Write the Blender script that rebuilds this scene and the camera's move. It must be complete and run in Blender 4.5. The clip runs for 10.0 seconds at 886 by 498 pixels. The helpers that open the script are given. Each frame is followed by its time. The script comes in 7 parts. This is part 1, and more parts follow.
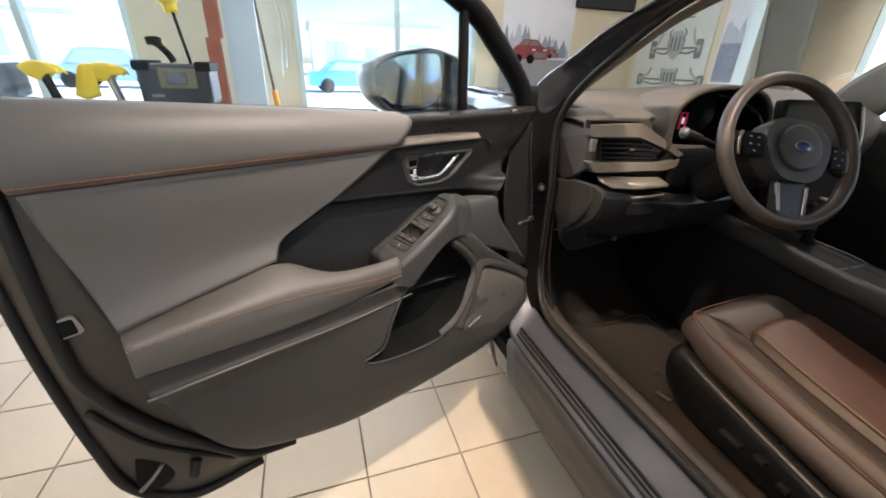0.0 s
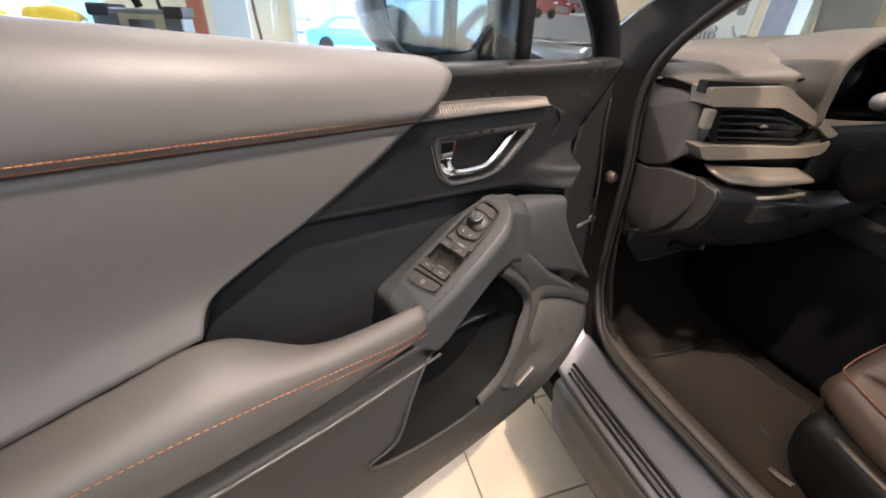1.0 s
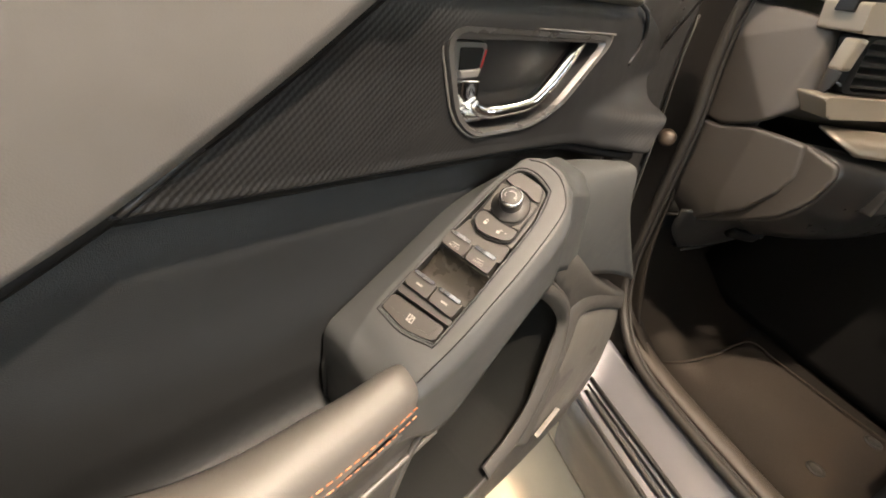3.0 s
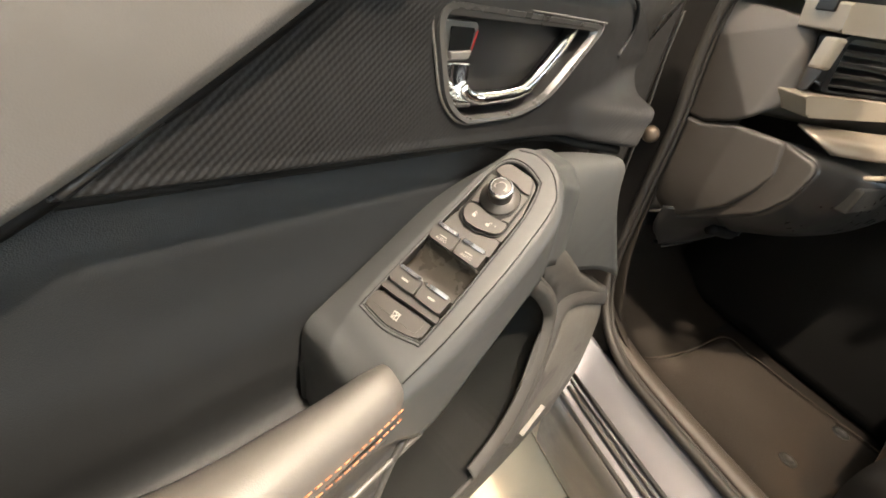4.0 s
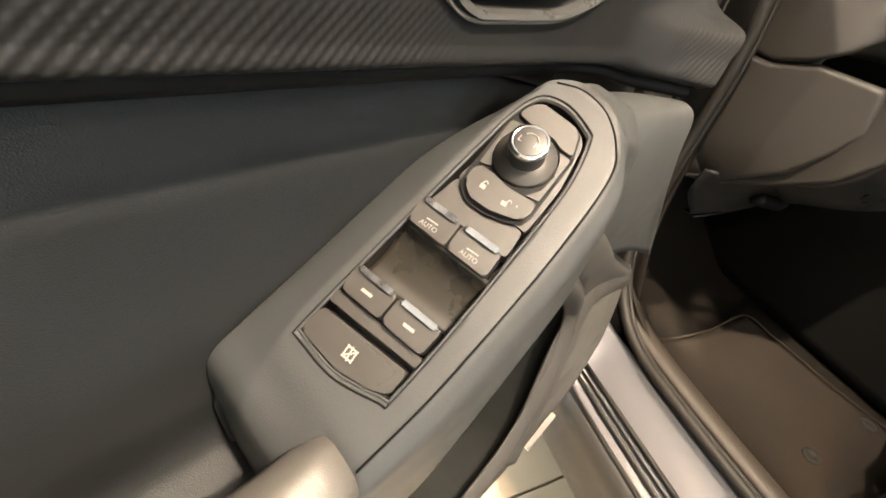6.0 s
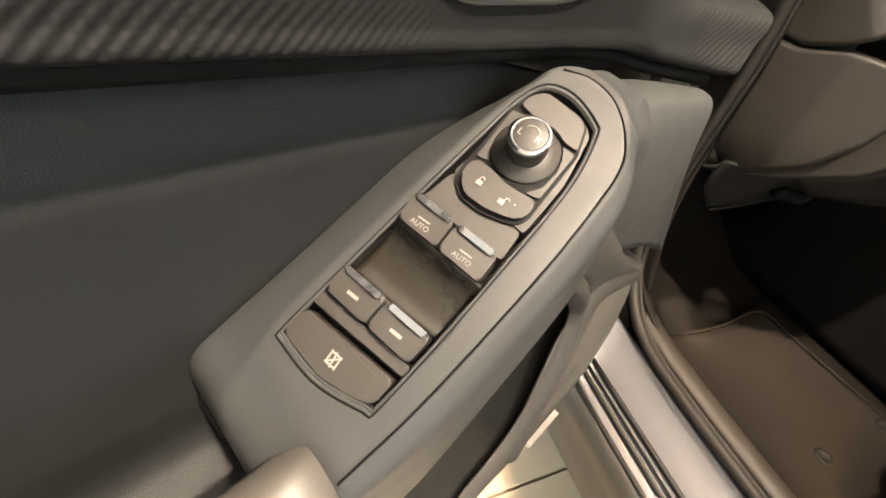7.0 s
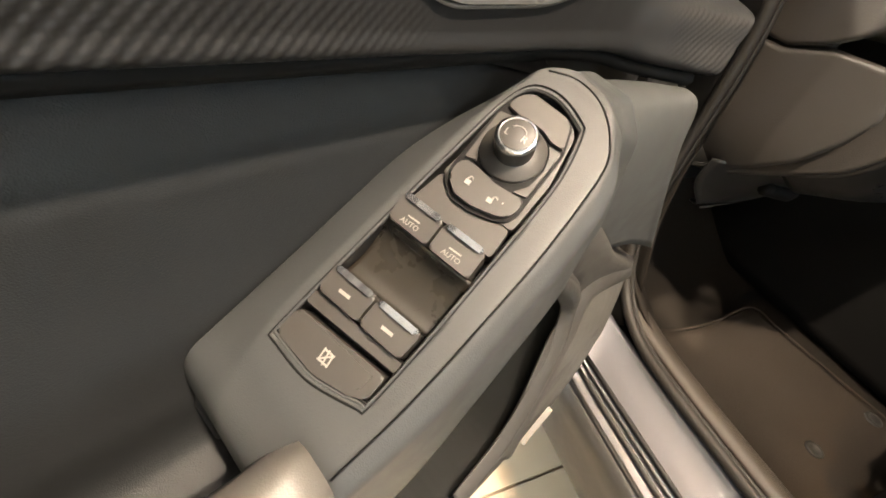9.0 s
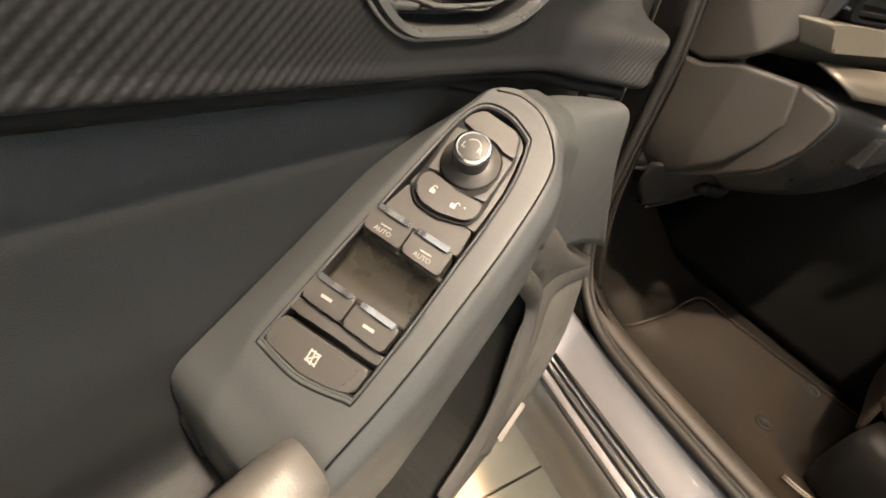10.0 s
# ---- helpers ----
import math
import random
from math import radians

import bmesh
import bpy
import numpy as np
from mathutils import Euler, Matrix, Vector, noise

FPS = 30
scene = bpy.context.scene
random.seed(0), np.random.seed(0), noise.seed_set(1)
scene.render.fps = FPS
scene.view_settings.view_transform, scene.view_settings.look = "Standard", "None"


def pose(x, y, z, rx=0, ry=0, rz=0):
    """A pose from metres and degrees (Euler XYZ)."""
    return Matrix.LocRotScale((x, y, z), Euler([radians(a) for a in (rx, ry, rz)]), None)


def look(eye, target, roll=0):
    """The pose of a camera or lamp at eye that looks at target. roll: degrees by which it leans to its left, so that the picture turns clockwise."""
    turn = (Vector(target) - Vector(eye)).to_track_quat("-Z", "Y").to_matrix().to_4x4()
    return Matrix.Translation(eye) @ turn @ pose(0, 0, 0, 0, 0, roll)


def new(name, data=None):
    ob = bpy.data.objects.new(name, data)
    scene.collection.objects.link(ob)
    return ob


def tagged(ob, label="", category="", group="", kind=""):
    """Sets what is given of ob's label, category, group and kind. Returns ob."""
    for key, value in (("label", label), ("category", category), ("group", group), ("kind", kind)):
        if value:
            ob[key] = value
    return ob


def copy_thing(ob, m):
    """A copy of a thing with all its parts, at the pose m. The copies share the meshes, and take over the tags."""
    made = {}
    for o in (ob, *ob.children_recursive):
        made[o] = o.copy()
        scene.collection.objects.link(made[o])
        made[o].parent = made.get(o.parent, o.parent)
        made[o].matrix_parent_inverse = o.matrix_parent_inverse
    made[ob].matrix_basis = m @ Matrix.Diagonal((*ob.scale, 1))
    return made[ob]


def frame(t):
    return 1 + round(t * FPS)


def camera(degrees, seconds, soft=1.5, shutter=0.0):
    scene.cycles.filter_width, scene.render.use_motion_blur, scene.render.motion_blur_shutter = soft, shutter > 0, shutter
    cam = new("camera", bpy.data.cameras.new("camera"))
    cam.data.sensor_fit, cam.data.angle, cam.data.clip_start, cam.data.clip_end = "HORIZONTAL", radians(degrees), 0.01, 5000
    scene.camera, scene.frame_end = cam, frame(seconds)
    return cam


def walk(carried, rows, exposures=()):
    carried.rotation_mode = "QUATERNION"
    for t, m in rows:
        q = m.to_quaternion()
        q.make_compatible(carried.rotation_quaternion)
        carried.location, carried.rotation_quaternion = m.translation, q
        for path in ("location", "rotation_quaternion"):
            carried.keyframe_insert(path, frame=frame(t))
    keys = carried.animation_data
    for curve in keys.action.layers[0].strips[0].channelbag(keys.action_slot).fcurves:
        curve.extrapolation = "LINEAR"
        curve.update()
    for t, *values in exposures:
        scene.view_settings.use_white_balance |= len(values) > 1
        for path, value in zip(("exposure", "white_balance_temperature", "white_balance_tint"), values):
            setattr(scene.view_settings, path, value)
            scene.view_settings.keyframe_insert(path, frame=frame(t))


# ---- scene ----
cam = camera(96.5, 10.0, soft=1.8)
PATH = [
    (0, (0.006, 0.031, 1.271), (0.585, 1.751, 0.431), 2.0),
    (0.5, (0.018, 0.268, 1.248), (0.614, 1.952, 0.348), 2.6),
    (1, (0.052, 0.416, 1.209), (0.611, 2.066, 0.227), 2.9),
    (1.5, (0.112, 0.54, 1.17), (0.663, 2.149, 0.117), 4.2),
    (2, (0.129, 0.622, 1.13), (0.689, 2.189, 0.022), 5.4),
    (2.2, (0.119, 0.649, 1.119), (0.708, 2.195, -0.004), 6.1),
    (3.5, (0.108, 0.679, 1.104), (0.801, 2.15, -0.059), 8.7),
    (4, (0.109, 0.688, 1.094), (0.859, 2.136, -0.063), 10.0),
    (4.5, (0.117, 0.707, 1.078), (0.901, 2.127, -0.092), 11.1),
    (5, (0.124, 0.731, 1.066), (0.916, 2.113, -0.144), 11.9),
    (5.5, (0.144, 0.765, 1.044), (0.913, 2.097, -0.234), 12.5),
    (7, (0.175, 0.796, 1.037), (0.848, 2.067, -0.352), 12.5),
    (7.5, (0.175, 0.794, 1.038), (0.842, 2.058, -0.36), 12.5),
    (8, (0.176, 0.795, 1.041), (0.843, 2.06, -0.357), 12.4),
    (8.5, (0.176, 0.795, 1.036), (0.849, 2.06, -0.359), 12.5),
    (9, (0.176, 0.792, 1.039), (0.872, 2.059, -0.343), 12.4),
    (9.5, (0.172, 0.788, 1.043), (0.927, 2.051, -0.311), 12.5),
    (10, (0.165, 0.775, 1.048), (1.029, 2.026, -0.251), 12.6),
]
EXPOSURE = [(0.0, 1.28, 6150, 17), (0.5, 1.42, 6100, 18), (1.0, 1.63, 6100, 20), (1.5, 1.76, 6700, 21), (2.0, 1.88, 7300, 20), (3.5, 2.44, 6600, 12), (5.0, 2.54, 6750, 11), (7.0, 2.38, 6850, 12), (8.0, 2.30, 6850, 12), (10.0, 2.36, 6800, 12)]
walk(cam, [(t, look(eye, target, roll)) for t, eye, target, roll in PATH], EXPOSURE)

# ---- world, sun, lamps ----
world = bpy.data.worlds.new("world")
scene.world = world
world.use_nodes = True
wn = world.node_tree
sky = wn.nodes.new("ShaderNodeTexSky")
sky.sky_type = "NISHITA"
sky.sun_disc = False
sky.sun_elevation = radians(38)
sky.sun_rotation = radians(105)
wn.links.new(sky.outputs["Color"], wn.nodes["Background"].inputs["Color"])
wn.nodes["Background"].inputs["Strength"].default_value = 0.15


def lamp(name, kind, m, watts, colour, size=0.1, size_y=None, spread=None):
    data = bpy.data.lights.new(name, kind)
    data.energy = watts
    data.color = colour
    if kind == "AREA":
        data.shape = "RECTANGLE"
        data.size, data.size_y = size, size_y or size
    elif kind == "SUN":
        data.angle = radians(size)
    else:
        data.shadow_soft_size = size
    if kind == "SPOT":
        data.spot_size, data.spot_blend = radians(spread), 0.5 if spread > 60 else 1.0
    ob = new(name, data)
    ob.matrix_world = m
    return ob


lamp("sun", "SUN", look((6, -1.6, 5), (0, 0, 0)), 5.0, (1.0, 0.95, 0.88), 0.5)
WARM = (1.0, 0.84, 0.66)
# ceiling spots: place, watts, what they point at (None: almost straight down), width of the cone
CEILING_SPOTS = [((0.80, -0.08, 3.3), 245, (0.40, 0.98, 0.90), 41), ((0.62, 0.62, 3.3), 52, (0.42, 0.97, 0.85), 34), ((-0.50, 0.72, 3.3), 160, (0.92, 1.05, 0.92), 20), ((-0.15, 0.05, 3.3), 105, (0.99, 0.42, 0.60), 15), ((0.52, 0.72, 3.3), 34, (0.52, 0.84, 0.0), 12),
                 ((-0.9, -1.3, 3.3), 6, None, 110), ((1.3, -1.9, 3.3), 25, None, 110), ((-1.6, 1.4, 3.3), 12, None, 110), ((-0.2, 2.6, 3.3), 25, None, 110), ((3.2, 1.6, 3.3), 70, None, 110)]
SPOTS = [c[0] for c in CEILING_SPOTS]
AMBER = (1.0, 0.62, 0.30)
for place, watts, aim, wide in CEILING_SPOTS:
    lamp("spot_light", "SPOT", look(place, aim or (place[0] * 0.9 + 0.05, place[1] + 0.25, 0)), watts, AMBER if wide < 18 else WARM, 0.05, spread=wide)
# flat panels out of view, added as soft fill
PANELS = [(-2.5, -3.5), (1.5, -3.5), (-2.5, 0.5), (1.5, 3.3)]
for x, y in PANELS:
    lamp("fill_light", "AREA", look((x, y, 3.355), (x, y + 0.001, 0)), 12, (1.0, 0.93, 0.85), 1.15, 0.55)
# daylight through the tall windows
lamp("window_light", "AREA", look((0.55, 5.22, 1.55), (0.5, 0, 1.1)), 45, (0.82, 0.92, 1.0), 2.2, 2.6)
lamp("window_light", "AREA", look((-2.4, 5.22, 1.55), (-1.6, 0, 1.1)), 60, (0.82, 0.92, 1.0), 1.5, 2.6)
# cool fill from the added rear glazing
lamp("window_light", "AREA", look((-0.5, -6.86, 1.6), (0, 0, 1.1)), 34, (0.78, 0.91, 1.0), 6.6, 2.4)

# ---- materials ----


def mat(name, colour, rough=0.5, metal=0.0, vary=0.12, grain=60.0, bump=0.0, fine=900.0, coat=0.0, spec=0.5, stain=4.0, rvary=0.08):
    m = bpy.data.materials.new(name)
    m.use_nodes = True
    nt = m.node_tree
    b = nt.nodes["Principled BSDF"]
    co = nt.nodes.new("ShaderNodeTexCoord")
    big = nt.nodes.new("ShaderNodeTexNoise")
    big.inputs["Scale"].default_value = stain
    big.inputs["Detail"].default_value = 5
    small = nt.nodes.new("ShaderNodeTexNoise")
    small.inputs["Scale"].default_value = grain
    small.inputs["Detail"].default_value = 4
    for n in (big, small):
        nt.links.new(co.outputs["Object"], n.inputs["Vector"])
    add = nt.nodes.new("ShaderNodeMath")
    add.operation = "ADD"
    nt.links.new(big.outputs["Fac"], add.inputs[0])
    nt.links.new(small.outputs["Fac"], add.inputs[1])
    ramp = nt.nodes.new("ShaderNodeMapRange")
    ramp.inputs["From Min"].default_value, ramp.inputs["From Max"].default_value = 0.6, 1.4
    ramp.inputs["To Min"].default_value, ramp.inputs["To Max"].default_value = 1 - vary, 1 + vary
    nt.links.new(add.outputs[0], ramp.inputs["Value"])
    mul = nt.nodes.new("ShaderNodeVectorMath")
    mul.operation = "SCALE"
    mul.inputs[0].default_value = colour
    nt.links.new(ramp.outputs[0], mul.inputs["Scale"])
    nt.links.new(mul.outputs[0], b.inputs["Base Color"])
    rr = nt.nodes.new("ShaderNodeMapRange")
    rr.inputs["From Min"].default_value, rr.inputs["From Max"].default_value = 0.6, 1.4
    rr.inputs["To Min"].default_value, rr.inputs["To Max"].default_value = max(0.02, rough - rvary), min(1, rough + rvary)
    nt.links.new(add.outputs[0], rr.inputs["Value"])
    nt.links.new(rr.outputs[0], b.inputs["Roughness"])
    b.inputs["Metallic"].default_value = metal
    b.inputs["Coat Weight"].default_value = coat
    b.inputs["Coat Roughness"].default_value = 0.05
    b.inputs["Specular IOR Level"].default_value = spec
    if bump:
        f = nt.nodes.new("ShaderNodeTexVoronoi")
        f.inputs["Scale"].default_value = fine
        nt.links.new(co.outputs["Object"], f.inputs["Vector"])
        bp = nt.nodes.new("ShaderNodeBump")
        bp.inputs["Strength"].default_value = bump
        bp.inputs["Distance"].default_value = 0.0006
        nt.links.new(f.outputs["Distance"], bp.inputs["Height"])
        nt.links.new(bp.outputs[0], b.inputs["Normal"])
    return m


def glass(name, tint=(1, 1, 1), rough=0.0, gloss=0.5):
    m = bpy.data.materials.new(name)
    m.use_nodes = True
    nt = m.node_tree
    out = nt.nodes["Material Output"]
    tr = nt.nodes.new("ShaderNodeBsdfTransparent")
    tr.inputs["Color"].default_value = (*tint, 1)
    gl = nt.nodes.new("ShaderNodeBsdfGlossy")
    gl.inputs["Roughness"].default_value = rough
    lw = nt.nodes.new("ShaderNodeLayerWeight")
    lw.inputs["Blend"].default_value = 0.5
    pw = nt.nodes.new("ShaderNodeMath")
    pw.operation = "POWER"
    pw.inputs[1].default_value = 4.0
    nt.links.new(lw.outputs["Facing"], pw.inputs[0])
    fr = nt.nodes.new("ShaderNodeMath")
    fr.operation = "MULTIPLY_ADD"
    fr.inputs[1].default_value, fr.inputs[2].default_value = gloss, 0.035
    nt.links.new(pw.outputs[0], fr.inputs[0])
    mx = nt.nodes.new("ShaderNodeMixShader")
    nt.links.new(fr.outputs[0], mx.inputs[0])
    nt.links.new(tr.outputs[0], mx.inputs[1])
    nt.links.new(gl.outputs[0], mx.inputs[2])
    nt.links.new(mx.outputs[0], out.inputs["Surface"])
    return m


def glow(name, colour, strength):
    m = bpy.data.materials.new(name)
    m.use_nodes = True
    b = m.node_tree.nodes["Principled BSDF"]
    b.inputs["Base Color"].default_value = (*colour, 1)
    b.inputs["Emission Color"].default_value = (*colour, 1)
    b.inputs["Emission Strength"].default_value = strength
    return m


# pale warm tone holds the light that the ribs catch
STRIP = mat("ribbed_satin_strip", (0.20, 0.17, 0.148), 0.40, metal=0.4, vary=0.05)
PAD = mat("grey_leatherette", (0.108, 0.102, 0.096), 0.48, vary=0.05, bump=0.12, fine=1100)
# darker copy of the pad leatherette, offsetting the light on the armrest's top
PAD_LOW = mat("dimmed_armrest_leatherette", (0.090, 0.084, 0.077), 0.50, vary=0.05, bump=0.10, fine=1100)
HARD = mat("grained_dark_plastic", (0.036, 0.035, 0.033), 0.50, vary=0.10, bump=0.3, fine=1500, spec=0.25)
RECESS = mat("soft_black_plastic", (0.0195, 0.0210, 0.0222), 0.5, vary=0.08, bump=0.3, fine=1500, spec=0.2)
CONSOLE = mat("satin_grey_plastic", (0.036, 0.038, 0.0385), 0.50, vary=0.06, bump=0.15, fine=1500, spec=0.36)
BUTTON = mat("switch_plastic", (0.030, 0.0275, 0.0245), 0.46, vary=0.05)
GLOSS = mat("dark_satin_plastic", (0.014, 0.014, 0.014), 0.32, vary=0.05, spec=0.3)
# near-black copy of the body paint; the hinge pillar's shade is in it
PILLAR = mat("shaded_pillar_paint", (0.006, 0.0052, 0.0046), 0.55, vary=0.1, spec=0.10)
BEZEL = mat("satin_bezel_plastic", (0.13, 0.122, 0.112), 0.34, metal=0.35, vary=0.05, spec=0.5)
TRIM_LIP = mat("satin_trim_line", (0.075, 0.071, 0.066), 0.38, vary=0.05)
METAL_DARK = mat("satin_metal_blade", (0.21, 0.18, 0.145), 0.33, metal=0.6, vary=0.05)
GRAPHITE = mat("graphite_handle_surround", (0.060, 0.060, 0.059), 0.30, metal=0.4, vary=0.05)
WELL = mat("glossy_well_plastic", (0.019, 0.0165, 0.013), 0.28, vary=0.05, spec=0.45)
BLACK = mat("black_plastic", (0.006, 0.006, 0.006), 0.6, vary=0.1, spec=0.12)
RUBBER = mat("black_rubber", (0.010, 0.010, 0.010), 0.55, vary=0.15, spec=0.3)
CHROME = mat("chrome", (0.78, 0.78, 0.78), 0.09, metal=1.0, vary=0.03, rvary=0.03)
SATIN = mat("satin_metal_trim", (0.36, 0.34, 0.32), 0.32, metal=0.85, vary=0.05)
STITCH = mat("orange_thread", (0.44, 0.165, 0.075), 0.7, vary=0.25, grain=900)
MARK = mat("white_print", (0.24, 0.23, 0.21), 0.5, vary=0.03)
RED = mat("red_plastic", (0.34, 0.015, 0.012), 0.4)
CARBON = mat("ribbed_carbon_plastic", (0.0106, 0.0108, 0.0112), 0.44, vary=0.12, spec=0.2)
PAINT = mat("dark_grey_metallic_paint", (0.024, 0.025, 0.030), 0.28, metal=0.55, vary=0.03, coat=1.0, rvary=0.01, stain=0.5)
SILL = mat("grey_metallic_sill_paint", (0.076, 0.077, 0.086), 0.40, metal=0.5, vary=0.03, coat=0.3, rvary=0.01, stain=0.5)
DASH = mat("grained_dash_plastic", (0.029, 0.0255, 0.0225), 0.52, vary=0.08, bump=0.4, fine=900)
SPEAKER_GREY = mat("speaker_grille_plastic", (0.060, 0.058, 0.053), 0.5, vary=0.08, bump=0.5, fine=420, spec=0.3)
SCUFF = mat("satin_sill_plastic", (0.036, 0.030, 0.024), 0.52, vary=0.10, bump=0.4, fine=1200, spec=0.35)
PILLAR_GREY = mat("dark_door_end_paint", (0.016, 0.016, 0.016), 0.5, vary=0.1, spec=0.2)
# black plastic, darkened further by the shade inside the pocket
LINER = mat("shaded_pocket_plastic", (0.0055, 0.0060, 0.0058), 0.55, vary=0.10, bump=0.3, fine=1500, spec=0.10)
INNER_PAINT = mat("dark_inner_door_paint", (0.050, 0.043, 0.036), 0.42, metal=0.3, vary=0.08, stain=3.0)
ROCKER = mat("satin_rocker_plastic", (0.042, 0.040, 0.038), 0.48, vary=0.08, bump=0.15, fine=900, spec=0.4)
# lighter than the carpet: the lit part of the floor is in this colour
MAT_CLOTH = mat("lit_mat_cloth", (0.040, 0.0330, 0.0270), 0.95, vary=0.25, grain=400, bump=0.9, fine=600, spec=0.1)
SEAL_RUBBER = mat("brown_black_rubber", (0.018, 0.016, 0.014), 0.55, vary=0.12, spec=0.22)
BRONZE = mat("brown_coated_bolt", (0.065, 0.048, 0.034), 0.5, metal=0.2, vary=0.08)
DASH_TOP = mat("soft_dash_top", (0.078, 0.067, 0.053), 0.55, vary=0.07, bump=0.4, fine=900)
DASH_LIGHT = mat("padded_dash_trim", (0.13, 0.112, 0.086), 0.5, vary=0.07, bump=0.3, fine=800)
# darker than the mat: the footwell's shade is in this colour
CARPET = mat("shaded_carpet", (0.017, 0.0145, 0.012), 0.95, vary=0.3, grain=500, bump=0.9, fine=700, spec=0.1)
LEATHER = mat("dark_seat_leather", (0.056, 0.041, 0.031), 0.42, vary=0.1, bump=0.4, fine=600)
LEATHER_RED = mat("brown_seat_insert", (0.098, 0.046, 0.030), 0.5, vary=0.14, bump=0.5, fine=500)
# paler than the other piping: the highlight on it is in the colour
PALE_PIPING = mat("pale_seat_piping", (0.21, 0.155, 0.115), 0.45, vary=0.1)
PIPING = mat("red_brown_piping", (0.15, 0.062, 0.040), 0.5, vary=0.1)
WINDOW_GLASS = glass("window_glass", (0.95, 0.98, 0.98))
DOOR_GLASS = glass("door_glass", (0.90, 0.95, 0.97), gloss=0.35)
CLEAR = mat("clear_acrylic", (0.46, 0.475, 0.50), 0.06, metal=0.9, vary=0.05, rvary=0.02)
SCREEN_GLASS = glass("windscreen_glass", (0.95, 0.97, 0.97), gloss=0.10)
MIRROR_CAP = mat("dark_mirror_plastic", (0.022, 0.026, 0.032), 0.35, vary=0.05)
# the blue tint stands in for daylight reflected in the mirror
MIRROR = mat("mirror_glass", (0.13, 0.23, 0.34), 0.05, metal=1.0, vary=0.01, rvary=0.01)
LED = glow("lit_red_frame", (0.55, 0.02, 0.07), 0.13)
SCREEN = mat("screen_glass", (0.02, 0.022, 0.025), 0.08, vary=0.05)
WALL = mat("cream_wall_paint", (0.62, 0.56, 0.42), 0.75, vary=0.05, bump=0.2, fine=120)
CEIL = mat("white_ceiling_paint", (0.78, 0.76, 0.72), 0.8, vary=0.04)
FRAME = mat("pale_aluminium_frame", (0.58, 0.68, 0.68), 0.42, metal=0.25, vary=0.05)
TILE = mat("cream_floor_tile", (0.43, 0.36, 0.26), 0.36, vary=0.045, grain=25, stain=2.2)
GROUT = mat("brown_grout", (0.20, 0.16, 0.12), 0.85, vary=0.2)
SNOW = mat("pale_concrete_lot", (0.84, 0.85, 0.86), 0.9, vary=0.06, stain=0.3)

# ---- mesh helpers ----


def curve(points, n):
    """n points on a smooth curve through the given ones, even by length."""
    p = np.array(points, float)
    if len(p) == 2:
        s = np.linspace(0, 1, n)[:, None]
        return p[0] * (1 - s) + p[1] * s
    q = np.vstack([2 * p[0] - p[1], p, 2 * p[-1] - p[-2]])
    dense = []
    for i in range(len(p) - 1):
        a, b, c, d = q[i:i + 4]
        for s in np.linspace(0, 1, 24, endpoint=False):
            dense.append(0.5 * (2 * b + (c - a) * s + (2 * a - 5 * b + 4 * c - d) * s * s + (3 * b - a - 3 * c + d) * s ** 3))
    dense = np.array(dense + [p[-1]])
    along = np.concatenate([[0], np.cumsum(np.linalg.norm(np.diff(dense, axis=0), axis=1))])
    want = np.linspace(0, along[-1], n)
    return np.stack([np.interp(want, along, dense[:, k]) for k in range(3)], 1)


def part(name, bm, material, parent=None, label="", smooth=True):
    bmesh.ops.recalc_face_normals(bm, faces=bm.faces)
    me = bpy.data.meshes.new(name)
    bm.to_mesh(me)
    bm.free()
    me.materials.append(material)
    if smooth:
        for f in me.polygons:
            f.use_smooth = True
    ob = new(name, me)
    if parent:
        ob.parent = parent
    if label:
        ob["label"] = label
    return ob


def thicken(ob, depth, bevel=0.0, angle=40, offset=-1.0):
    s = ob.modifiers.new("depth", "SOLIDIFY")
    s.thickness, s.offset = depth, offset
    if bevel:
        b = ob.modifiers.new("edge", "BEVEL")
        b.width, b.segments, b.limit_method, b.angle_limit = bevel, 2, "ANGLE", radians(angle)
    return ob


def inside(x, y, poly):
    hit = False
    for (ax, ay), (bx, by) in zip(poly, poly[1:] + poly[:1]):
        if (ay > y) != (by > y) and x < (bx - ax) * (y - ay) / (by - ay) + ax:
            hit = not hit
    return hit


def by_index(points, n):
    """n points on a smooth curve, spread evenly over the given ones."""
    p = np.array([tuple(q) for q in points], float)
    q = np.vstack([2 * p[0] - p[1], p, 2 * p[-1] - p[-2]])
    out = []
    for x in np.linspace(0, len(p) - 1, n):
        i = min(int(x), len(p) - 2)
        s = x - i
        a, b, c, e = q[i:i + 4]
        out.append(0.5 * (2 * b + (c - a) * s + (2 * a - 5 * b + 4 * c - e) * s * s + (3 * b - a - 3 * c + e) * s ** 3))
    return np.array(out)


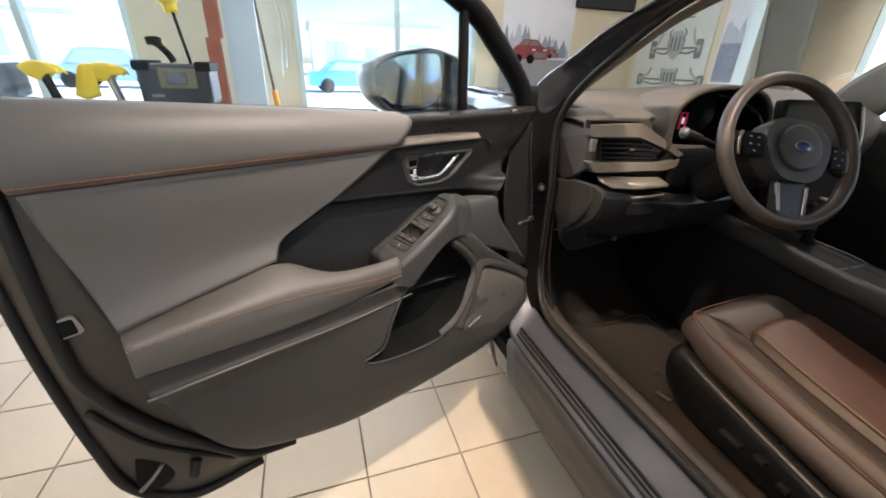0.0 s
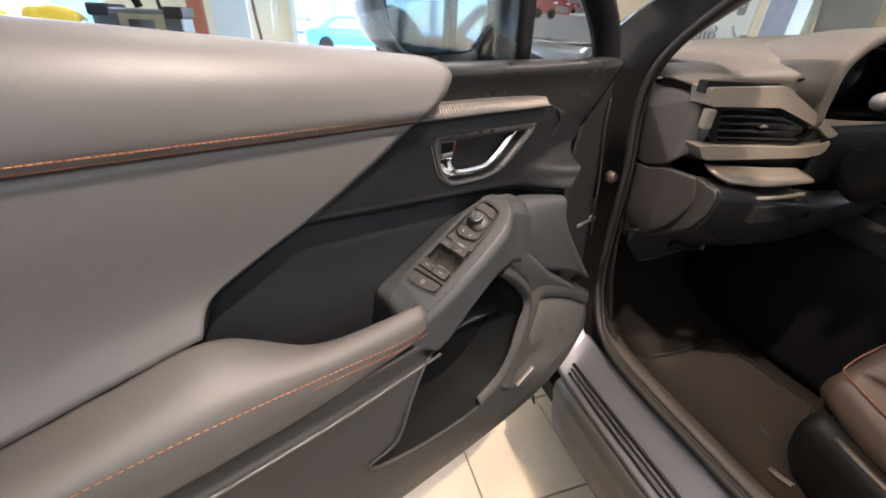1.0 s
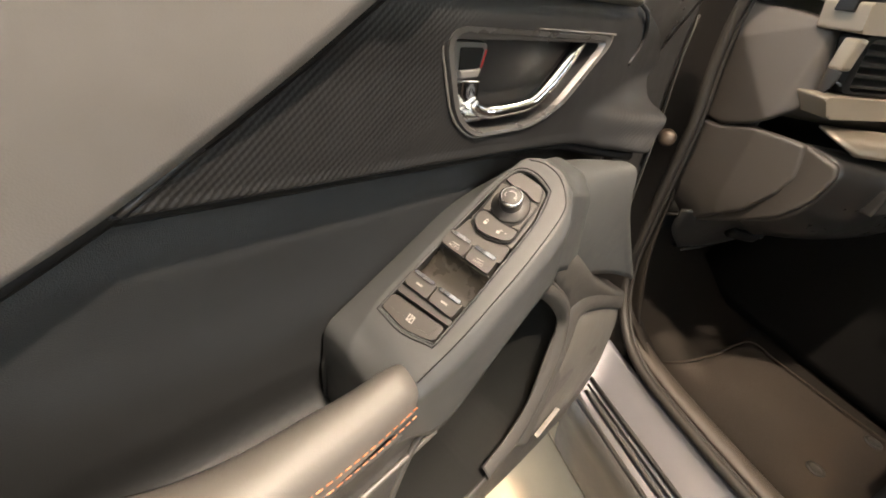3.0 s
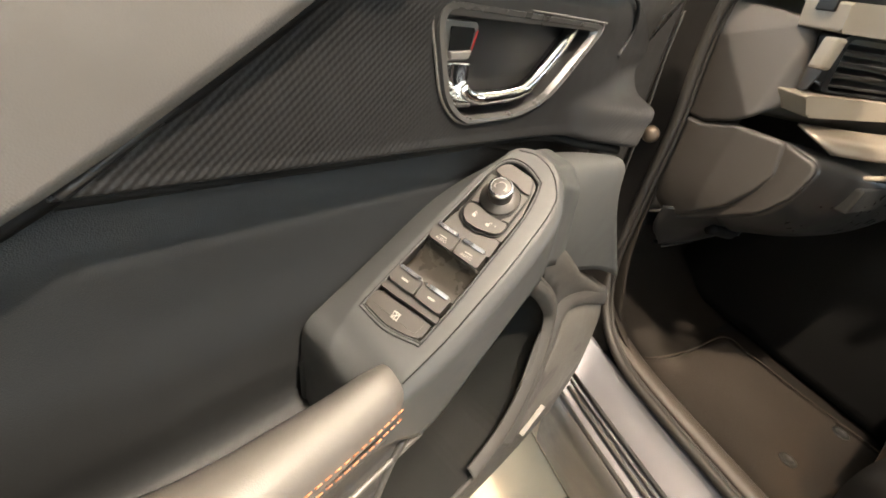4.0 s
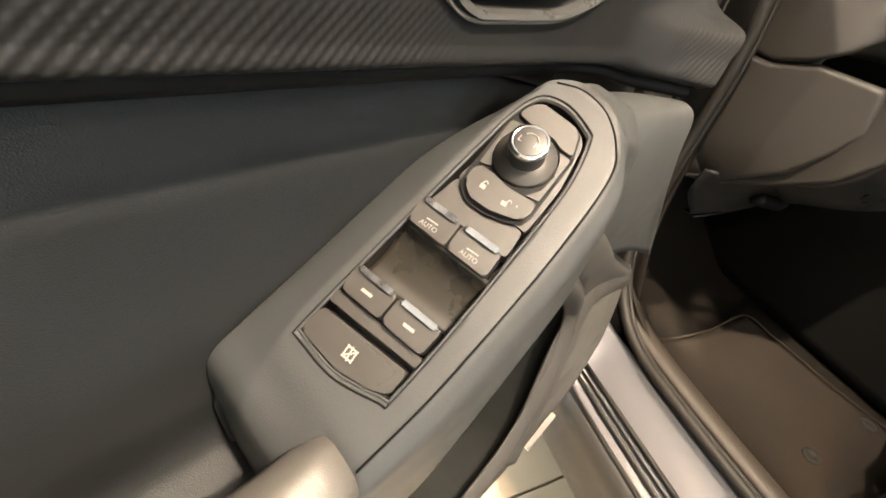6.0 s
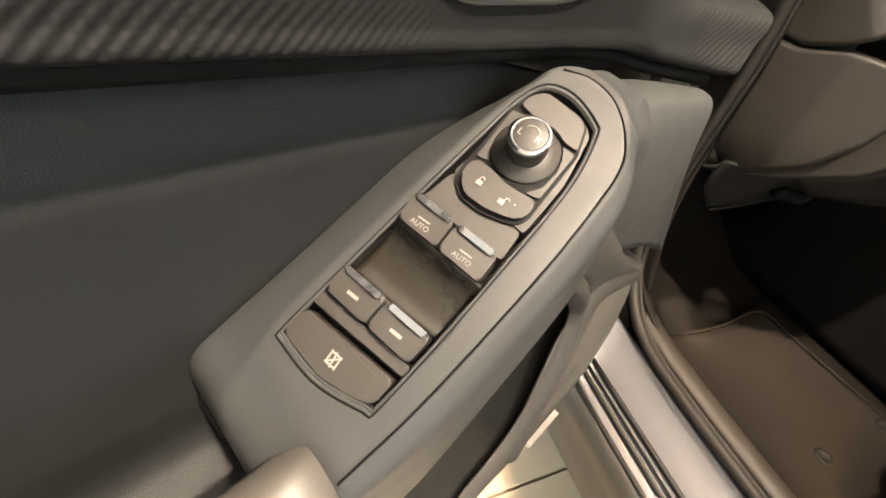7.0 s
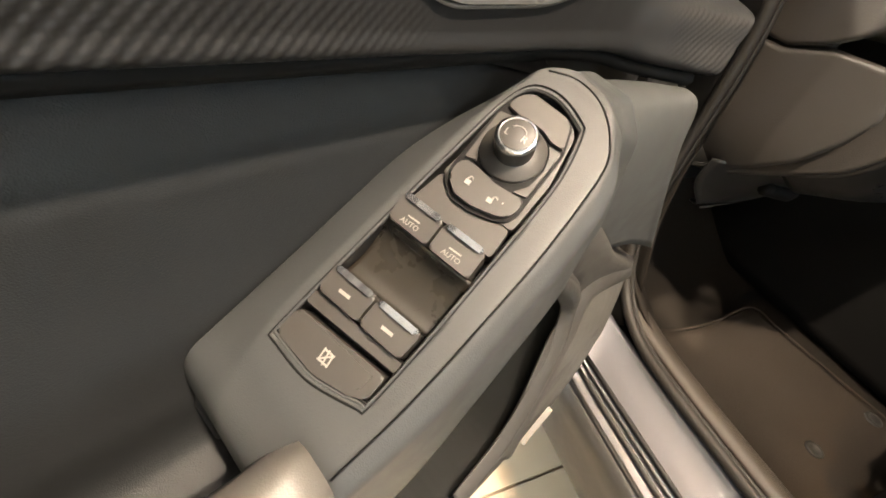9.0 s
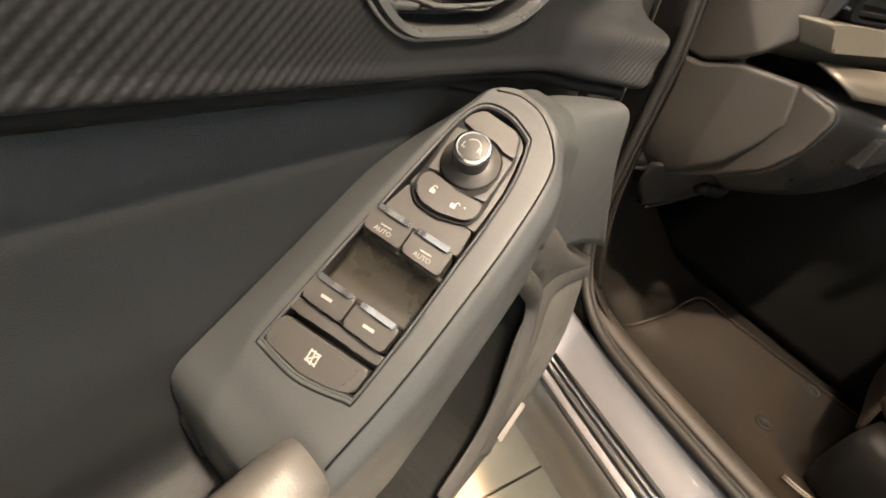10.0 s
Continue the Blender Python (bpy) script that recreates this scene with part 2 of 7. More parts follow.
def across(lines, n):
    """Smooth columns over a stack of lines, all by one common measure."""
    if len(lines) == 2:
        s = np.linspace(0, 1, n)[None, :, None]
        return lines[0][:, None] * (1 - s) + lines[1][:, None] * s
    t = np.concatenate([[0], np.cumsum(np.linalg.norm(np.diff(lines, axis=0), axis=2).mean(axis=1))])
    slope = np.empty_like(lines)
    step = np.diff(lines, axis=0) / np.diff(t)[:, None, None]
    slope[0], slope[-1] = step[0], step[-1]
    for i in range(1, len(t) - 1):
        a, b = t[i] - t[i - 1], t[i + 1] - t[i]
        slope[i] = (step[i - 1] * b + step[i] * a) / (a + b)
    out = []
    for x in np.linspace(0, t[-1], n):
        i = min(int(np.searchsorted(t, x, "right")) - 1, len(t) - 2)
        h = t[i + 1] - t[i]
        s = (x - t[i]) / h
        out.append((1 + 2 * s) * (1 - s) ** 2 * lines[i] + s * (1 - s) ** 2 * h * slope[i] + s * s * (3 - 2 * s) * lines[i + 1] + s * s * (s - 1) * h * slope[i + 1])
    return np.array(out).transpose(1, 0, 2)


def skin(name, rows, material, parent=None, nu=28, nv=14, depth=0.004, hole=None, label="", straight=False, towards=None, snap=None, even=True, ribs=None):
    """A smooth sheet through rows of points, thickened away from `towards`."""
    lines = rows if even is None else [curve(r, nu) if even else by_index(r, nu) for r in rows]
    grid = across(np.array(lines), nv)
    n = len(grid[0])
    if ribs:
        ribs(grid)
    bm = bmesh.new()
    vs = [[bm.verts.new(p) for p in g] for g in grid]
    for i in range(nu - 1):
        for j in range(n - 1):
            quad = (vs[i][j], vs[i + 1][j], vs[i + 1][j + 1], vs[i][j + 1])
            if hole:
                c = sum((v.co for v in quad), Vector()) / 4
                if hole(c):
                    continue
            bm.faces.new(quad)
    for v in [v for v in bm.verts if not v.link_faces]:
        bm.verts.remove(v)
    if snap:
        for v in bm.verts:
            if v.is_boundary:
                snap(v)
    # one way round for all faces, decided by the side that is seen
    bmesh.ops.recalc_face_normals(bm, faces=bm.faces)
    if towards is not None:
        bm.normal_update()
        total = sum((f.normal * f.calc_area() for f in bm.faces), Vector())
        if total.dot(Vector(towards)) < 0:
            bmesh.ops.reverse_faces(bm, faces=bm.faces)
    me = bpy.data.meshes.new(name)
    bm.to_mesh(me)
    bm.free()
    me.materials.append(material)
    for f in me.polygons:
        f.use_smooth = True
    ob = new(name, me)
    if parent:
        ob.parent = parent
    if label:
        ob["label"] = label
    if depth:
        thicken(ob, depth)
    return ob


def tube(name, points, radius, material, parent=None, n=40, sides=10, closed=False, label="", flat=1.0):
    p = curve(list(points) + ([points[0]] if closed else []), n)
    if closed:
        p = p[:-1]
    bm = bmesh.new()
    rings, side = [], None
    for i in range(len(p)):
        a, b = (p[i - 1], p[(i + 1) % len(p)]) if closed else (p[max(i - 1, 0)], p[min(i + 1, len(p) - 1)])
        d = Vector(b - a).normalized()
        if side is None:
            side = d.orthogonal().normalized()
        side = (side - d * side.dot(d)).normalized()
        other = d.cross(side)
        r = radius[min(len(radius) - 1, int(i * len(radius) / len(p)))] if isinstance(radius, (list, tuple)) else radius
        rings.append([bm.verts.new(Vector(p[i]) + (side * math.cos(t) + other * math.sin(t) * flat) * r)
                      for t in np.linspace(0, 2 * math.pi, sides, endpoint=False)])
    pairs = list(zip(rings, rings[1:])) + ([(rings[-1], rings[0])] if closed else [])
    for r0, r1 in pairs:
        for k in range(sides):
            bm.faces.new((r0[k], r0[(k + 1) % sides], r1[(k + 1) % sides], r1[k]))
    if not closed:
        bm.faces.new(rings[0][::-1])
        bm.faces.new(rings[-1])
    return part(name, bm, material, parent, label)


def rounded(poly, r, seg=5):
    out = []
    for i in range(len(poly)):
        p, a, b = Vector(poly[i]), Vector(poly[i - 1]), Vector(poly[(i + 1) % len(poly)])
        da, db = (a - p), (b - p)
        k = min(r, da.length * 0.45, db.length * 0.45)
        s, e = p + da.normalized() * k, p + db.normalized() * k
        for t in np.linspace(0, 1, seg):
            out.append(tuple(s * (1 - t) ** 2 + p * 2 * t * (1 - t) + e * t * t))
    return out


def prism(name, poly, low, high, place, material, parent=None, bevel=0.0, label="", smooth=True, dome=0.0, shrink=1.0):
    """A polygon in two coordinates raised from low to high; place(a, b, h) gives the point."""
    bm = bmesh.new()
    ca, cb = sum(p[0] for p in poly) / len(poly), sum(p[1] for p in poly) / len(poly)
    base = [bm.verts.new(place(a, b, low)) for a, b in poly]
    top = [bm.verts.new(place(ca + (a - ca) * shrink, cb + (b - cb) * shrink, high)) for a, b in poly]
    for i in range(len(poly)):
        j = (i + 1) % len(poly)
        bm.faces.new((base[i], base[j], top[j], top[i]))
    lid = bm.faces.new(top)
    bm.faces.new(base[::-1])
    if bevel:
        bmesh.ops.bevel(bm, geom=list(lid.edges), offset=bevel, segments=2, affect="EDGES", profile=0.5)
    bmesh.ops.triangulate(bm, faces=[f for f in bm.faces if len(f.verts) > 4])
    ob = part(name, bm, material, parent, label, smooth=False)
    return ob


def box(name, size, m, material, parent=None, bevel=0.004, label="", seg=2):
    bm = bmesh.new()
    bmesh.ops.create_cube(bm, size=1)
    bmesh.ops.scale(bm, vec=size, verts=bm.verts)
    if bevel:
        bmesh.ops.bevel(bm, geom=bm.edges[:], offset=bevel, segments=seg, affect="EDGES", profile=0.6)
    bmesh.ops.transform(bm, matrix=m, verts=bm.verts)
    return part(name, bm, material, parent, label, smooth=False)


def lathe(name, profile, place, material, parent=None, n=36, label="", ribs=0.0):
    """A round thing from (radius, height) pairs; place(a, b, h) gives the point."""
    bm = bmesh.new()
    rings = []
    for r, h in profile:
        rings.append([bm.verts.new(place(r * math.cos(t) * (1 + ribs * (k % 2)), r * math.sin(t) * (1 + ribs * (k % 2)), h))
                      for k, t in enumerate(np.linspace(0, 2 * math.pi, n, endpoint=False))])
    for r0, r1 in zip(rings, rings[1:]):
        for k in range(n):
            bm.faces.new((r0[k], r0[(k + 1) % n], r1[(k + 1) % n], r1[k]))
    bm.faces.new(rings[-1])
    bm.faces.new(rings[0][::-1])
    return part(name, bm, material, parent, label)


def word(name, text, size, m, material, parent):
    data = bpy.data.curves.new(name, "FONT")
    data.body, data.size, data.align_x, data.align_y, data.extrude = text, size, "CENTER", "CENTER", 0.00015
    tmp = bpy.data.objects.new(name, data)
    scene.collection.objects.link(tmp)
    bpy.context.view_layer.update()
    me = bpy.data.meshes.new_from_object(tmp.evaluated_get(bpy.context.evaluated_depsgraph_get()))
    bpy.data.objects.remove(tmp)
    me.materials.append(material)
    ob = new(name, me)
    ob.parent = parent
    ob.matrix_basis = m
    return ob


def thing(name, m=None, label="", category="", group="", kind=""):
    ob = new(name)
    ob.empty_display_size = 0.05
    if m is not None:
        ob.matrix_world = m
    return tagged(ob, label, category, group, kind)

# ---- showroom ----
X0, X1, Y0, Y1, TOP = -6.0, 4.6, -7.0, 5.3, 3.4


def slab(name, a, b, material, parent=None, label="", bevel=0.0):
    a, b = Vector(a), Vector(b)
    return box(name, b - a, Matrix.Translation((a + b) / 2), material, parent, bevel, label)


def wall_with_openings(name, start, end, thick, openings, material, label):
    """A wall from start to end (plan), with openings (from, to, sill, head) along it; one mesh."""
    s, e = Vector((*start, 0)), Vector((*end, 0))
    d = (e - s).normalized()
    out = Vector((d.y, -d.x, 0)) * thick
    length = (e - s).length
    cuts = sorted({0.0, length, *[o[0] for o in openings], *[o[1] for o in openings]})
    bm = bmesh.new()
    for a, b in zip(cuts, cuts[1:]):
        spans = [(0.0, TOP)]
        for o in openings:
            if o[0] <= a + 1e-6 and b <= o[1] + 1e-6:
                spans = [(0.0, o[2]), (o[3], TOP)]
        for lo, hi in spans:
            if hi - lo < 0.01:
                continue
            v = [bm.verts.new(s + d * k + Vector((0, 0, z)) + w) for w in (Vector(), out) for k, z in ((a, lo), (b, lo), (b, hi), (a, hi))]
            for f in ((0, 1, 2, 3), (7, 6, 5, 4), (0, 4, 5, 1), (1, 5, 6, 2), (2, 6, 7, 3), (3, 7, 4, 0)):
                bm.faces.new([v[i] for i in f])
    ob = part(name, bm, material, smooth=False)
    return tagged(ob, label, "wall", kind="structure")


def window(name, start, d, width, sill, head, mullions, label):
    """A glazed aluminium window; d: the way along the wall."""
    w = thing(name, Matrix.Translation((*start, 0)) @ Matrix.Rotation(math.atan2(d[1], d[0]), 4, "Z"), label, "window", kind="structure")
    t = 0.06
    for x in (0, width - t, *[m - t / 2 for m in mullions]):
        slab("window_frame", (x, -0.05, sill), (x + t, 0.05, head), FRAME, w, bevel=0.006)
    for z in (sill, head - t):
        slab("window_frame", (t, -0.045, z), (width - t, 0.045, z + t), FRAME, w, bevel=0.006)
    edges = [0, *mullions, width]
    for a, b in zip(edges, edges[1:]):
        pane = slab("pane", (a + t * 0.6, -0.004, sill + t * 0.7), (b - t * 0.6, 0.004, head - t * 0.7), WINDOW_GLASS, w)
        pane.visible_shadow = False
    return w


# wall lengths are counted from the wall's start
wall_with_openings("wall_north", (X1, Y1), (X0, Y1), 0.18, [(X1 - 2.13, X1 + 0.05, 0.12, 3.0), (X1 + 1.60, X1 + 3.35, 0.12, 3.0), (X1 + 4.0, X1 + 5.6, 0.12, 3.0)], WALL, "cream painted showroom wall with tall windows")
wall_with_openings("wall_west", (X0, Y1), (X0, Y0), 0.18, [], WALL, "plain cream painted side wall")
# the back wall's opening is added to let cool light in
wall_with_openings("wall_south", (X0, Y0), (X1, Y0), 0.18, [(2.0, 9.0, 0.3, 2.9)], WALL, "unseen cream painted back wall with added glazing")
wall_with_openings("wall_east", (X1, Y0), (X1, Y1), 0.18, [(4.2, 6.8, 0.5, 3.0), (8.55, 9.55, 0.5, 3.0)], WALL, "cream painted wall with posters and windows")
window("window_1", (-0.05, Y1 + 0.06), (1, 0), 2.18, 0.12, 3.0, [1.17], "tall aluminium-framed window onto a bright lot")
window("window_2", (-3.35, Y1 + 0.06), (1, 0), 1.75, 0.12, 3.0, [0.86], "tall aluminium-framed window with white blind edge")
window("window_3", (-5.6, Y1 + 0.06), (1, 0), 1.6, 0.12, 3.0, [], "tall aluminium-framed window")
# rear glazing out of view, added as a source of cool fill
window("added_window", (-4.0, Y0 - 0.06), (1, 0), 7.0, 0.3, 2.9, [1.75, 3.5, 5.25], "unseen wide rear glazing, added for cool light")
window("window_5", (X1 + 0.06, 1.55), (0, 1), 1.0, 0.5, 3.0, [], "narrow window with pale blue frame")
window("window_6", (X1 + 0.06, -2.8), (0, 1), 2.6, 0.5, 3.0, [1.3], "wide window with pale blue frame")
ceil = slab("ceiling", (X0 - 0.18, Y0 - 0.18, TOP), (X1 + 0.18, Y1 + 0.18, TOP + 0.15), CEIL)
tagged(ceil, "plain white painted showroom ceiling", "ceiling", kind="structure")
# bodies of the added fill panels, with a glowing diffuser
PANEL_GLOW = glow("lit_fill_panel", (1.0, 0.88, 0.74), 1.2)
for x, y in PANELS:
    c = thing("added_ceiling_light", Matrix.Translation((x, y, TOP)), "unseen flat ceiling light with warm diffuser, added for fill", "ceiling light", "ceiling lights")
    slab("frame", (-0.62, -0.32, -0.03), (0.62, 0.32, 0.0), FRAME, c, bevel=0.004)
    slab("diffuser", (-0.59, -0.29, -0.028 - 0.006), (0.59, 0.29, -0.0305), PANEL_GLOW, c)
for x, y, z in SPOTS:
    c = thing("spot_lamp", Matrix.Translation((x, y, TOP)), "small white ceiling spot lamp", "spot lamp", "ceiling spots")
    lathe("can", [(0.03, 0), (0.055, -0.005), (0.055, -0.06), (0.045, -0.062)], lambda a, b, h: Vector((a, b, h)), CEIL, c, n=20)

# floor tiles on a grout bed
PITCH, TX, TY = 0.333, 0.740, 1.274
bed = slab("floor", (X0, Y0, -0.1), (X1, Y1, -0.003), GROUT)
tagged(bed, "cream square ceramic floor tiles with brown joints", "floor", kind="structure")

# ---- outside ----
ground = slab("ground", (-120, Y1 + 0.2, -0.3), (120, 240, -0.05), SNOW)
tagged(ground, "bright pale parking lot", "ground", kind="structure")
lot2 = slab("ground", (-120, -120, -0.3), (X0 - 0.2, Y1 + 0.2, -0.05), SNOW)
tagged(lot2, "bright pale parking lot beside the showroom", "ground", kind="structure")
lot3 = slab("ground", (X0 - 0.2, -120, -0.3), (120, Y0 - 0.2, -0.05), SNOW)
tagged(lot3, "bright pale parking lot behind the showroom", "ground", kind="structure")
lot4 = slab("ground", (X1 + 0.2, Y0 - 0.2, -0.3), (120, Y1 + 0.2, -0.05), SNOW)
tagged(lot4, "bright pale parking lot on the far side", "ground", kind="structure")
FACADE = mat("pale_facade_render", (0.80, 0.80, 0.80), 0.8, vary=0.05, stain=0.5)
# pale glass: the glare outside is put into its colour
FAR_GLASS = mat("washed_window_glass", (0.42, 0.56, 0.62), 0.2, vary=0.1)
FAR_ROOF = mat("grey_roof_edge", (0.42, 0.43, 0.45), 0.7)


def building(x0, x1, y, h, depth, doors, label):
    b = thing("shop_building", Matrix.Translation((x0, y, 0)), label, "building")
    w = x1 - x0
    slab("wall", (0, 0, -0.05), (w, depth, h), FACADE, b)
    slab("roof", (-0.3, -0.4, h), (w + 0.3, depth, h + 0.35), FAR_ROOF, b)
    for k, dw, z0, z1 in doors:
        f = slab("window", (k, -0.08, z0), (k + dw, 0.0, z1), FAR_GLASS, b)
        slab("frame", (k - 0.1, -0.12, z1), (k + dw + 0.1, -0.001, z1 + 0.12), FAR_ROOF, f)
        slab("mullion", (k + dw / 2 - 0.05, -0.13, z0), (k + dw / 2 + 0.05, -0.081, z1), FAR_ROOF, f)
    return b


building(1.0, 13.5, 44, 4.6, 14, [(1.2, 2.2, 0, 3.0), (5.0, 1.2, 0.9, 2.6), (9.3, 2.0, 0, 3.0)], "long pale single-storey shop building")
building(-34, -18, 46, 4.2, 12, [(2, 3, 0, 2.8), (8, 3, 0.9, 2.8)], "pale workshop building across the lot")


def parked_car(x, y, turn, paint, label, tall=1.45):
    c = thing("parked_car", Matrix.Translation((x, y, -0.05)) @ Matrix.Rotation(radians(turn), 4, "Z"), label, "car")
    L, W = 4.4, 1.75
    side = [(-2.2, 0.30), (-2.2, 0.75), (-2.0, 0.92), (-1.55, 0.95), (-0.95, tall - 0.05), (-0.3, tall), (0.7, tall - 0.05), (1.35, 0.98), (2.05, 0.86), (2.2, 0.62), (2.18, 0.30)]
    lower = [(-2.2, 0.30), (-2.2, 0.75), (-2.0, 0.92), (2.05, 0.86), (2.2, 0.62), (2.18, 0.30)]
    cabin = [(-1.65, 0.90), (-1.0, tall - 0.06), (-0.3, tall), (0.65, tall - 0.05), (1.4, 0.90)]
    prism("body", rounded(lower, 0.12), -W / 2, W / 2, lambda a, b, h: Vector((a, h, b)), paint, c)
    prism("cabin", rounded(cabin, 0.15), -W / 2 + 0.12, W / 2 - 0.12, lambda a, b, h: Vector((a, h, b)), paint, c)
    glassy = [(-1.35, 0.96), (-0.92, tall - 0.12), (0.55, tall - 0.12), (1.12, 0.96)]
    for s in (-1, 1):
        prism("side_window", rounded(glassy, 0.08), (W / 2 - 0.13) * s, (W / 2 - 0.10) * s, lambda a, b, h: Vector((a, h, b)), FAR_GLASS, c)
        for wx in (-1.4, 1.4):
            t = lathe("wheel", [(0.18, -0.1), (0.32, -0.1), (0.33, 0.0), (0.32, 0.1), (0.16, 0.1)], lambda a, b, h, wx=wx, s=s: Vector((wx + a, s * (W / 2 - 0.08) + h, 0.32 + b)), RUBBER, c, n=20)
    return c


# both blues are lightened, with the outdoor glare in the paint
BLUE = mat("washed_blue_paint", (0.10, 0.42, 0.78), 0.3, coat=0.6, vary=0.04)
GREYBLUE = mat("washed_grey_blue_paint", (0.30, 0.46, 0.60), 0.35, coat=0.6, vary=0.04)
WHITE = mat("white_paint", (0.75, 0.76, 0.78), 0.35, coat=0.5, vary=0.03)
parked_car(2.35, 21.5, 4, BLUE, "bright blue hatchback parked in the lot")
parked_car(-7.8, 22.5, -6, GREYBLUE, "blue-grey estate car parked in the lot", 1.6)
parked_car(5.6, 31, 2, WHITE, "white car parked near the shop building")
parked_car(-2.5, 33, 3, WHITE, "white car parked across the lot", 1.55)

# ---- things by the north wall ----
TAPE = mat("yellow_cloth", (0.72, 0.52, 0.04), 0.75, vary=0.2, bump=0.5, fine=90)
TERRA = mat("red_brown_board", (0.30, 0.085, 0.05), 0.6, vary=0.12)
BOARD = mat("pale_blue_board", (0.50, 0.60, 0.68), 0.5, vary=0.05)
NAVY = mat("dark_blue_case_plastic", (0.020, 0.026, 0.034), 0.45, vary=0.1)
BRASS = mat("olive_panel_plate", (0.16, 0.15, 0.085), 0.5, vary=0.1)
DARKWOOD = mat("dark_handle_wood", (0.10, 0.05, 0.03), 0.6, vary=0.2)
ORANGE = mat("orange_plastic", (0.80, 0.30, 0.02), 0.5, vary=0.06)

bench = thing("service_cart", Matrix.Translation((-1.85, 3.95, 0)), "grey metal service cart with a flat top", "cart")
slab("top", (-0.95, -0.28, 0.84), (1.1, 0.28, 0.88), FRAME, bench, bevel=0.006)
slab("shelf", (-0.9, -0.25, 0.25), (1.05, 0.25, 0.28), FRAME, bench, bevel=0.006)
for lx in (-0.9, 1.04):
    for ly in (-0.24, 0.2):
        slab("leg", (lx, ly, 0.0), (lx + 0.04, ly + 0.04, 0.84), FRAME, bench, bevel=0.004)

unit = thing("jump_starter", Matrix.Translation((-0.94, 3.95, 0.88)), "dark jump starter case with display and top handle on a cart", "jump starter")
slab("case", (-0.25, -0.17, 0.05), (0.25, 0.17, 0.34), NAVY, unit, bevel=0.035)
slab("foot_rail", (-0.23, -0.16, 0.0), (0.23, 0.16, 0.055), BLACK, unit, bevel=0.012)
slab("corner_guard", (-0.262, -0.18, 0.29), (-0.15, 0.18, 0.36), BLACK, unit, bevel=0.016)
slab("corner_guard", (0.15, -0.18, 0.29), (0.262, 0.18, 0.36), BLACK, unit, bevel=0.016)
plate = slab("control_plate", (-0.10, -0.182, 0.17), (0.15, -0.168, 0.31), BRASS, unit, bevel=0.004)
slab("display", (-0.05, -0.19, 0.20), (0.09, -0.181, 0.28), SCREEN, plate, bevel=0.003)
slab("badge_bar", (-0.17, -0.178, 0.105), (-0.09, -0.169, 0.125), MARK, unit)
tube("clamp_arm", [(-0.02, 0, 0.35), (-0.04, 0, 0.40), (-0.09, 0, 0.46), (-0.13, 0, 0.49)], 0.025, BLACK, unit, n=14)
tube("clamp_jaw", [(-0.17, 0, 0.49), (-0.12, 0, 0.50), (-0.08, 0, 0.49)], 0.03, BLACK, unit, n=10)

duster = thing("duster_pole", Matrix.Translation((-0.80, 4.05, 0)), "black pole with a yellow duster head", "duster")
tube("pole", [(0, 0, 0), (-0.03, 0, 0.9), (-0.12, 0, 1.62)], 0.012, BLACK, duster, n=10)
tube("head", [(-0.12, 0, 1.58), (-0.135, 0, 1.68), (-0.14, 0, 1.80), (-0.15, 0, 1.86)], [0.05, 0.075, 0.07, 0.04], TAPE, duster, n=16)


def draped_post(x, y, metal, hanging, label):
    d = thing("covered_post", Matrix.Translation((x, y, 0.88)), label, "covered post", "posts with yellow cloths")
    tube("post", [(0.05, 0, 0), (0.03, 0, 0.12), (0.0, 0, 0.26)], 0.030, metal, d, n=10)
    ridge_z = [(-0.11, 0.312), (-0.06, 0.336), (0.0, 0.334), (0.07, 0.320), (0.115, 0.295), (0.125, 0.268)]
    low_z = [(-0.10, 0.285), (-0.06, 0.235), (0.0, 0.205), (0.04, 0.245), (0.10, 0.258), (0.12, 0.250)]
    skin("cloth", [[(a, -0.07, b) for a, b in low_z], [(a, -0.055, b - 0.02) for a, b in ridge_z], [(a, 0.0, b) for a, b in ridge_z], [(a, 0.055, b - 0.02) for a, b in ridge_z], [(a, 0.07, b) for a, b in low_z]], TAPE, d, 22, 22, 0.006)
    if hanging:
        skin("fold", [[(-0.22, -0.06, 0.10), (-0.14, -0.09, 0.08), (-0.05, -0.07, 0.10)], [(-0.19, -0.06, 0.20), (-0.12, -0.10, 0.19), (-0.05, -0.08, 0.22)], [(-0.16, -0.04, 0.31), (-0.12, -0.06, 0.325), (-0.08, -0.04, 0.325)], [(-0.18, 0.06, 0.18), (-0.12, 0.06, 0.2), (-0.06, 0.06, 0.2)]], TAPE, d, 14, 14, 0.006)
    return d


draped_post(-1.82, 3.95, BLACK, False, "black post draped with a yellow cloth")
draped_post(-1.42, 3.95, SATIN, True, "steel post draped with two yellow cloths")
case = thing("tool_case", Matrix.Translation((-2.17, 3.98, 0.88)), "small dark rounded tool case on a cart", "case")
slab("lid", (-0.2, -0.14, 0.08), (0.2, 0.14, 0.33), NAVY, case, bevel=0.06)
slab("tray", (-0.19, -0.13, 0.0), (0.19, 0.13, 0.078), BLACK, case, bevel=0.01)

post = thing("display_post", Matrix.Translation((-0.78, 4.9, 0)), "stepped red-brown display post", "display post")
slab("column", (-0.07, -0.05, 0), (0.03, 0.05, 0.95), TERRA, post, bevel=0.004)
slab("column", (-0.09, -0.052, 0.95), (0.03, 0.052, 1.45), TERRA, post, bevel=0.004)
slab("column", (-0.06, -0.05, 1.45), (0.06, 0.05, 2.4), TERRA, post, bevel=0.004)
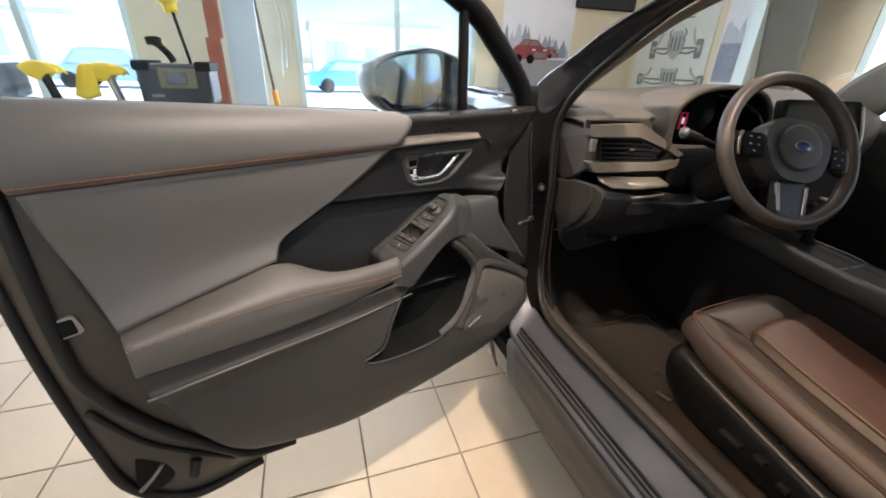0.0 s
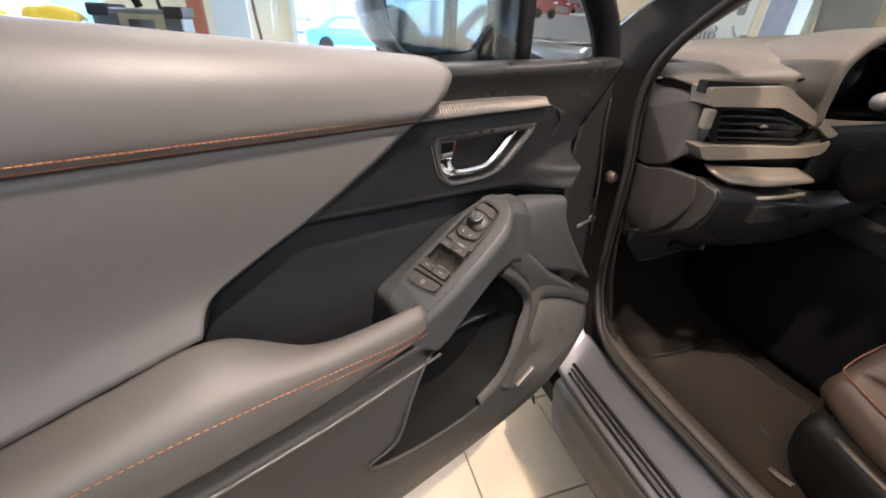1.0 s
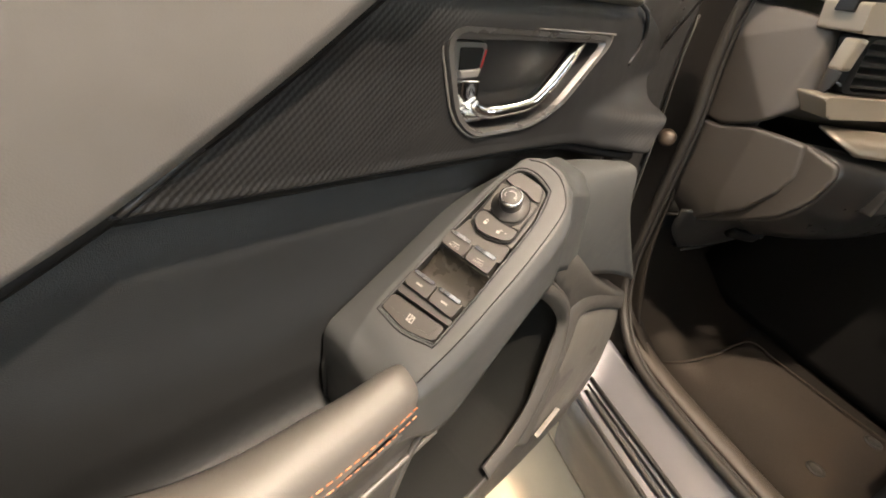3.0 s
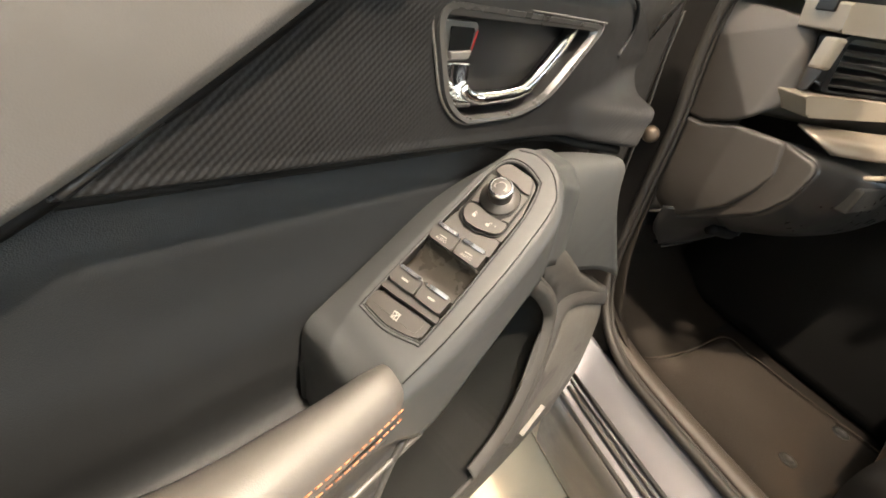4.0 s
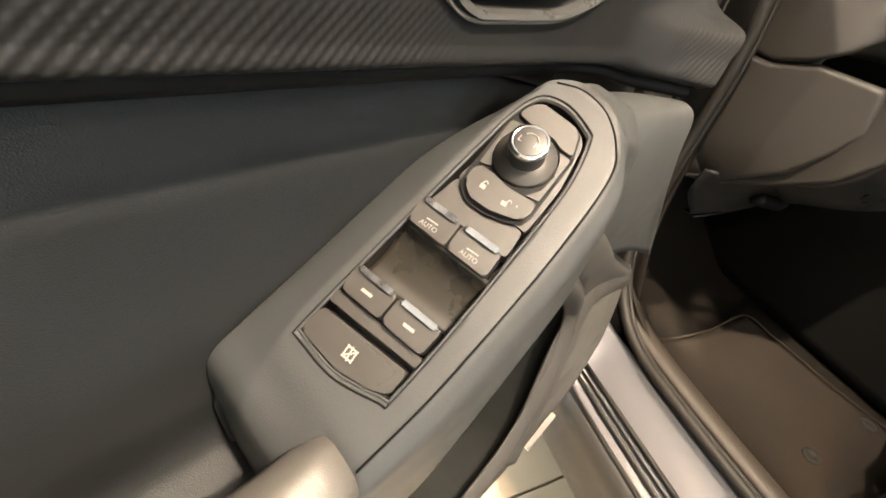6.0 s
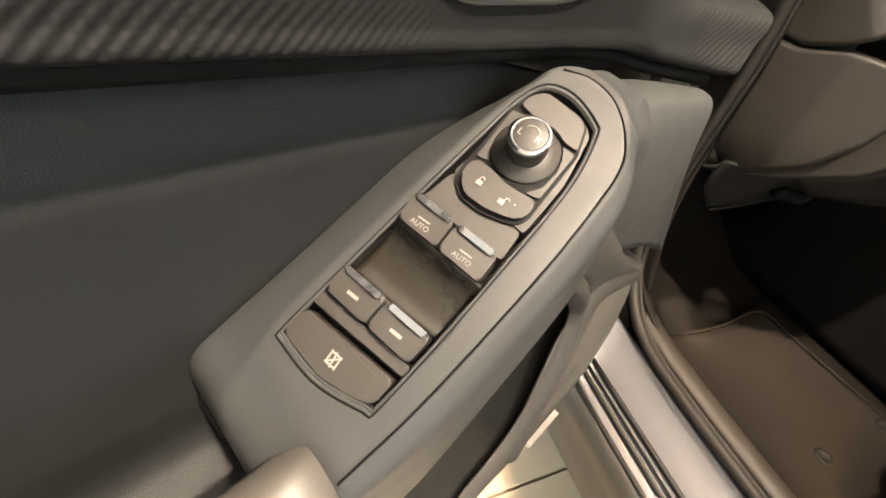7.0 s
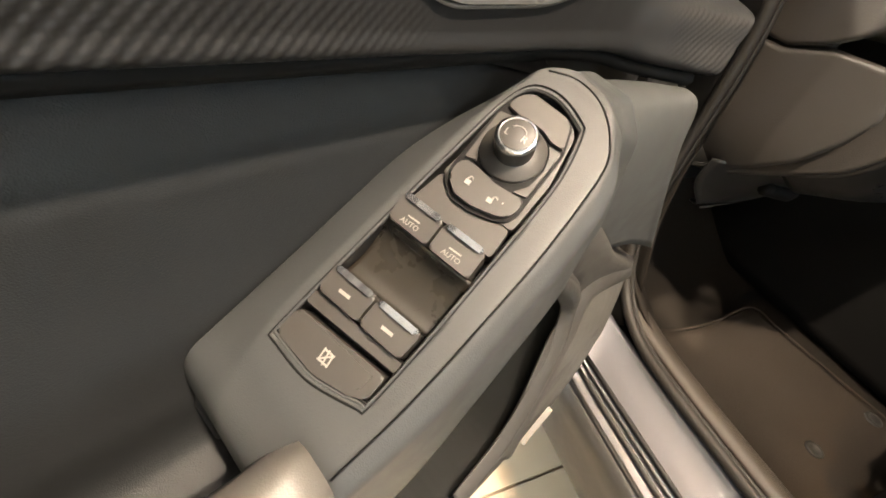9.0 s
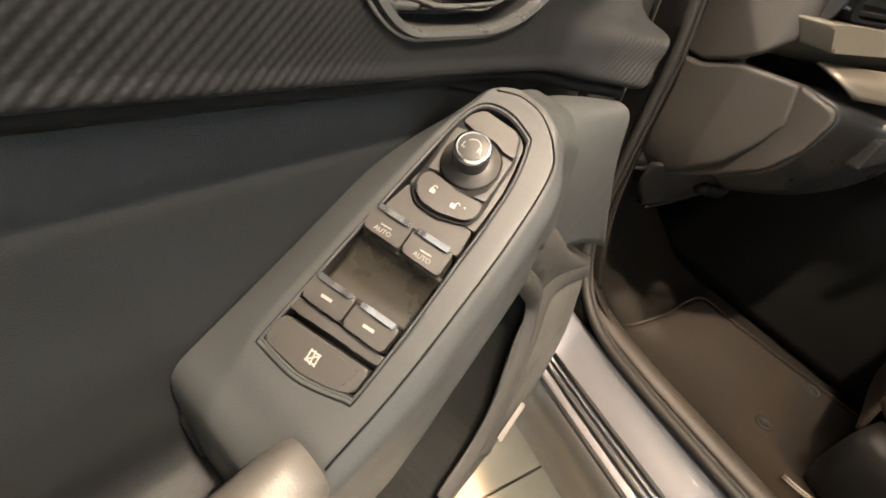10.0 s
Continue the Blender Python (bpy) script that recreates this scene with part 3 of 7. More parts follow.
board = slab("display_board", (-0.70, 4.95, 0.2), (-0.40, 5.0, 2.3), BOARD, bevel=0.004)
tagged(board, "pale blue freestanding display board", "display board")
broom = thing("broom", Matrix.Translation((-0.36, 5.0, 0)), "dark-handled broom with orange grip leaning by the wall", "broom")
tube("handle", [(0.04, 0, 0.96), (-0.01, 0.05, 1.5), (-0.06, 0.1, 2.1)], 0.014, DARKWOOD, broom, n=8)
tube("grip", [(0.085, 0, 0.3), (0.06, 0, 0.75), (0.04, 0, 0.97)], 0.028, ORANGE, broom, n=8)
slab("brush", (-0.06, -0.06, 0.0), (0.24, 0.06, 0.3), DARKWOOD, broom, bevel=0.01)
cables = thing("hanging_cables", Matrix.Translation((-0.22, 5.25, 1.1)), "thin grey cables hanging on the wall", "cables")
for k in range(3):
    tube("cable", [(0.05 * k, 0, 0.1 * k), (0.02 + 0.045 * k, -0.01, 0.6), (-0.1 + 0.03 * k, 0, 1.2)], 0.006, FRAME, cables, n=12, sides=6)

# mural and posters
SKYISH = mat("mural_mist_grey", (0.66, 0.68, 0.73), 0.4, vary=0.14, stain=1.5)
FOREST = mat("mural_dark_trees", (0.22, 0.26, 0.34), 0.4, vary=0.3, grain=20)
CRIMSON = mat("mural_red", (0.22, 0.035, 0.04), 0.4, vary=0.2)
ROADG = mat("mural_road_grey", (0.26, 0.27, 0.30), 0.4, vary=0.15)
INK = mat("grey_poster_ink", (0.15, 0.165, 0.165), 0.5, vary=0.15)
PINE = mat("mural_far_trees", (0.42, 0.46, 0.54), 0.4, vary=0.25, grain=30)
PALE_INK = mat("pale_poster_ink", (0.37, 0.41, 0.41), 0.5, vary=0.15)
flat = lambda a, b, h: Vector((a, -h, b))
mural = thing("wall_mural", Matrix.Translation((2.47, Y1 - 0.012, 0.27)), "large printed mural of red cars before misty trees", "mural")
slab("print", (0, 0, 0.6), (1.05, 0.008, 1.95), SKYISH, mural)
slab("road_area", (0.0, -0.005, 0.6), (1.05, -0.001, 1.12), ROADG, mural)
rng = random.Random(5)
for k in range(26):
    x = 0.06 + 0.93 * rng.random()
    far_off = k % 2
    tall = (0.20 + 0.20 * rng.random()) * (1.15 - 0.65 * x)
    z, wide = 1.14 + 0.02 * rng.random(), 0.045 + 0.03 * rng.random()
    tier = [(x - wide, z), (x - wide * 0.8, z + tall * 0.45), (x - wide * 0.35, z + tall * 0.72), (x, z + tall), (x + wide * 0.35, z + tall * 0.74), (x + wide * 0.8, z + tall * 0.4), (x + wide, z)]
    prism("printed_tree", tier, 0.001, 0.003 + 0.0001 * k + (0.0 if far_off else 0.003), flat, PINE if far_off else FOREST, mural, smooth=False)


def printed_car(cx, cz, k, h):
    """A flat printed car seen from its front corner."""
    pts = lambda *p: [(cx + k * a, cz + k * b) for a, b in p]
    body_ob = prism("printed_car", rounded(pts((-0.26, 0.0), (-0.27, 0.13), (-0.17, 0.18), (0.12, 0.18), (0.24, 0.12), (0.26, 0.0)), 0.03 * k), h, h + 0.002, flat, CRIMSON, mural, smooth=False)
    prism("printed_roof", rounded(pts((-0.20, 0.165), (-0.12, 0.235), (0.07, 0.235), (0.15, 0.165)), 0.02 * k), h, h + 0.0015, flat, CRIMSON, body_ob, smooth=False)
    prism("printed_windscreen", rounded(pts((-0.05, 0.165), (-0.02, 0.22), (0.06, 0.22), (0.12, 0.165)), 0.01 * k), h + 0.0025, h + 0.0035, flat, INK, body_ob, smooth=False)
    prism("printed_side_window", rounded(pts((-0.17, 0.165), (-0.12, 0.22), (-0.04, 0.22), (-0.07, 0.165)), 0.01 * k), h + 0.0025, h + 0.0035, flat, INK, body_ob, smooth=False)
    prism("printed_grille", rounded(pts((0.04, 0.02), (0.04, 0.09), (0.22, 0.08), (0.22, 0.02)), 0.015 * k), h + 0.0025, h + 0.0035, flat, INK, body_ob, smooth=False)
    for a in (0.03, 0.20):
        prism("printed_lamp", rounded(pts((a - 0.025, 0.105), (a - 0.025, 0.122), (a + 0.025, 0.12), (a + 0.025, 0.105)), 0.006 * k), h + 0.004, h + 0.005, flat, SKYISH, body_ob, smooth=False)
    for a in (-0.19, -0.01):
        prism("printed_wheel", pts(*[(a + 0.055 * math.cos(q), 0.055 * math.sin(q)) for q in np.linspace(0, 6.0, 14)]), h + 0.004, h + 0.005, flat, BLACK, body_ob, smooth=False)


printed_car(0.45, 1.12, 1.0, 0.010)
printed_car(0.74, 1.16, 0.5, 0.007)
PAPER = mat("pale_green_poster_paper", (0.58, 0.63, 0.60), 0.45, vary=0.05)
poster = thing("chassis_poster", Matrix.Translation((X1 - 0.012, 4.66, 0.30)) @ Matrix.Rotation(radians(-90), 4, "Z"), "pale poster with two grey drawings of a car underbody", "poster")
slab("sheet", (-0.56, 0, 0.6), (0.62, 0.008, 2.0), PAPER, poster)
for cz, cw, tall in ((1.27, 0.72, 0.24), (0.90, 0.98, 0.16)):
    for s in (-1, 1):
        x = 0.1 + s * cw / 2
        tyre_ob = prism("drawing_wheel", rounded([(x - 0.05, cz - tall * 0.5), (x - 0.05, cz + tall * 0.4), (x + 0.05, cz + tall * 0.4), (x + 0.05, cz - tall * 0.5)], 0.025), 0.001, 0.006, flat, INK, poster, smooth=False)
        slab("drawing_hub", (x - 0.02, -0.0078, cz - 0.05), (x + 0.02, -0.0065, cz + 0.03), PALE_INK, tyre_ob)
        tube("drawing_arm", [(x, -0.004, cz - 0.02), (0.1 + s * cw * 0.28, -0.004, cz - 0.06), (0.1 + s * 0.09, -0.004, cz - 0.05)], 0.010, INK, poster, 12, 6)
        tube("drawing_strut", [(x - s * 0.03, -0.004, cz), (0.1 + s * cw * 0.36, -0.004, cz + tall * 0.5), (0.1 + s * cw * 0.33, -0.004, cz + tall * 0.9)], 0.014, PALE_INK, poster, 12, 6)
        tube("drawing_spring", [(0.1 + s * (0.10 + 0.03 * (k % 2)), -0.004, cz + tall * (0.9 - 0.2 * k)) for k in range(6)], 0.008, INK, poster, 30, 6)
    prism("drawing_engine", rounded([(-0.02, cz - 0.05), (-0.04, cz + tall * 0.4), (0.02, cz + tall * 0.8), (0.16, cz + tall * 0.85), (0.24, cz + tall * 0.4), (0.22, cz - 0.05), (0.10, cz - tall * 0.6)], 0.02), 0.001, 0.007, flat, PALE_INK, poster, smooth=False)
    for k in range(3):
        slab("drawing_rib", (0.02 + 0.06 * k, -0.009, cz - 0.03), (0.05 + 0.06 * k, -0.0075, cz + tall * 0.55), INK, poster)
    slab("drawing_axle", (0.1 - cw * 0.46, -0.005, cz - 0.012), (0.1 + cw * 0.46, -0.001, cz + 0.012), INK, poster)
slab("caption_bar", (-0.10, -0.004, 1.60), (0.30, -0.001, 1.615), INK, poster)
poster2 = thing("scenic_poster", Matrix.Translation((X1 - 0.012, 3.78, 0.3)) @ Matrix.Rotation(radians(-90), 4, "Z"), "narrow blue-grey scenic poster on a cream wall", "poster")
slab("sheet", (-0.16, 0, 0.7), (0.16, 0.008, 2.0), SKYISH, poster2)
slab("picture", (-0.14, -0.005, 0.9), (0.14, -0.001, 1.30), FOREST, poster2)
ridge_line = [(-0.14, 1.3)] + [(-0.12 + 0.04 * k, 1.40 + 0.16 * rng.random()) for k in range(7)] + [(0.14, 1.3)]
prism("mountains", ridge_line, 0.001, 0.004, flat, PINE, poster2, smooth=False)
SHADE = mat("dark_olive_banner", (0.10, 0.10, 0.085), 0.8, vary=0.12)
banner = thing("leaning_banner", Matrix.Translation((4.35, 2.95, 0)), "tall dark olive banner on a stand", "banner")
skin("cloth", [[(0.1, 0.25, 0.5), (0, 0.0, 0.5), (-0.1, -0.25, 0.5)], [(0.1, 0.5, 2.4), (0, 0.2, 2.4), (-0.1, -0.1, 2.4)]], SHADE, banner, 10, 10, 0.006)
tube("stand_pole", [(0.02, 0.0, 0), (0.04, 0.05, 1.2), (0.04, 0.2, 2.45)], 0.015, FRAME, banner, n=8)
slab("stand_foot", (-0.15, -0.2, 0.0), (0.2, 0.2, 0.02), FRAME, banner, bevel=0.004)

column = slab("corner_post", (X1 - 0.12, 3.44, 0), (X1, 3.58, TOP), FRAME, bevel=0.006)
tagged(column, "pale blue aluminium post against the wall", "post", kind="structure")
tv = thing("wall_display", Matrix.Translation((3.95, Y1, 2.35)), "black flat display on the wall", "display")
slab("case", (-0.46, -0.07, -0.33), (0.46, -0.02, 0.30), BLACK, tv, bevel=0.01)
slab("screen", (-0.44, -0.074, -0.31), (0.44, -0.0705, 0.28), SCREEN, tv)
slab("bracket", (-0.1, -0.02, -0.1), (0.1, 0.0, 0.1), BLACK, tv)

# ---- car door, standing open ----
# its own axes: x from the hinge towards the latch, y into the cabin, z up
HINGE = Vector((0.738, 1.18, 0))
ALONG = Vector((-0.906, -0.423, 0)).normalized()
INWARD = Vector((-ALONG.y, ALONG.x, 0))
DOOR = Matrix.Identity(4)
for i, axis in enumerate((ALONG, INWARD, Vector((0, 0, 1)))):
    DOOR[0][i], DOOR[1][i], DOOR[2][i] = axis
DOOR.translation = HINGE
car = thing("car", None, "dark grey metallic hatchback with its front door open", "car")
IN = (0, 1, 0)


def d(u, v, w):
    return (u, w, v)


def row(*pts):
    return [d(*p) for p in pts]


# painted shell
shell = [(0.12, 0.46), (0.30, 0.41), (0.80, 0.385), (0.965, 0.358), (1.15, 0.355), (1.242, 0.44), (1.264, 0.56), (1.282, 0.75), (1.288, 0.95), (1.262, 1.145), (0.10, 1.130), (0.085, 0.9)]
door = prism("door", rounded(shell, 0.05), -0.125, -0.066, lambda a, b, h: Vector((a, h, b)), PAINT, car, bevel=0.012, label="open dark grey front door with leatherette trim")
door.matrix_basis = DOOR
# inner steel flange along the latch end, seen past the trim
skin("latch_flange", [row((1.21, 1.13, -0.004), (1.20, 1.03, -0.006), (1.165, 0.86, -0.010), (1.125, 0.70, -0.012), (1.07, 0.56, -0.012), (0.98, 0.455, -0.012)),
                      row((1.240, 1.13, -0.010), (1.240, 1.00, -0.014), (1.230, 0.83, -0.020), (1.185, 0.68, -0.024), (1.10, 0.53, -0.024), (1.0, 0.44, -0.02)),
                      row((1.256, 1.13, -0.035), (1.262, 1.00, -0.036), (1.256, 0.80, -0.038), (1.225, 0.63, -0.038), (1.13, 0.48, -0.036), (1.0, 0.41, -0.030)),
                      row((1.270, 1.13, -0.060), (1.277, 0.98, -0.062), (1.268, 0.77, -0.062), (1.248, 0.54, -0.060), (1.16, 0.395, -0.058), (0.97, 0.372, -0.050))], INNER_PAINT, door, 44, 24, 0.003, towards=IN, label="dark inner steel of the door edge")
tube("edge_seal", row((1.236, 1.12, -0.004), (1.240, 0.95, -0.010), (1.240, 0.85, -0.016), (1.234, 0.783, -0.018), (1.200, 0.694, -0.018), (1.150, 0.607, -0.018), (1.071, 0.495, -0.016), (1.020, 0.446, -0.012), (0.93, 0.42, -0.006)), 0.011, RUBBER, door, 60, 8)
tube("outer_seal", row((1.268, 1.12, -0.052), (1.277, 1.0, -0.056), (1.274, 0.80, -0.058), (1.258, 0.60, -0.056), (1.236, 0.48, -0.056), (1.15, 0.378, -0.054), (1.0, 0.366, -0.05)), 0.010, RUBBER, door, 40, 8)
# raised black piece stands in for the shade inside a hollow
prism("hollow_shade", rounded([(1.215, 0.565), (1.175, 0.520), (1.165, 0.470), (1.205, 0.455), (1.228, 0.49)], 0.012), -0.062, -0.040, lambda a, b, h: Vector((a, h, b)), BLACK, door, bevel=0.004)
prism("latch_plate", rounded([(1.205, 0.878), (1.238, 0.875), (1.24, 0.908), (1.212, 0.912)], 0.008), -0.028, -0.008, lambda a, b, h: Vector((a, h, b)), SATIN, door, label="steel latch plate")
# raised black piece stands in for the dark inside of the slot
prism("latch_slot", rounded([(1.213, 0.881), (1.239, 0.879), (1.239, 0.905), (1.215, 0.906)], 0.004), -0.02, -0.006, lambda a, b, h: Vector((a, h, b)), BLACK, door)
tube("drain_plug", row((1.125, 0.498, -0.028), (1.133, 0.480, -0.022), (1.137, 0.462, -0.024)), 0.010, RUBBER, door, 8, 8)
tube("flange_rib", row((1.246, 0.715, -0.030), (1.198, 0.612, -0.030), (1.139, 0.535, -0.028), (1.06, 0.452, -0.024)), 0.006, RUBBER, door, 24, 8)
tube("pull_strap", row((1.178, 0.530, -0.030), (1.200, 0.510, -0.026), (1.225, 0.487, -0.032)), 0.004, BEZEL, door, 10, 8, label="grey pull strap at the door edge")

# trim panels
skin("upper_pad", [row((1.222, 1.106, 0.014), (0.95, 1.106, 0.014), (0.632, 1.105, 0.014)),
                   row((1.223, 1.112, 0.024), (0.95, 1.112, 0.024), (0.626, 1.111, 0.024)),
                   row((1.226, 1.140, 0.030), (0.95, 1.137, 0.030), (0.598, 1.132, 0.026)),
                   row((1.229, 1.172, 0.024), (0.95, 1.166, 0.024), (0.577, 1.155, 0.018)),
                   row((1.229, 1.203, 0.006), (0.95, 1.190, 0.006), (0.580, 1.168, 0.004)),
                   row((1.228, 1.220, -0.022), (0.95, 1.202, -0.022), (0.600, 1.176, -0.016)),
                   row((1.227, 1.216, -0.050), (0.95, 1.198, -0.050), (0.62, 1.172, -0.045))], PAD, door, 44, 30, 0.006, label="grey leatherette upper door pad", towards=IN)
mid_front = [(0.634, 1.103), (0.70, 1.058), (0.776, 1.010), (0.846, 0.974), (0.893, 0.947), (0.910, 0.915)]
mid_rear = [(1.216, 1.104), (1.208, 1.055), (1.198, 1.005), (1.188, 0.960), (1.178, 0.908), (1.170, 0.866)]
mid_w = [0.016, 0.012, 0.004, -0.001, 0.000, 0.012]
mid_mid = [1.104, 1.056, 1.010, 0.975, 0.945, 0.914]
skin("middle_pad", [row((ru, rv, w), (1.03, mv - 0.004 * k, w), (fu, fv, w)) for k, ((ru, rv), mv, (fu, fv), w) in enumerate(zip(mid_rear, mid_mid, mid_front, mid_w))], PAD, door, 44, 30, 0.006, label="grey leatherette middle door pad", towards=IN)
ARM = [1.168, 1.0, 0.9, 0.8, 0.71, 0.652]
ARM_V = [(0.866, 0.897, 0.908, 0.853, 0.846, 0.846), (0.876, 0.898, 0.906, 0.866, 0.857, 0.855), (0.884, 0.893, 0.894, 0.873, 0.862, 0.859),
         (0.880, 0.880, 0.878, 0.865, 0.854, 0.851), (0.862, 0.858, 0.853, 0.846, 0.836, 0.833), (0.820, 0.806, 0.801, 0.800, 0.806, 0.812)]
ARM_W = [(0.010, 0.010, 0.012, 0.028, 0.036, 0.038), (0.036, 0.036, 0.036, 0.043, 0.047, 0.046), (0.064, 0.064, 0.064, 0.063, 0.060, 0.056),
         (0.083, 0.083, 0.083, 0.080, 0.075, 0.069), (0.088, 0.088, 0.088, 0.084, 0.078, 0.072), (0.078, 0.077, 0.076, 0.073, 0.070, 0.067)]
skin("armrest_pad", [row(*[(u, v, w) for u, v, w in zip(ARM, vs, ws)]) for vs, ws in zip(ARM_V, ARM_W)], PAD_LOW, door, 44, 26, 0.006, label="grey leatherette armrest with orange double stitching", towards=IN)


def stitches(name, pts, length, gap, parent, radius=0.00055):
    p = curve(pts, 400)
    total = np.linalg.norm(np.diff(p, axis=0), axis=1).sum()
    n = int(total / (length + gap))
    p = curve(pts, n * 6)
    bm = bmesh.new()
    for k in range(n):
        a, b = Vector(p[k * 6]), Vector(p[min(k * 6 + int(6 * length / (length + gap)), len(p) - 1)])
        m = Matrix.Translation((a + b) / 2) @ (b - a).to_track_quat("Z", "Y").to_matrix().to_4x4()
        bmesh.ops.create_cone(bm, cap_ends=True, segments=6, radius1=radius, radius2=radius, depth=(b - a).length, matrix=m)
    return tagged(part(name, bm, STITCH, parent), "row of orange stitches", kind="stuff")


stitches("seam_stitching", row((1.222, 1.1155, 0.0268), (0.95, 1.1155, 0.0268), (0.624, 1.1145, 0.0256)), 0.0044, 0.0006, door, 0.0007)
for dv, dw in ((-0.006, 0.0014), (-0.018, 0.0014)):
    stitches("seam_stitching", row(*[(u, v + dv + rise, w + dw - rise * 0.12) for u, v, w, rise in zip(ARM, ARM_V[4], ARM_W[4], (0.020, 0.022, 0.020, 0.012, 0.006, 0.004))]), 0.0055, 0.0016, door)
stitches("seam_stitching", row((1.222, 1.1075, 0.0172), (0.95, 1.1075, 0.0172), (0.631, 1.1065, 0.0172)), 0.0044, 0.0006, door, 0.0006)
tube("pad_groove", row((1.224, 1.1045, 0.0150), (0.95, 1.1045, 0.0150), (0.632, 1.1035, 0.0150)), 0.0013, HARD, door, 30, 6)

# the recessed panel comes forward in a rounded shoulder below the groove
REC_U = (0.97, 0.78, 0.62, 0.48, 0.33)
REC_TOP = (1.022, 1.001, 0.986, 0.972, 0.950)
REC = [(0.02, -0.018), (0.0, -0.034), (-0.008, -0.033), (-0.018, -0.0275), (-0.028, -0.0228), (-0.040, -0.0212), (-0.056, -0.0235), (-0.085, -0.0275), (-0.13, -0.0295), (-0.18, -0.031), (-0.235, -0.030), (-0.25, 0.020)]
skin("recess", [row(*[(u, top + dv, w) for u, top in zip(REC_U, REC_TOP)]) for dv, w in REC], RECESS, door, 34, 60, 0.005, label="soft black recessed door panel", towards=IN)
tube("diagonal_groove", row((0.630, 1.102, 0.007), (0.70, 1.055, 0.003), (0.776, 1.006, -0.004), (0.846, 0.970, -0.008), (0.891, 0.943, -0.008), (0.906, 0.914, 0.0)), 0.004, BLACK, door, 40, 6)

# carbon-look panel with the handle opening
HANDLE = [(0.599, 1.081), (0.352, 1.071), (0.43, 1.008), (0.475, 0.998), (0.555, 1.002), (0.578, 1.02)]


def lerp_in(poly, k):
    cu, cv = sum(p[0] for p in poly) / len(poly), sum(p[1] for p in poly) / len(poly)
    return [(cu + (a - cu) * k, cv + (b - cv) * k) for a, b in poly]


cut = rounded(lerp_in(HANDLE, 0.95), 0.02)


def to_outline_uv(poly, reach=0.008):
    """Draws the edge of a cut-out in the door's face onto its outline."""
    def snap(v):
        best, b = None, None
        p = Vector((v.co.x, v.co.z))
        for i in range(len(poly)):
            s0, s1 = Vector(poly[i]), Vector(poly[(i + 1) % len(poly)])
            e = s1 - s0
            c = s0 + e * max(0.0, min(1.0, (p - s0).dot(e) / max(e.length_squared, 1e-12)))
            if best is None or (p - c).length < best:
                best, b = (p - c).length, c
        if best < reach:
            v.co.x, v.co.z = b
    return snap



def rib_wave(grid):
    """Raises slanting ribs with a faint twill on the sheet."""
    a = radians(39)
    u, v = grid[:, :, 0], grid[:, :, 2]
    cross, along_rib = u * math.sin(a) + v * math.cos(a), -u * math.cos(a) + v * math.sin(a)
    wave = np.sin(2 * np.pi * cross / 0.0031) * (0.6 + 0.4 * np.sin(2 * np.pi * along_rib / 0.0034 + 2 * np.pi * np.floor(cross / 0.0031) * 0.5))
    worn = np.clip((u - 0.545) / 0.07, 0, 1) + np.clip((0.345 - u) / 0.03, 0, 1) * np.clip((1.004 - v) / 0.012, 0, 1) * 1.3
    grid[:, :, 1] += 0.00020 * wave * worn


skin("carbon_panel", [row((0.630, 1.106, -0.006), (0.47, 1.104, -0.004), (0.325, 1.101, -0.004)),
                      row((0.652, 1.090, 0.003), (0.47, 1.090, 0.002), (0.275, 1.085, 0.001)),
                      row((0.700, 1.056, 0.002), (0.47, 1.050, 0.001), (0.30, 1.045, 0.001), (0.200, 1.043, -0.002)),
                      row((0.728, 1.037, 0.002), (0.48, 1.022, 0.001), (0.32, 1.018, 0.003), (0.232, 1.018, 0.004)),
                      row((0.745, 1.026, 0.002), (0.49, 1.010, 0.001), (0.36, 1.004, 0.003), (0.30, 1.002, 0.016), (0.252, 1.002, 0.024)),
                      row((0.757, 1.019, 0.002), (0.50, 1.000, 0.001), (0.38, 0.994, 0.003), (0.325, 0.992, 0.022), (0.267, 0.993, 0.052)),
                      row((0.768, 1.012, 0.0015), (0.51, 0.990, 0.001), (0.39, 0.980, 0.003), (0.335, 0.975, 0.024), (0.282, 0.974, 0.055)),
                      row((0.777, 1.006, 0.001), (0.52, 0.982, 0.001), (0.39, 0.968, 0.003), (0.342, 0.962, 0.024), (0.296, 0.958, 0.056)),
                      row((0.774, 1.003, -0.012), (0.52, 0.978, -0.012), (0.39, 0.964, -0.010), (0.342, 0.956, 0.010), (0.298, 0.953, 0.042))], CARBON, door, 960, 210, 0.003, ribs=rib_wave,
     hole=lambda c: inside(c.x, c.z, cut), snap=to_outline_uv(cut), label="dark ribbed carbon-look trim", towards=IN)
tube("carbon_edge", row((0.632, 1.101, 0.0055), (0.70, 1.0545, 0.0025), (0.774, 1.0075, 0.0015)), 0.0022, GLOSS, door, 24, 6)
tube("lower_groove", row((0.776, 1.001, -0.012), (0.52, 0.976, -0.013), (0.39, 0.961, -0.012), (0.342, 0.952, 0.008), (0.299, 0.948, 0.040)), 0.005, BLACK, door, 40, 6)
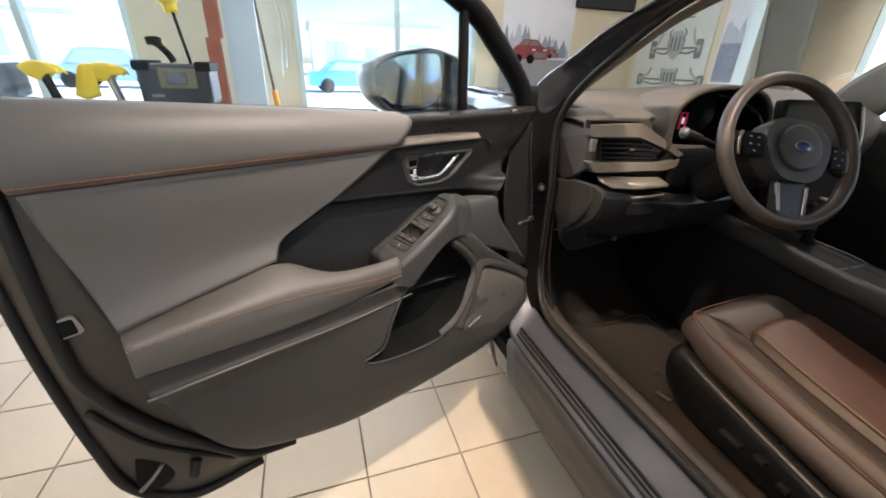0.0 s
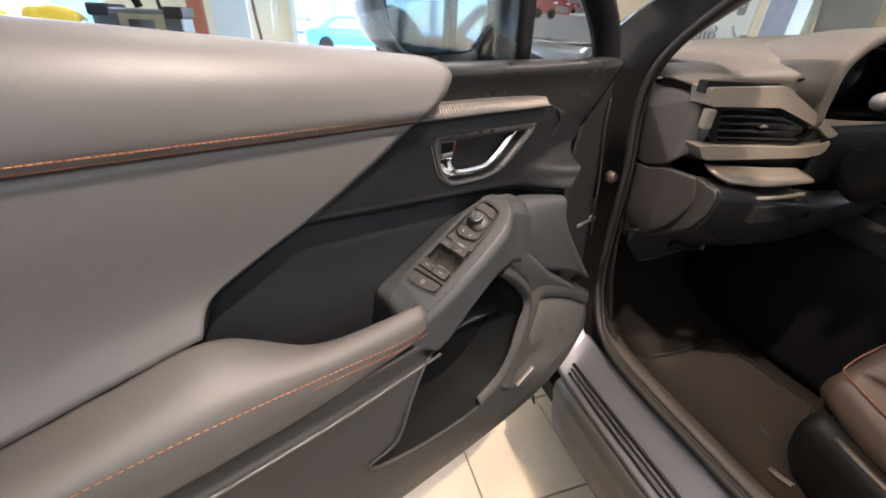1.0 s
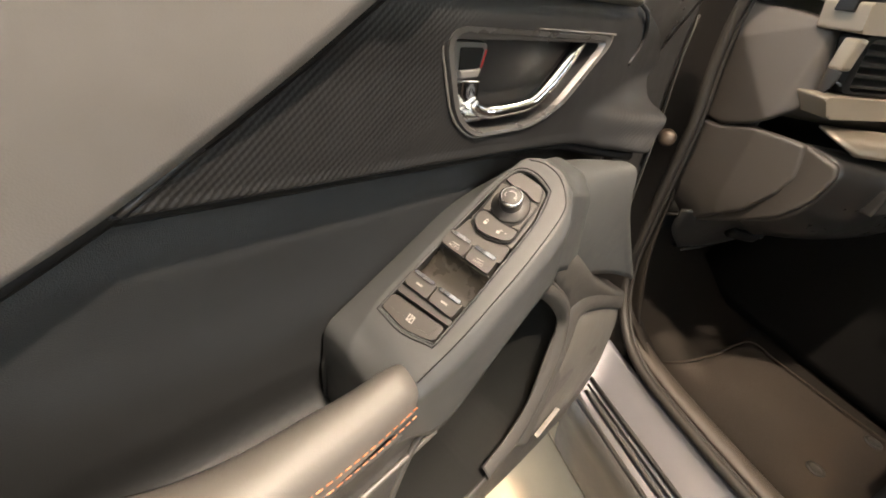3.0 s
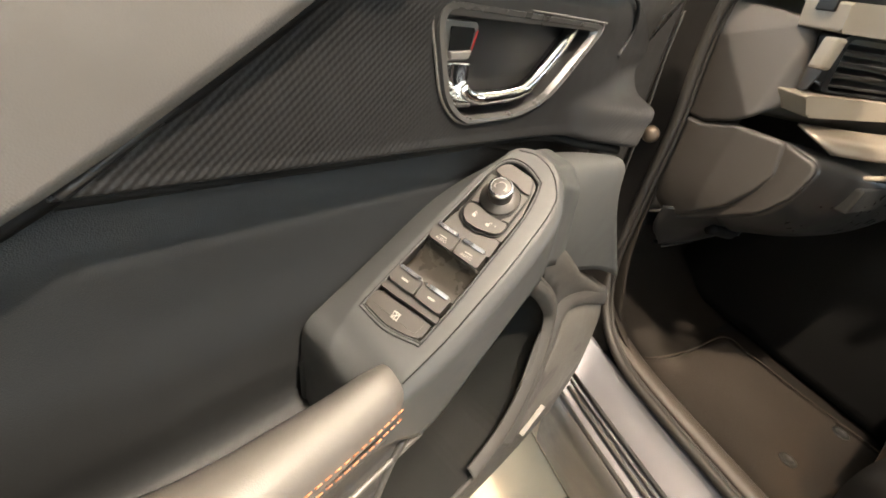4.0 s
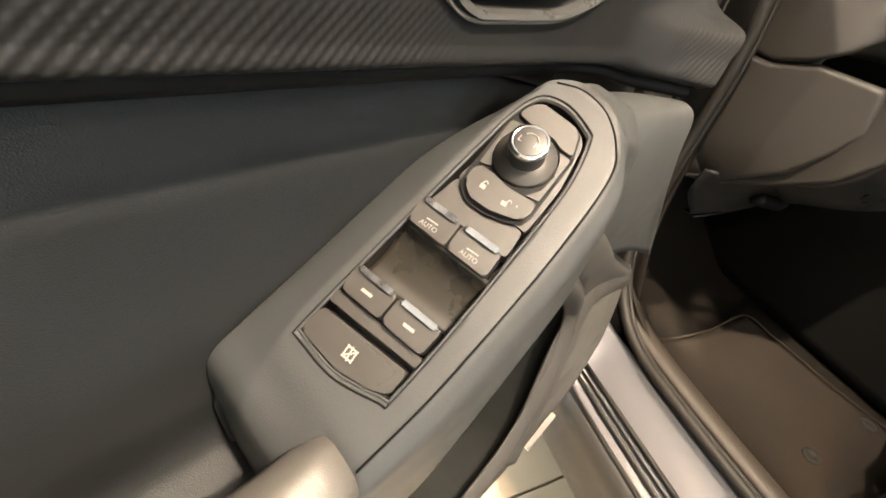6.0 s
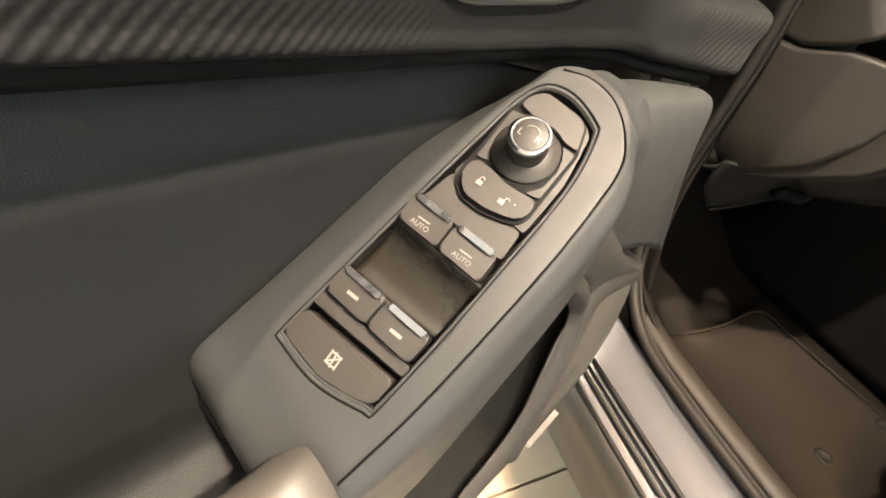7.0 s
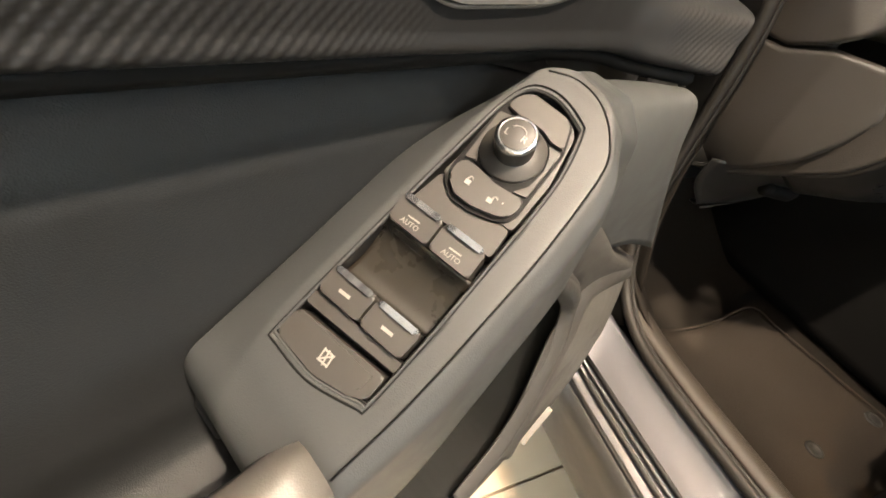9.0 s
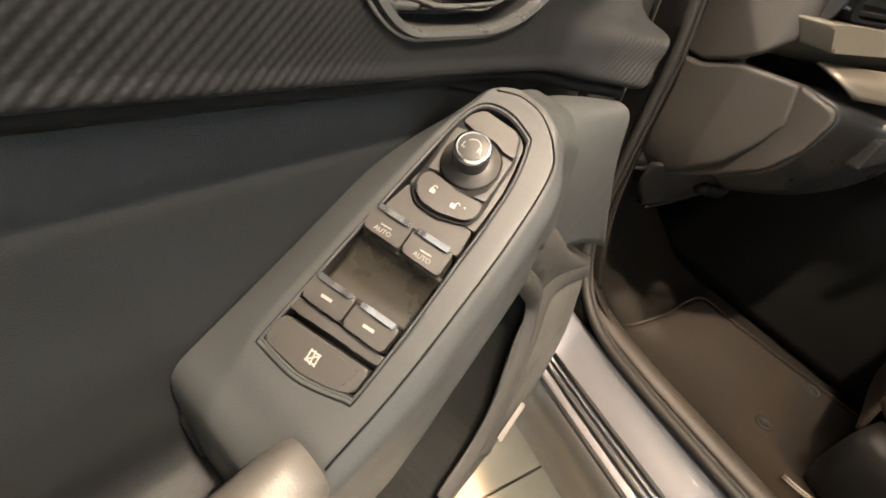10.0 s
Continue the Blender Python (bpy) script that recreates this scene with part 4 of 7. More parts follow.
# dark base puts shade into the gaps between the pale ribs
strip = skin("accent_strip", [row((0.612, 1.121, -0.012), (0.48, 1.119, -0.012), (0.345, 1.114, -0.012)),
                      row((0.618, 1.117, -0.002), (0.48, 1.1155, -0.002), (0.340, 1.111, -0.003)),
                      row((0.628, 1.104, 0.012), (0.48, 1.102, 0.012), (0.332, 1.099, 0.009)),
                      row((0.632, 1.100, 0.004), (0.48, 1.098, 0.004), (0.330, 1.095, 0.003))], SPEAKER_GREY, door, 60, 14, 0.003, label="finely ribbed satin accent strip", towards=IN)
skin("front_trim", [row((0.62, 1.165, -0.050), (0.40, 1.165, -0.050), (0.25, 1.166, -0.045), (0.10, 1.166, -0.035)),
                    row((0.60, 1.166, -0.020), (0.40, 1.166, -0.022), (0.25, 1.168, -0.015), (0.09, 1.170, -0.008)),
                    row((0.585, 1.157, -0.006), (0.40, 1.158, -0.006), (0.25, 1.160, 0.000), (0.09, 1.162, 0.006)),
                    row((0.59, 1.140, -0.010), (0.40, 1.138, -0.010), (0.25, 1.136, -0.004), (0.10, 1.13, -0.002)),
                    row((0.62, 1.112, -0.016), (0.40, 1.108, -0.014), (0.25, 1.09, -0.006), (0.14, 1.08, -0.010)),
                    row((0.62, 1.09, -0.018), (0.40, 1.06, -0.016), (0.27, 1.04, -0.010), (0.175, 1.035, -0.018)),
                    row((0.62, 1.06, -0.020), (0.40, 1.01, -0.018), (0.29, 0.99, -0.016), (0.195, 0.985, -0.024)),
                    row((0.62, 1.00, -0.022), (0.40, 0.94, -0.022), (0.30, 0.90, -0.022), (0.20, 0.88, -0.028))], GLOSS, door, 40, 30, 0.004, label="black plastic front door trim", towards=IN)
tube("trim_crease", row((0.322, 1.098, 0.002), (0.300, 1.088, 0.004), (0.285, 1.066, 0.0025), (0.300, 1.040, 0.0015)), 0.0022, CARBON, door, 24, 6)
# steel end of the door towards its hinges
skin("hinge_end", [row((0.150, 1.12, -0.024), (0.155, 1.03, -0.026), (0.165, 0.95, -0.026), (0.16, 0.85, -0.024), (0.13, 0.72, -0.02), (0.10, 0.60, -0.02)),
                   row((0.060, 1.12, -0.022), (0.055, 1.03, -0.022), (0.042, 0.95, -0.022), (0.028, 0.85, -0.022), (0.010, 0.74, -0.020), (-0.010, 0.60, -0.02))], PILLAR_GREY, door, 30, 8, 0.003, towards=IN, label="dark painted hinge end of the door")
tube("hinge_end_lip", row((0.066, 1.09, -0.017), (0.062, 1.03, -0.017), (0.045, 0.96, -0.016), (0.028, 0.90, -0.016), (0.018, 0.84, -0.016), (-0.002, 0.74, -0.016)), 0.0022, HARD, door, 30, 6)

# inner handle
handle = prism("door_handle", rounded(lerp_in(HANDLE, 0.99), 0.02), -0.045, -0.040, lambda a, b, h: Vector((a, h, b)), BLACK, car, label="black door handle cup with chrome lever")
handle.matrix_basis = DOOR
ring_in = rounded(lerp_in(HANDLE, 0.86), 0.016, 7)
bm = bmesh.new()
loops = [[bm.verts.new((a, h, b)) for a, b in rounded(lerp_in(HANDLE, k), r, 7)] for k, r, h in ((1.0, 0.022, 0.0), (0.972, 0.022, 0.0015), (0.966, 0.022, 0.0006), (0.958, 0.021, 0.0042), (0.893, 0.018, 0.0034), (0.872, 0.017, 0.0), (0.86, 0.016, -0.002))]
for l0, l1 in zip(loops, loops[1:]):
    for k in range(len(l0)):
        bm.faces.new((l0[k], l0[(k + 1) % len(l0)], l1[(k + 1) % len(l1)], l1[k]))
part("handle_bezel", bm, GRAPHITE, handle, "satin grey handle surround", smooth=False)
tube("bezel_edge", [d(a, b, 0.0022) for a, b in rounded(lerp_in(HANDLE, 0.998), 0.022, 7)], 0.0009, BEZEL, handle, 120, 6, closed=True)
bm = bmesh.new()
loops = [[bm.verts.new((a, h, b)) for a, b in poly] for poly, h in ((ring_in, -0.0018), (rounded(lerp_in(HANDLE, 0.82), 0.014, 7), -0.042))]
for k in range(len(loops[0])):
    bm.faces.new((loops[0][k], loops[0][(k + 1) % len(loops[0])], loops[1][(k + 1) % len(loops[1])], loops[1][k]))
part("cup_wall", bm, GLOSS, handle, "glossy black cup wall", smooth=False)
prism("cup_visor", rounded([(0.594, 1.0775), (0.372, 1.0685), (0.380, 1.0645), (0.590, 1.0715)], 0.0015), -0.012, 0.0030, lambda a, b, h: Vector((a, h, b)), GLOSS, handle, bevel=0.0012)
for k in range(52):
    u = 0.337 + k * 0.0054
    tube("strip_rib", row((u, 1.1120 + (u - 0.34) * 0.02, -0.0025), (u + 0.004, 1.1065 + (u - 0.34) * 0.02, 0.006), (u + 0.007, 1.1005 + (u - 0.34) * 0.012, 0.0114)), 0.0018, STRIP, strip, 4, 6)
lever = tube("handle_lever", row((0.548, 1.026, -0.007), (0.540, 1.0195, -0.006), (0.525, 1.0165, -0.005), (0.495, 1.0165, -0.004), (0.470, 1.019, -0.004), (0.445, 1.033, -0.005), (0.418, 1.053, -0.007), (0.402, 1.063, -0.010)), [0.0050, 0.0058, 0.0056, 0.0058, 0.0062, 0.0070, 0.0072, 0.0066], CHROME, handle, 60, 12, label="chrome door release lever")
skin("lever_cheek", [row((0.5795, 1.041, -0.006), (0.574, 1.024, -0.006), (0.562, 1.0135, -0.006), (0.535, 1.0095, -0.006)),
                     row((0.572, 1.041, -0.0035), (0.567, 1.027, -0.0035), (0.557, 1.0185, -0.0035), (0.535, 1.0145, -0.0035)),
                     row((0.558, 1.041, -0.012), (0.556, 1.030, -0.012), (0.550, 1.023, -0.010), (0.537, 1.0185, -0.008)),
                     row((0.543, 1.041, -0.006), (0.5435, 1.032, -0.006), (0.5425, 1.026, -0.006), (0.537, 1.021, -0.006))], CHROME, handle, 24, 18, 0.002, towards=IN, label="curved chrome cheek of the lever")
skin("lever_blade", [row((0.560, 1.0125, -0.010), (0.50, 1.0085, -0.008), (0.46, 1.0125, -0.008), (0.392, 1.056, -0.012)),
                     row((0.560, 1.010, -0.02), (0.50, 1.005, -0.02), (0.455, 1.007, -0.02), (0.385, 1.052, -0.022))], CHROME, handle, 30, 6, 0.002, towards=IN)
lock_tab = prism("lock_tab", rounded([(0.582, 1.0675), (0.5345, 1.0655), (0.5395, 1.0425), (0.578, 1.0425)], 0.003), -0.035, -0.010, lambda a, b, h: Vector((a, h, b)), BEZEL, handle, bevel=0.002, label="grey lock tab with red mark")
prism("tab_inset", rounded([(0.564, 1.0635), (0.5395, 1.0625), (0.5425, 1.0475), (0.563, 1.0475)], 0.002), -0.02, -0.0090, lambda a, b, h: Vector((a, h, b)), BLACK, handle, bevel=0.0006)
prism("red_mark", [(0.5368, 1.0610), (0.5348, 1.0610), (0.5384, 1.0490), (0.5402, 1.0490)], -0.03, -0.0098, lambda a, b, h: Vector((a, h, b)), RED, handle)
prism("tab_lip", [(0.564, 1.0490), (0.5425, 1.0490), (0.5440, 1.0440), (0.562, 1.0440)], -0.02, -0.0070, lambda a, b, h: Vector((a, h, b)), SATIN, handle, bevel=0.001)

# switch console: swept cross sections from the armrest forward
def sw(u, w, h=0.0):
    """A point h above the sloping switch plate, at u along the door and w into the cabin."""
    return Vector((u, w, 0.888 + (0.602 - u) * 0.57 - (w - 0.03) * 0.25)) + Vector((0.48, 0.211, 0.843)) * h


def facets(pts, radii, counts):
    """A cross section with straight runs and small rounded corners, always with the same number of points."""
    p = [Vector(q) for q in pts]
    out, start = [], p[0]
    for k in range(1, len(p)):
        if k < len(p) - 1:
            a, b = p[k - 1] - p[k], p[k + 1] - p[k]
            r = min(radii[k - 1], a.length * 0.45, b.length * 0.45)
            e0, e1 = p[k] + a.normalized() * r, p[k] + b.normalized() * r
        else:
            e0 = p[k]
        out += [start.lerp(e0, i / counts[k - 1]) for i in range(counts[k - 1])]
        if k < len(p) - 1:
            for i in range(5):
                t = i / 5
                out.append(e0 * (1 - t) ** 2 + p[k] * 2 * t * (1 - t) + e1 * t * t)
            start = e1
    return [tuple(v) for v in out + [p[-1]]]


def plate_v(u, w):
    return sw(u, w).z


def cross(u, edge_w, edge_v, ridge_w, side_w, wall_w, wall_v):
    """One section of the console: inner wall, sloping flank, switch plate, outer wall."""
    pts = [(u, edge_w - 0.002, edge_v - 0.05), (u, edge_w, edge_v), (u, ridge_w, plate_v(u, ridge_w)), (u, side_w - 0.008, plate_v(u, side_w - 0.008)), (u, side_w + 0.001, plate_v(u, side_w) - 0.009), (u, wall_w, wall_v)]
    return facets(pts, CORNERS, RUNS)


def cross_free(u, pts):
    return facets([(u + (p[2] if len(p) > 2 else 0), p[0], p[1]) for p in pts], CORNERS, RUNS)


CORNERS, RUNS = (0.0016, 0.0022, 0.0045, 0.005), (5, 9, 30, 3, 9)


def free(u, pts):
    return [Vector((u + (p[2] if len(p) > 2 else 0), p[0], p[1])) for p in pts]


SECTIONS = [cross_free(0.6755, [(-0.031, 0.735), (-0.029, 0.745), (0.020, 0.743), (0.050, 0.741), (0.060, 0.739), (0.060, 0.735)]),
            cross_free(0.6748, [(-0.030, 0.740), (-0.028, 0.800), (0.016, 0.798), (0.052, 0.780), (0.061, 0.770), (0.062, 0.745)]),
            cross_free(0.6738, [(-0.029, 0.750), (-0.027, 0.838), (0.012, 0.838), (0.053, 0.818), (0.063, 0.806), (0.064, 0.760)]),
            cross_free(0.6715, [(-0.029, 0.780), (-0.0265, 0.8475), (0.008, 0.8480), (0.055, 0.829), (0.065, 0.818), (0.066, 0.780)]),
            cross_free(0.667, [(-0.029, 0.795), (-0.0265, 0.8535), (0.005, 0.8540), (0.057, 0.8365), (0.067, 0.826), (0.068, 0.785)]),
            cross_free(0.657, [(-0.029, 0.806), (-0.0268, 0.8590), (0.002, 0.8615), (0.061, 0.8460), (0.071, 0.836), (0.072, 0.788)]),
            cross(0.6475, -0.0270, 0.8637, 0.0005, 0.0730, 0.0745, 0.785), cross(0.636, -0.0270, 0.8697, -0.002, 0.0750, 0.0775, 0.779),
            cross(0.62, -0.0270, 0.8780, -0.0028, 0.0770, 0.0800, 0.785), cross(0.60, -0.0270, 0.8886, -0.0030, 0.0785, 0.0815, 0.803), cross(0.57, -0.0260, 0.9065, -0.0030, 0.0785, 0.0815, 0.829),
            cross(0.54, -0.0235, 0.9250, -0.0030, 0.0782, 0.0808, 0.851), cross(0.51, -0.0165, 0.9405, -0.0025, 0.0765, 0.0790, 0.866), cross(0.492, -0.0095, 0.9500, 0.0000, 0.0742, 0.0765, 0.868), cross(0.480, -0.0030, 0.9590, 0.0030, 0.0700, 0.0735, 0.866),
            cross_free(0.471, [(-0.003, 0.910), (0.0015, 0.9655), (0.0045, 0.9690), (0.0550, 0.9567), (0.0640, 0.946), (0.070, 0.864)]),
            cross_free(0.4635, [(0.002, 0.910), (0.0100, 0.9685), (0.0135, 0.9715), (0.0465, 0.9632), (0.0590, 0.952), (0.068, 0.863)]),
            cross_free(0.4590, [(0.003, 0.910), (0.0140, 0.9685), (0.0190, 0.9710), (0.0410, 0.9655), (0.0565, 0.951), (0.066, 0.862)]),
            cross_free(0.452, [(0.000, 0.905), (0.0080, 0.9625), (0.0150, 0.9680), (0.0410, 0.9620), (0.0555, 0.949), (0.064, 0.860)]),
            cross_free(0.435, [(-0.004, 0.900), (0.0020, 0.9560), (0.0120, 0.9650), (0.0420, 0.9590), (0.0565, 0.943), (0.064, 0.855)]),
            cross_free(0.415, [(-0.006, 0.895), (0.0000, 0.9480), (0.0120, 0.9600), (0.0400, 0.9550), (0.0550, 0.935), (0.063, 0.845)]),
            cross_free(0.400, [(-0.002, 0.885), (0.0040, 0.9360), (0.0140, 0.9480), (0.0370, 0.9440), (0.0510, 0.924), (0.061, 0.835)]),
            cross_free(0.392, [(0.004, 0.870), (0.0100, 0.9110), (0.0180, 0.9210), (0.0350, 0.9180), (0.0470, 0.900), (0.058, 0.830)])]
FRONT = [free(0.470, [(-0.008, 0.915), (-0.004, 0.932), (0.004, 0.938), (0.028, 0.936), (0.042, 0.926), (0.050, 0.906), (0.050, 0.870), (0.048, 0.835)]),
         free(0.430, [(-0.010, 0.915), (-0.006, 0.936), (0.004, 0.945), (0.028, 0.943), (0.040, 0.932), (0.050, 0.906), (0.052, 0.866), (0.050, 0.825, -0.01)]),
         free(0.385, [(-0.014, 0.915), (-0.008, 0.936), (0.006, 0.948), (0.030, 0.947), (0.044, 0.936), (0.053, 0.905), (0.058, 0.860, -0.010), (0.060, 0.800, -0.040)]),
         free(0.345, [(-0.010, 0.910), (-0.002, 0.932), (0.016, 0.945), (0.036, 0.946), (0.050, 0.937), (0.058, 0.905), (0.063, 0.855, -0.020), (0.070, 0.770, -0.080)]),
         free(0.318, [(0.000, 0.905), (0.010, 0.928), (0.028, 0.942), (0.044, 0.943), (0.055, 0.934), (0.061, 0.902), (0.067, 0.850, -0.025), (0.078, 0.740, -0.110)]),
         free(0.300, [(0.006, 0.900), (0.016, 0.924), (0.032, 0.938), (0.047, 0.940), (0.057, 0.931), (0.063, 0.898), (0.070, 0.845, -0.028), (0.083, 0.725, -0.120)]),
         free(0.293, [(0.004, 0.896), (0.014, 0.920), (0.030, 0.933), (0.045, 0.935), (0.054, 0.927), (0.060, 0.895), (0.067, 0.843, -0.030), (0.080, 0.722, -0.124)]),
         free(0.294, [(-0.004, 0.890), (0.006, 0.912), (0.020, 0.922), (0.034, 0.924), (0.042, 0.918), (0.046, 0.890), (0.050, 0.840, -0.030), (0.062, 0.722, -0.120)])]
MODULE = [(0.6372, 0.0034), (0.6204, 0.0030), (0.5732, 0.0025), (0.5204, 0.0027), (0.497, 0.0035), (0.4829, 0.0085), (0.4777, 0.0225), (0.4804, 0.0389), (0.4848, 0.0444), (0.5103, 0.0519), (0.5548, 0.0550), (0.5926, 0.0567), (0.6240, 0.0568), (0.6262, 0.0545), (0.6352, 0.030)]


def to_outline(poly, reach, place):
    """Draws the edge of a cut-out onto its outline."""
    def snap(v):
        a, b, best = v.co.x, None, None
        for (px, py), (qx, qy) in zip(poly, poly[1:] + poly[:1]):
            e = Vector((qx - px, qy - py))
            p = Vector(place[0](v.co)) - Vector((px, py))
            k = max(0.0, min(1.0, p.dot(e) / max(e.length_squared, 1e-12)))
            c = Vector((px, py)) + e * k
            gap = (Vector(place[0](v.co)) - c).length
            if best is None or gap < best:
                best, b = gap, c
        if best < reach:
            v.co = place[1](b, v.co)
    return snap


module_edge = rounded(MODULE, 0.004)
console = skin("switch_console", SECTIONS, CONSOLE, door, len(SECTIONS[0]), 170, 0.003, even=None, snap=to_outline(module_edge, 0.006, (lambda c: (c.x, c.y), lambda q, c: sw(q.x, q.y))), hole=lambda c: inside(c.x, c.y, MODULE) and abs((sw(c.x, c.y) - c).z) < 0.008, label="satin grey switch console of the armrest", towards=(0, 0.6, 0.8))
skin("armrest_front", FRONT, CONSOLE, door, 44, 60, 0.003, even=False, label="satin grey front end of the armrest", towards=(0, 0.6, 0.8))
tube("console_seam", [sw(u, w, 0.0004) for u, w in ((0.650, 0.0665), (0.613, 0.0695), (0.5742, 0.0700), (0.5293, 0.0690), (0.4890, 0.0645), (0.475, 0.0555), (0.4675, 0.045), (0.4640, 0.034), (0.4645, 0.021), (0.4700, 0.0085))], 0.0006, BLACK, door, 60, 6)

# switch module
module = prism("switch_module", rounded(MODULE, 0.004), -0.020, -0.0130, sw, GLOSS, car, label="black window switch module")
module.matrix_basis = DOOR
bm = bmesh.new()
top_loop = [bm.verts.new(sw(a, b, 0.0)) for a, b in module_edge]
low_loop = [bm.verts.new(sw(a, b, -0.014)) for a, b in module_edge]
for k in range(len(top_loop)):
    bm.faces.new((top_loop[k], top_loop[(k + 1) % len(top_loop)], low_loop[(k + 1) % len(low_loop)], low_loop[k]))
part("module_wall", bm, GLOSS, module)
tube("module_groove", [sw(a, b, -0.0004) for a, b in lerp_in(MODULE, 0.985)], 0.0008, BLACK, module, 120, 6, closed=True)
tube("module_rim", [sw(a, b, 0.0001) for a, b in MODULE], 0.0009, CONSOLE, module, 120, 8, closed=True)
tube("module_gap", [sw(a, b, 0.0002) for a, b in lerp_in(MODULE, 1.03)], 0.0006, BLACK, module, 120, 6, closed=True)


def bridge(name, quad, low, high, material=GLOSS, r=0.002):
    return prism(name, rounded(quad, r), low, high, sw, material, module, bevel=0.0008)


# flat plate round the buttons, in pieces
bridge("plate_bar", [(0.6200, 0.0040), (0.6140, 0.0038), (0.6054, 0.0556), (0.6098, 0.0560)], -0.013, 0.0006, BUTTON, 0.0008)
skin("finger_well", [[sw(a, b, h) for a, b, h in r] for r in (
    [(0.6005, 0.0030, -0.0105), (0.5965, 0.0285, -0.0110), (0.5915, 0.0552, -0.0105)], [(0.5940, 0.0030, -0.0120), (0.5895, 0.0285, -0.0125), (0.5845, 0.0552, -0.0120)],
    [(0.5850, 0.0030, -0.0105), (0.5800, 0.0285, -0.0110), (0.5755, 0.0550, -0.0105)], [(0.5775, 0.0030, -0.0055), (0.5735, 0.0285, -0.0060), (0.5690, 0.0545, -0.0055)],
    [(0.5728, 0.0030, 0.0005), (0.5690, 0.0285, 0.0005), (0.5648, 0.0540, 0.0005)])], WELL, module, 20, 20, 0.002, label="scooped glossy finger well", towards=(0.48, 0.2, 0.84))
bridge("plate_bar", [(0.5585, 0.0035), (0.5405, 0.0055), (0.5370, 0.0500), (0.5510, 0.0525)], -0.013, -0.0022, BUTTON)
bridge("plate_bar", [(0.5405, 0.0055), (0.484, 0.0095), (0.4815, 0.037), (0.4860, 0.0430), (0.5105, 0.0500), (0.5370, 0.0515)], -0.013, -0.0012, BUTTON)
ISLAND = [(0.5425, 0.0085), (0.5330, 0.0065), (0.5016, 0.0035), (0.4968, 0.0048), (0.4900, 0.0060), (0.4833, 0.0112), (0.4815, 0.0340), (0.4836, 0.0390), (0.4968, 0.0453), (0.5231, 0.0478), (0.5300, 0.0488), (0.5360, 0.0472), (0.5395, 0.0420), (0.5447, 0.0298), (0.5464, 0.0180)]
prism("switch_surround", rounded(ISLAND, 0.002), -0.013, -0.0003, sw, BLACK, module, bevel=0.0004, label="black joint round the mirror switches")
prism("corner_plate", rounded([(0.5288, 0.0090), (0.5018, 0.0052), (0.4986, 0.0148), (0.5053, 0.0100), (0.5134, 0.0082), (0.5204, 0.0102), (0.5262, 0.0150)], 0.0008), -0.002, 0.0010, sw, BUTTON, module, bevel=0.0006)
prism("corner_plate", rounded([(0.4972, 0.0437), (0.5225, 0.0458), (0.5248, 0.0390), (0.5180, 0.0432), (0.5086, 0.0434), (0.5016, 0.0404), (0.4980, 0.0366)], 0.0008), -0.002, 0.0010, sw, BUTTON, module, bevel=0.0006)


def print_bar(parent, centre, along, length, width, h):
    a, b = centre
    e = Vector(along).normalized()
    n = Vector((-e.y, e.x))
    q = [Vector((a, b)) + e * s * length / 2 + n * t * width / 2 for s, t in ((-1, -1), (1, -1), (1, 1), (-1, 1))]
    return prism("print_mark", [tuple(p) for p in q], h - 0.0003, h + 0.00025, sw, MARK, parent)


def frame_on_plate(u, w, h, turn):
    """Axes for lettering on the plate: reading along the cross direction."""
    x = (sw(u - 0.002, w + 0.01) - sw(u, w)).normalized()
    z = Vector((0.48, 0.211, 0.843)).normalized()
    y = z.cross(x).normalized()
    x = y.cross(z)
    m = Matrix.Identity(4)
    for k, ax in enumerate((x, y, z)):
        m[0][k], m[1][k], m[2][k] = ax
    m.translation = sw(u, w, h)
    return m @ Matrix.Rotation(radians(turn), 4, "Z")


def window_switch(quad, lip, mark, name):
    s = prism(name, rounded(quad, 0.0020), -0.013, 0.0045, sw, BUTTON, module, bevel=0.0014, label="dark window switch with clear front lip")
    prism("clear_lip", rounded(lip, 0.0012), 0.0005, 0.0062, sw, CLEAR, module, bevel=0.0018, label="clear acrylic lip")
    cu, cw = sum(p[0] for p in quad) / 4 + 0.001, sum(p[1] for p in quad) / 4
    if mark == "AUTO":
        word("lettering", "AUTO", 0.0037, frame_on_plate(cu + 0.0026, cw, 0.0047, 0), MARK, module)
        print_bar(module, (cu - 0.0002, cw), (-0.002, 0.01), 0.0068, 0.0006, 0.0047)
    else:
        print_bar(module, (cu, cw), (-0.002, 0.01), 0.0062, 0.0014, 0.0047)
    return s


prism("window_lock_switch", rounded([(0.6360, 0.0046), (0.6232, 0.0044), (0.6130, 0.0548), (0.6238, 0.0552), (0.6285, 0.0470), (0.6342, 0.0300)], 0.0022), -0.013, 0.0022, sw, BUTTON, module, bevel=0.0016, label="dark window lock switch")
prism("raised_bar", rounded([(0.6312, 0.0110), (0.6224, 0.0085), (0.6164, 0.0505), (0.6246, 0.0495)], 0.0008), 0.0012, 0.0029, sw, BUTTON, module, bevel=0.0007)
for q, turn in (((0.6262, 0.0300), 0.3), ((0.6262, 0.0300), -0.9)):
    print_bar(module, q, (1, turn), 0.0060, 0.0007, 0.0031)
for s in (-1, 1):
    print_bar(module, (0.6262 + 0.0022 * s, 0.0300), (-0.002, 0.01), 0.0055, 0.0007, 0.0031)
    print_bar(module, (0.6262, 0.0300 + 0.0026 * s), (1, 0.2), 0.0045, 0.0007, 0.0031)


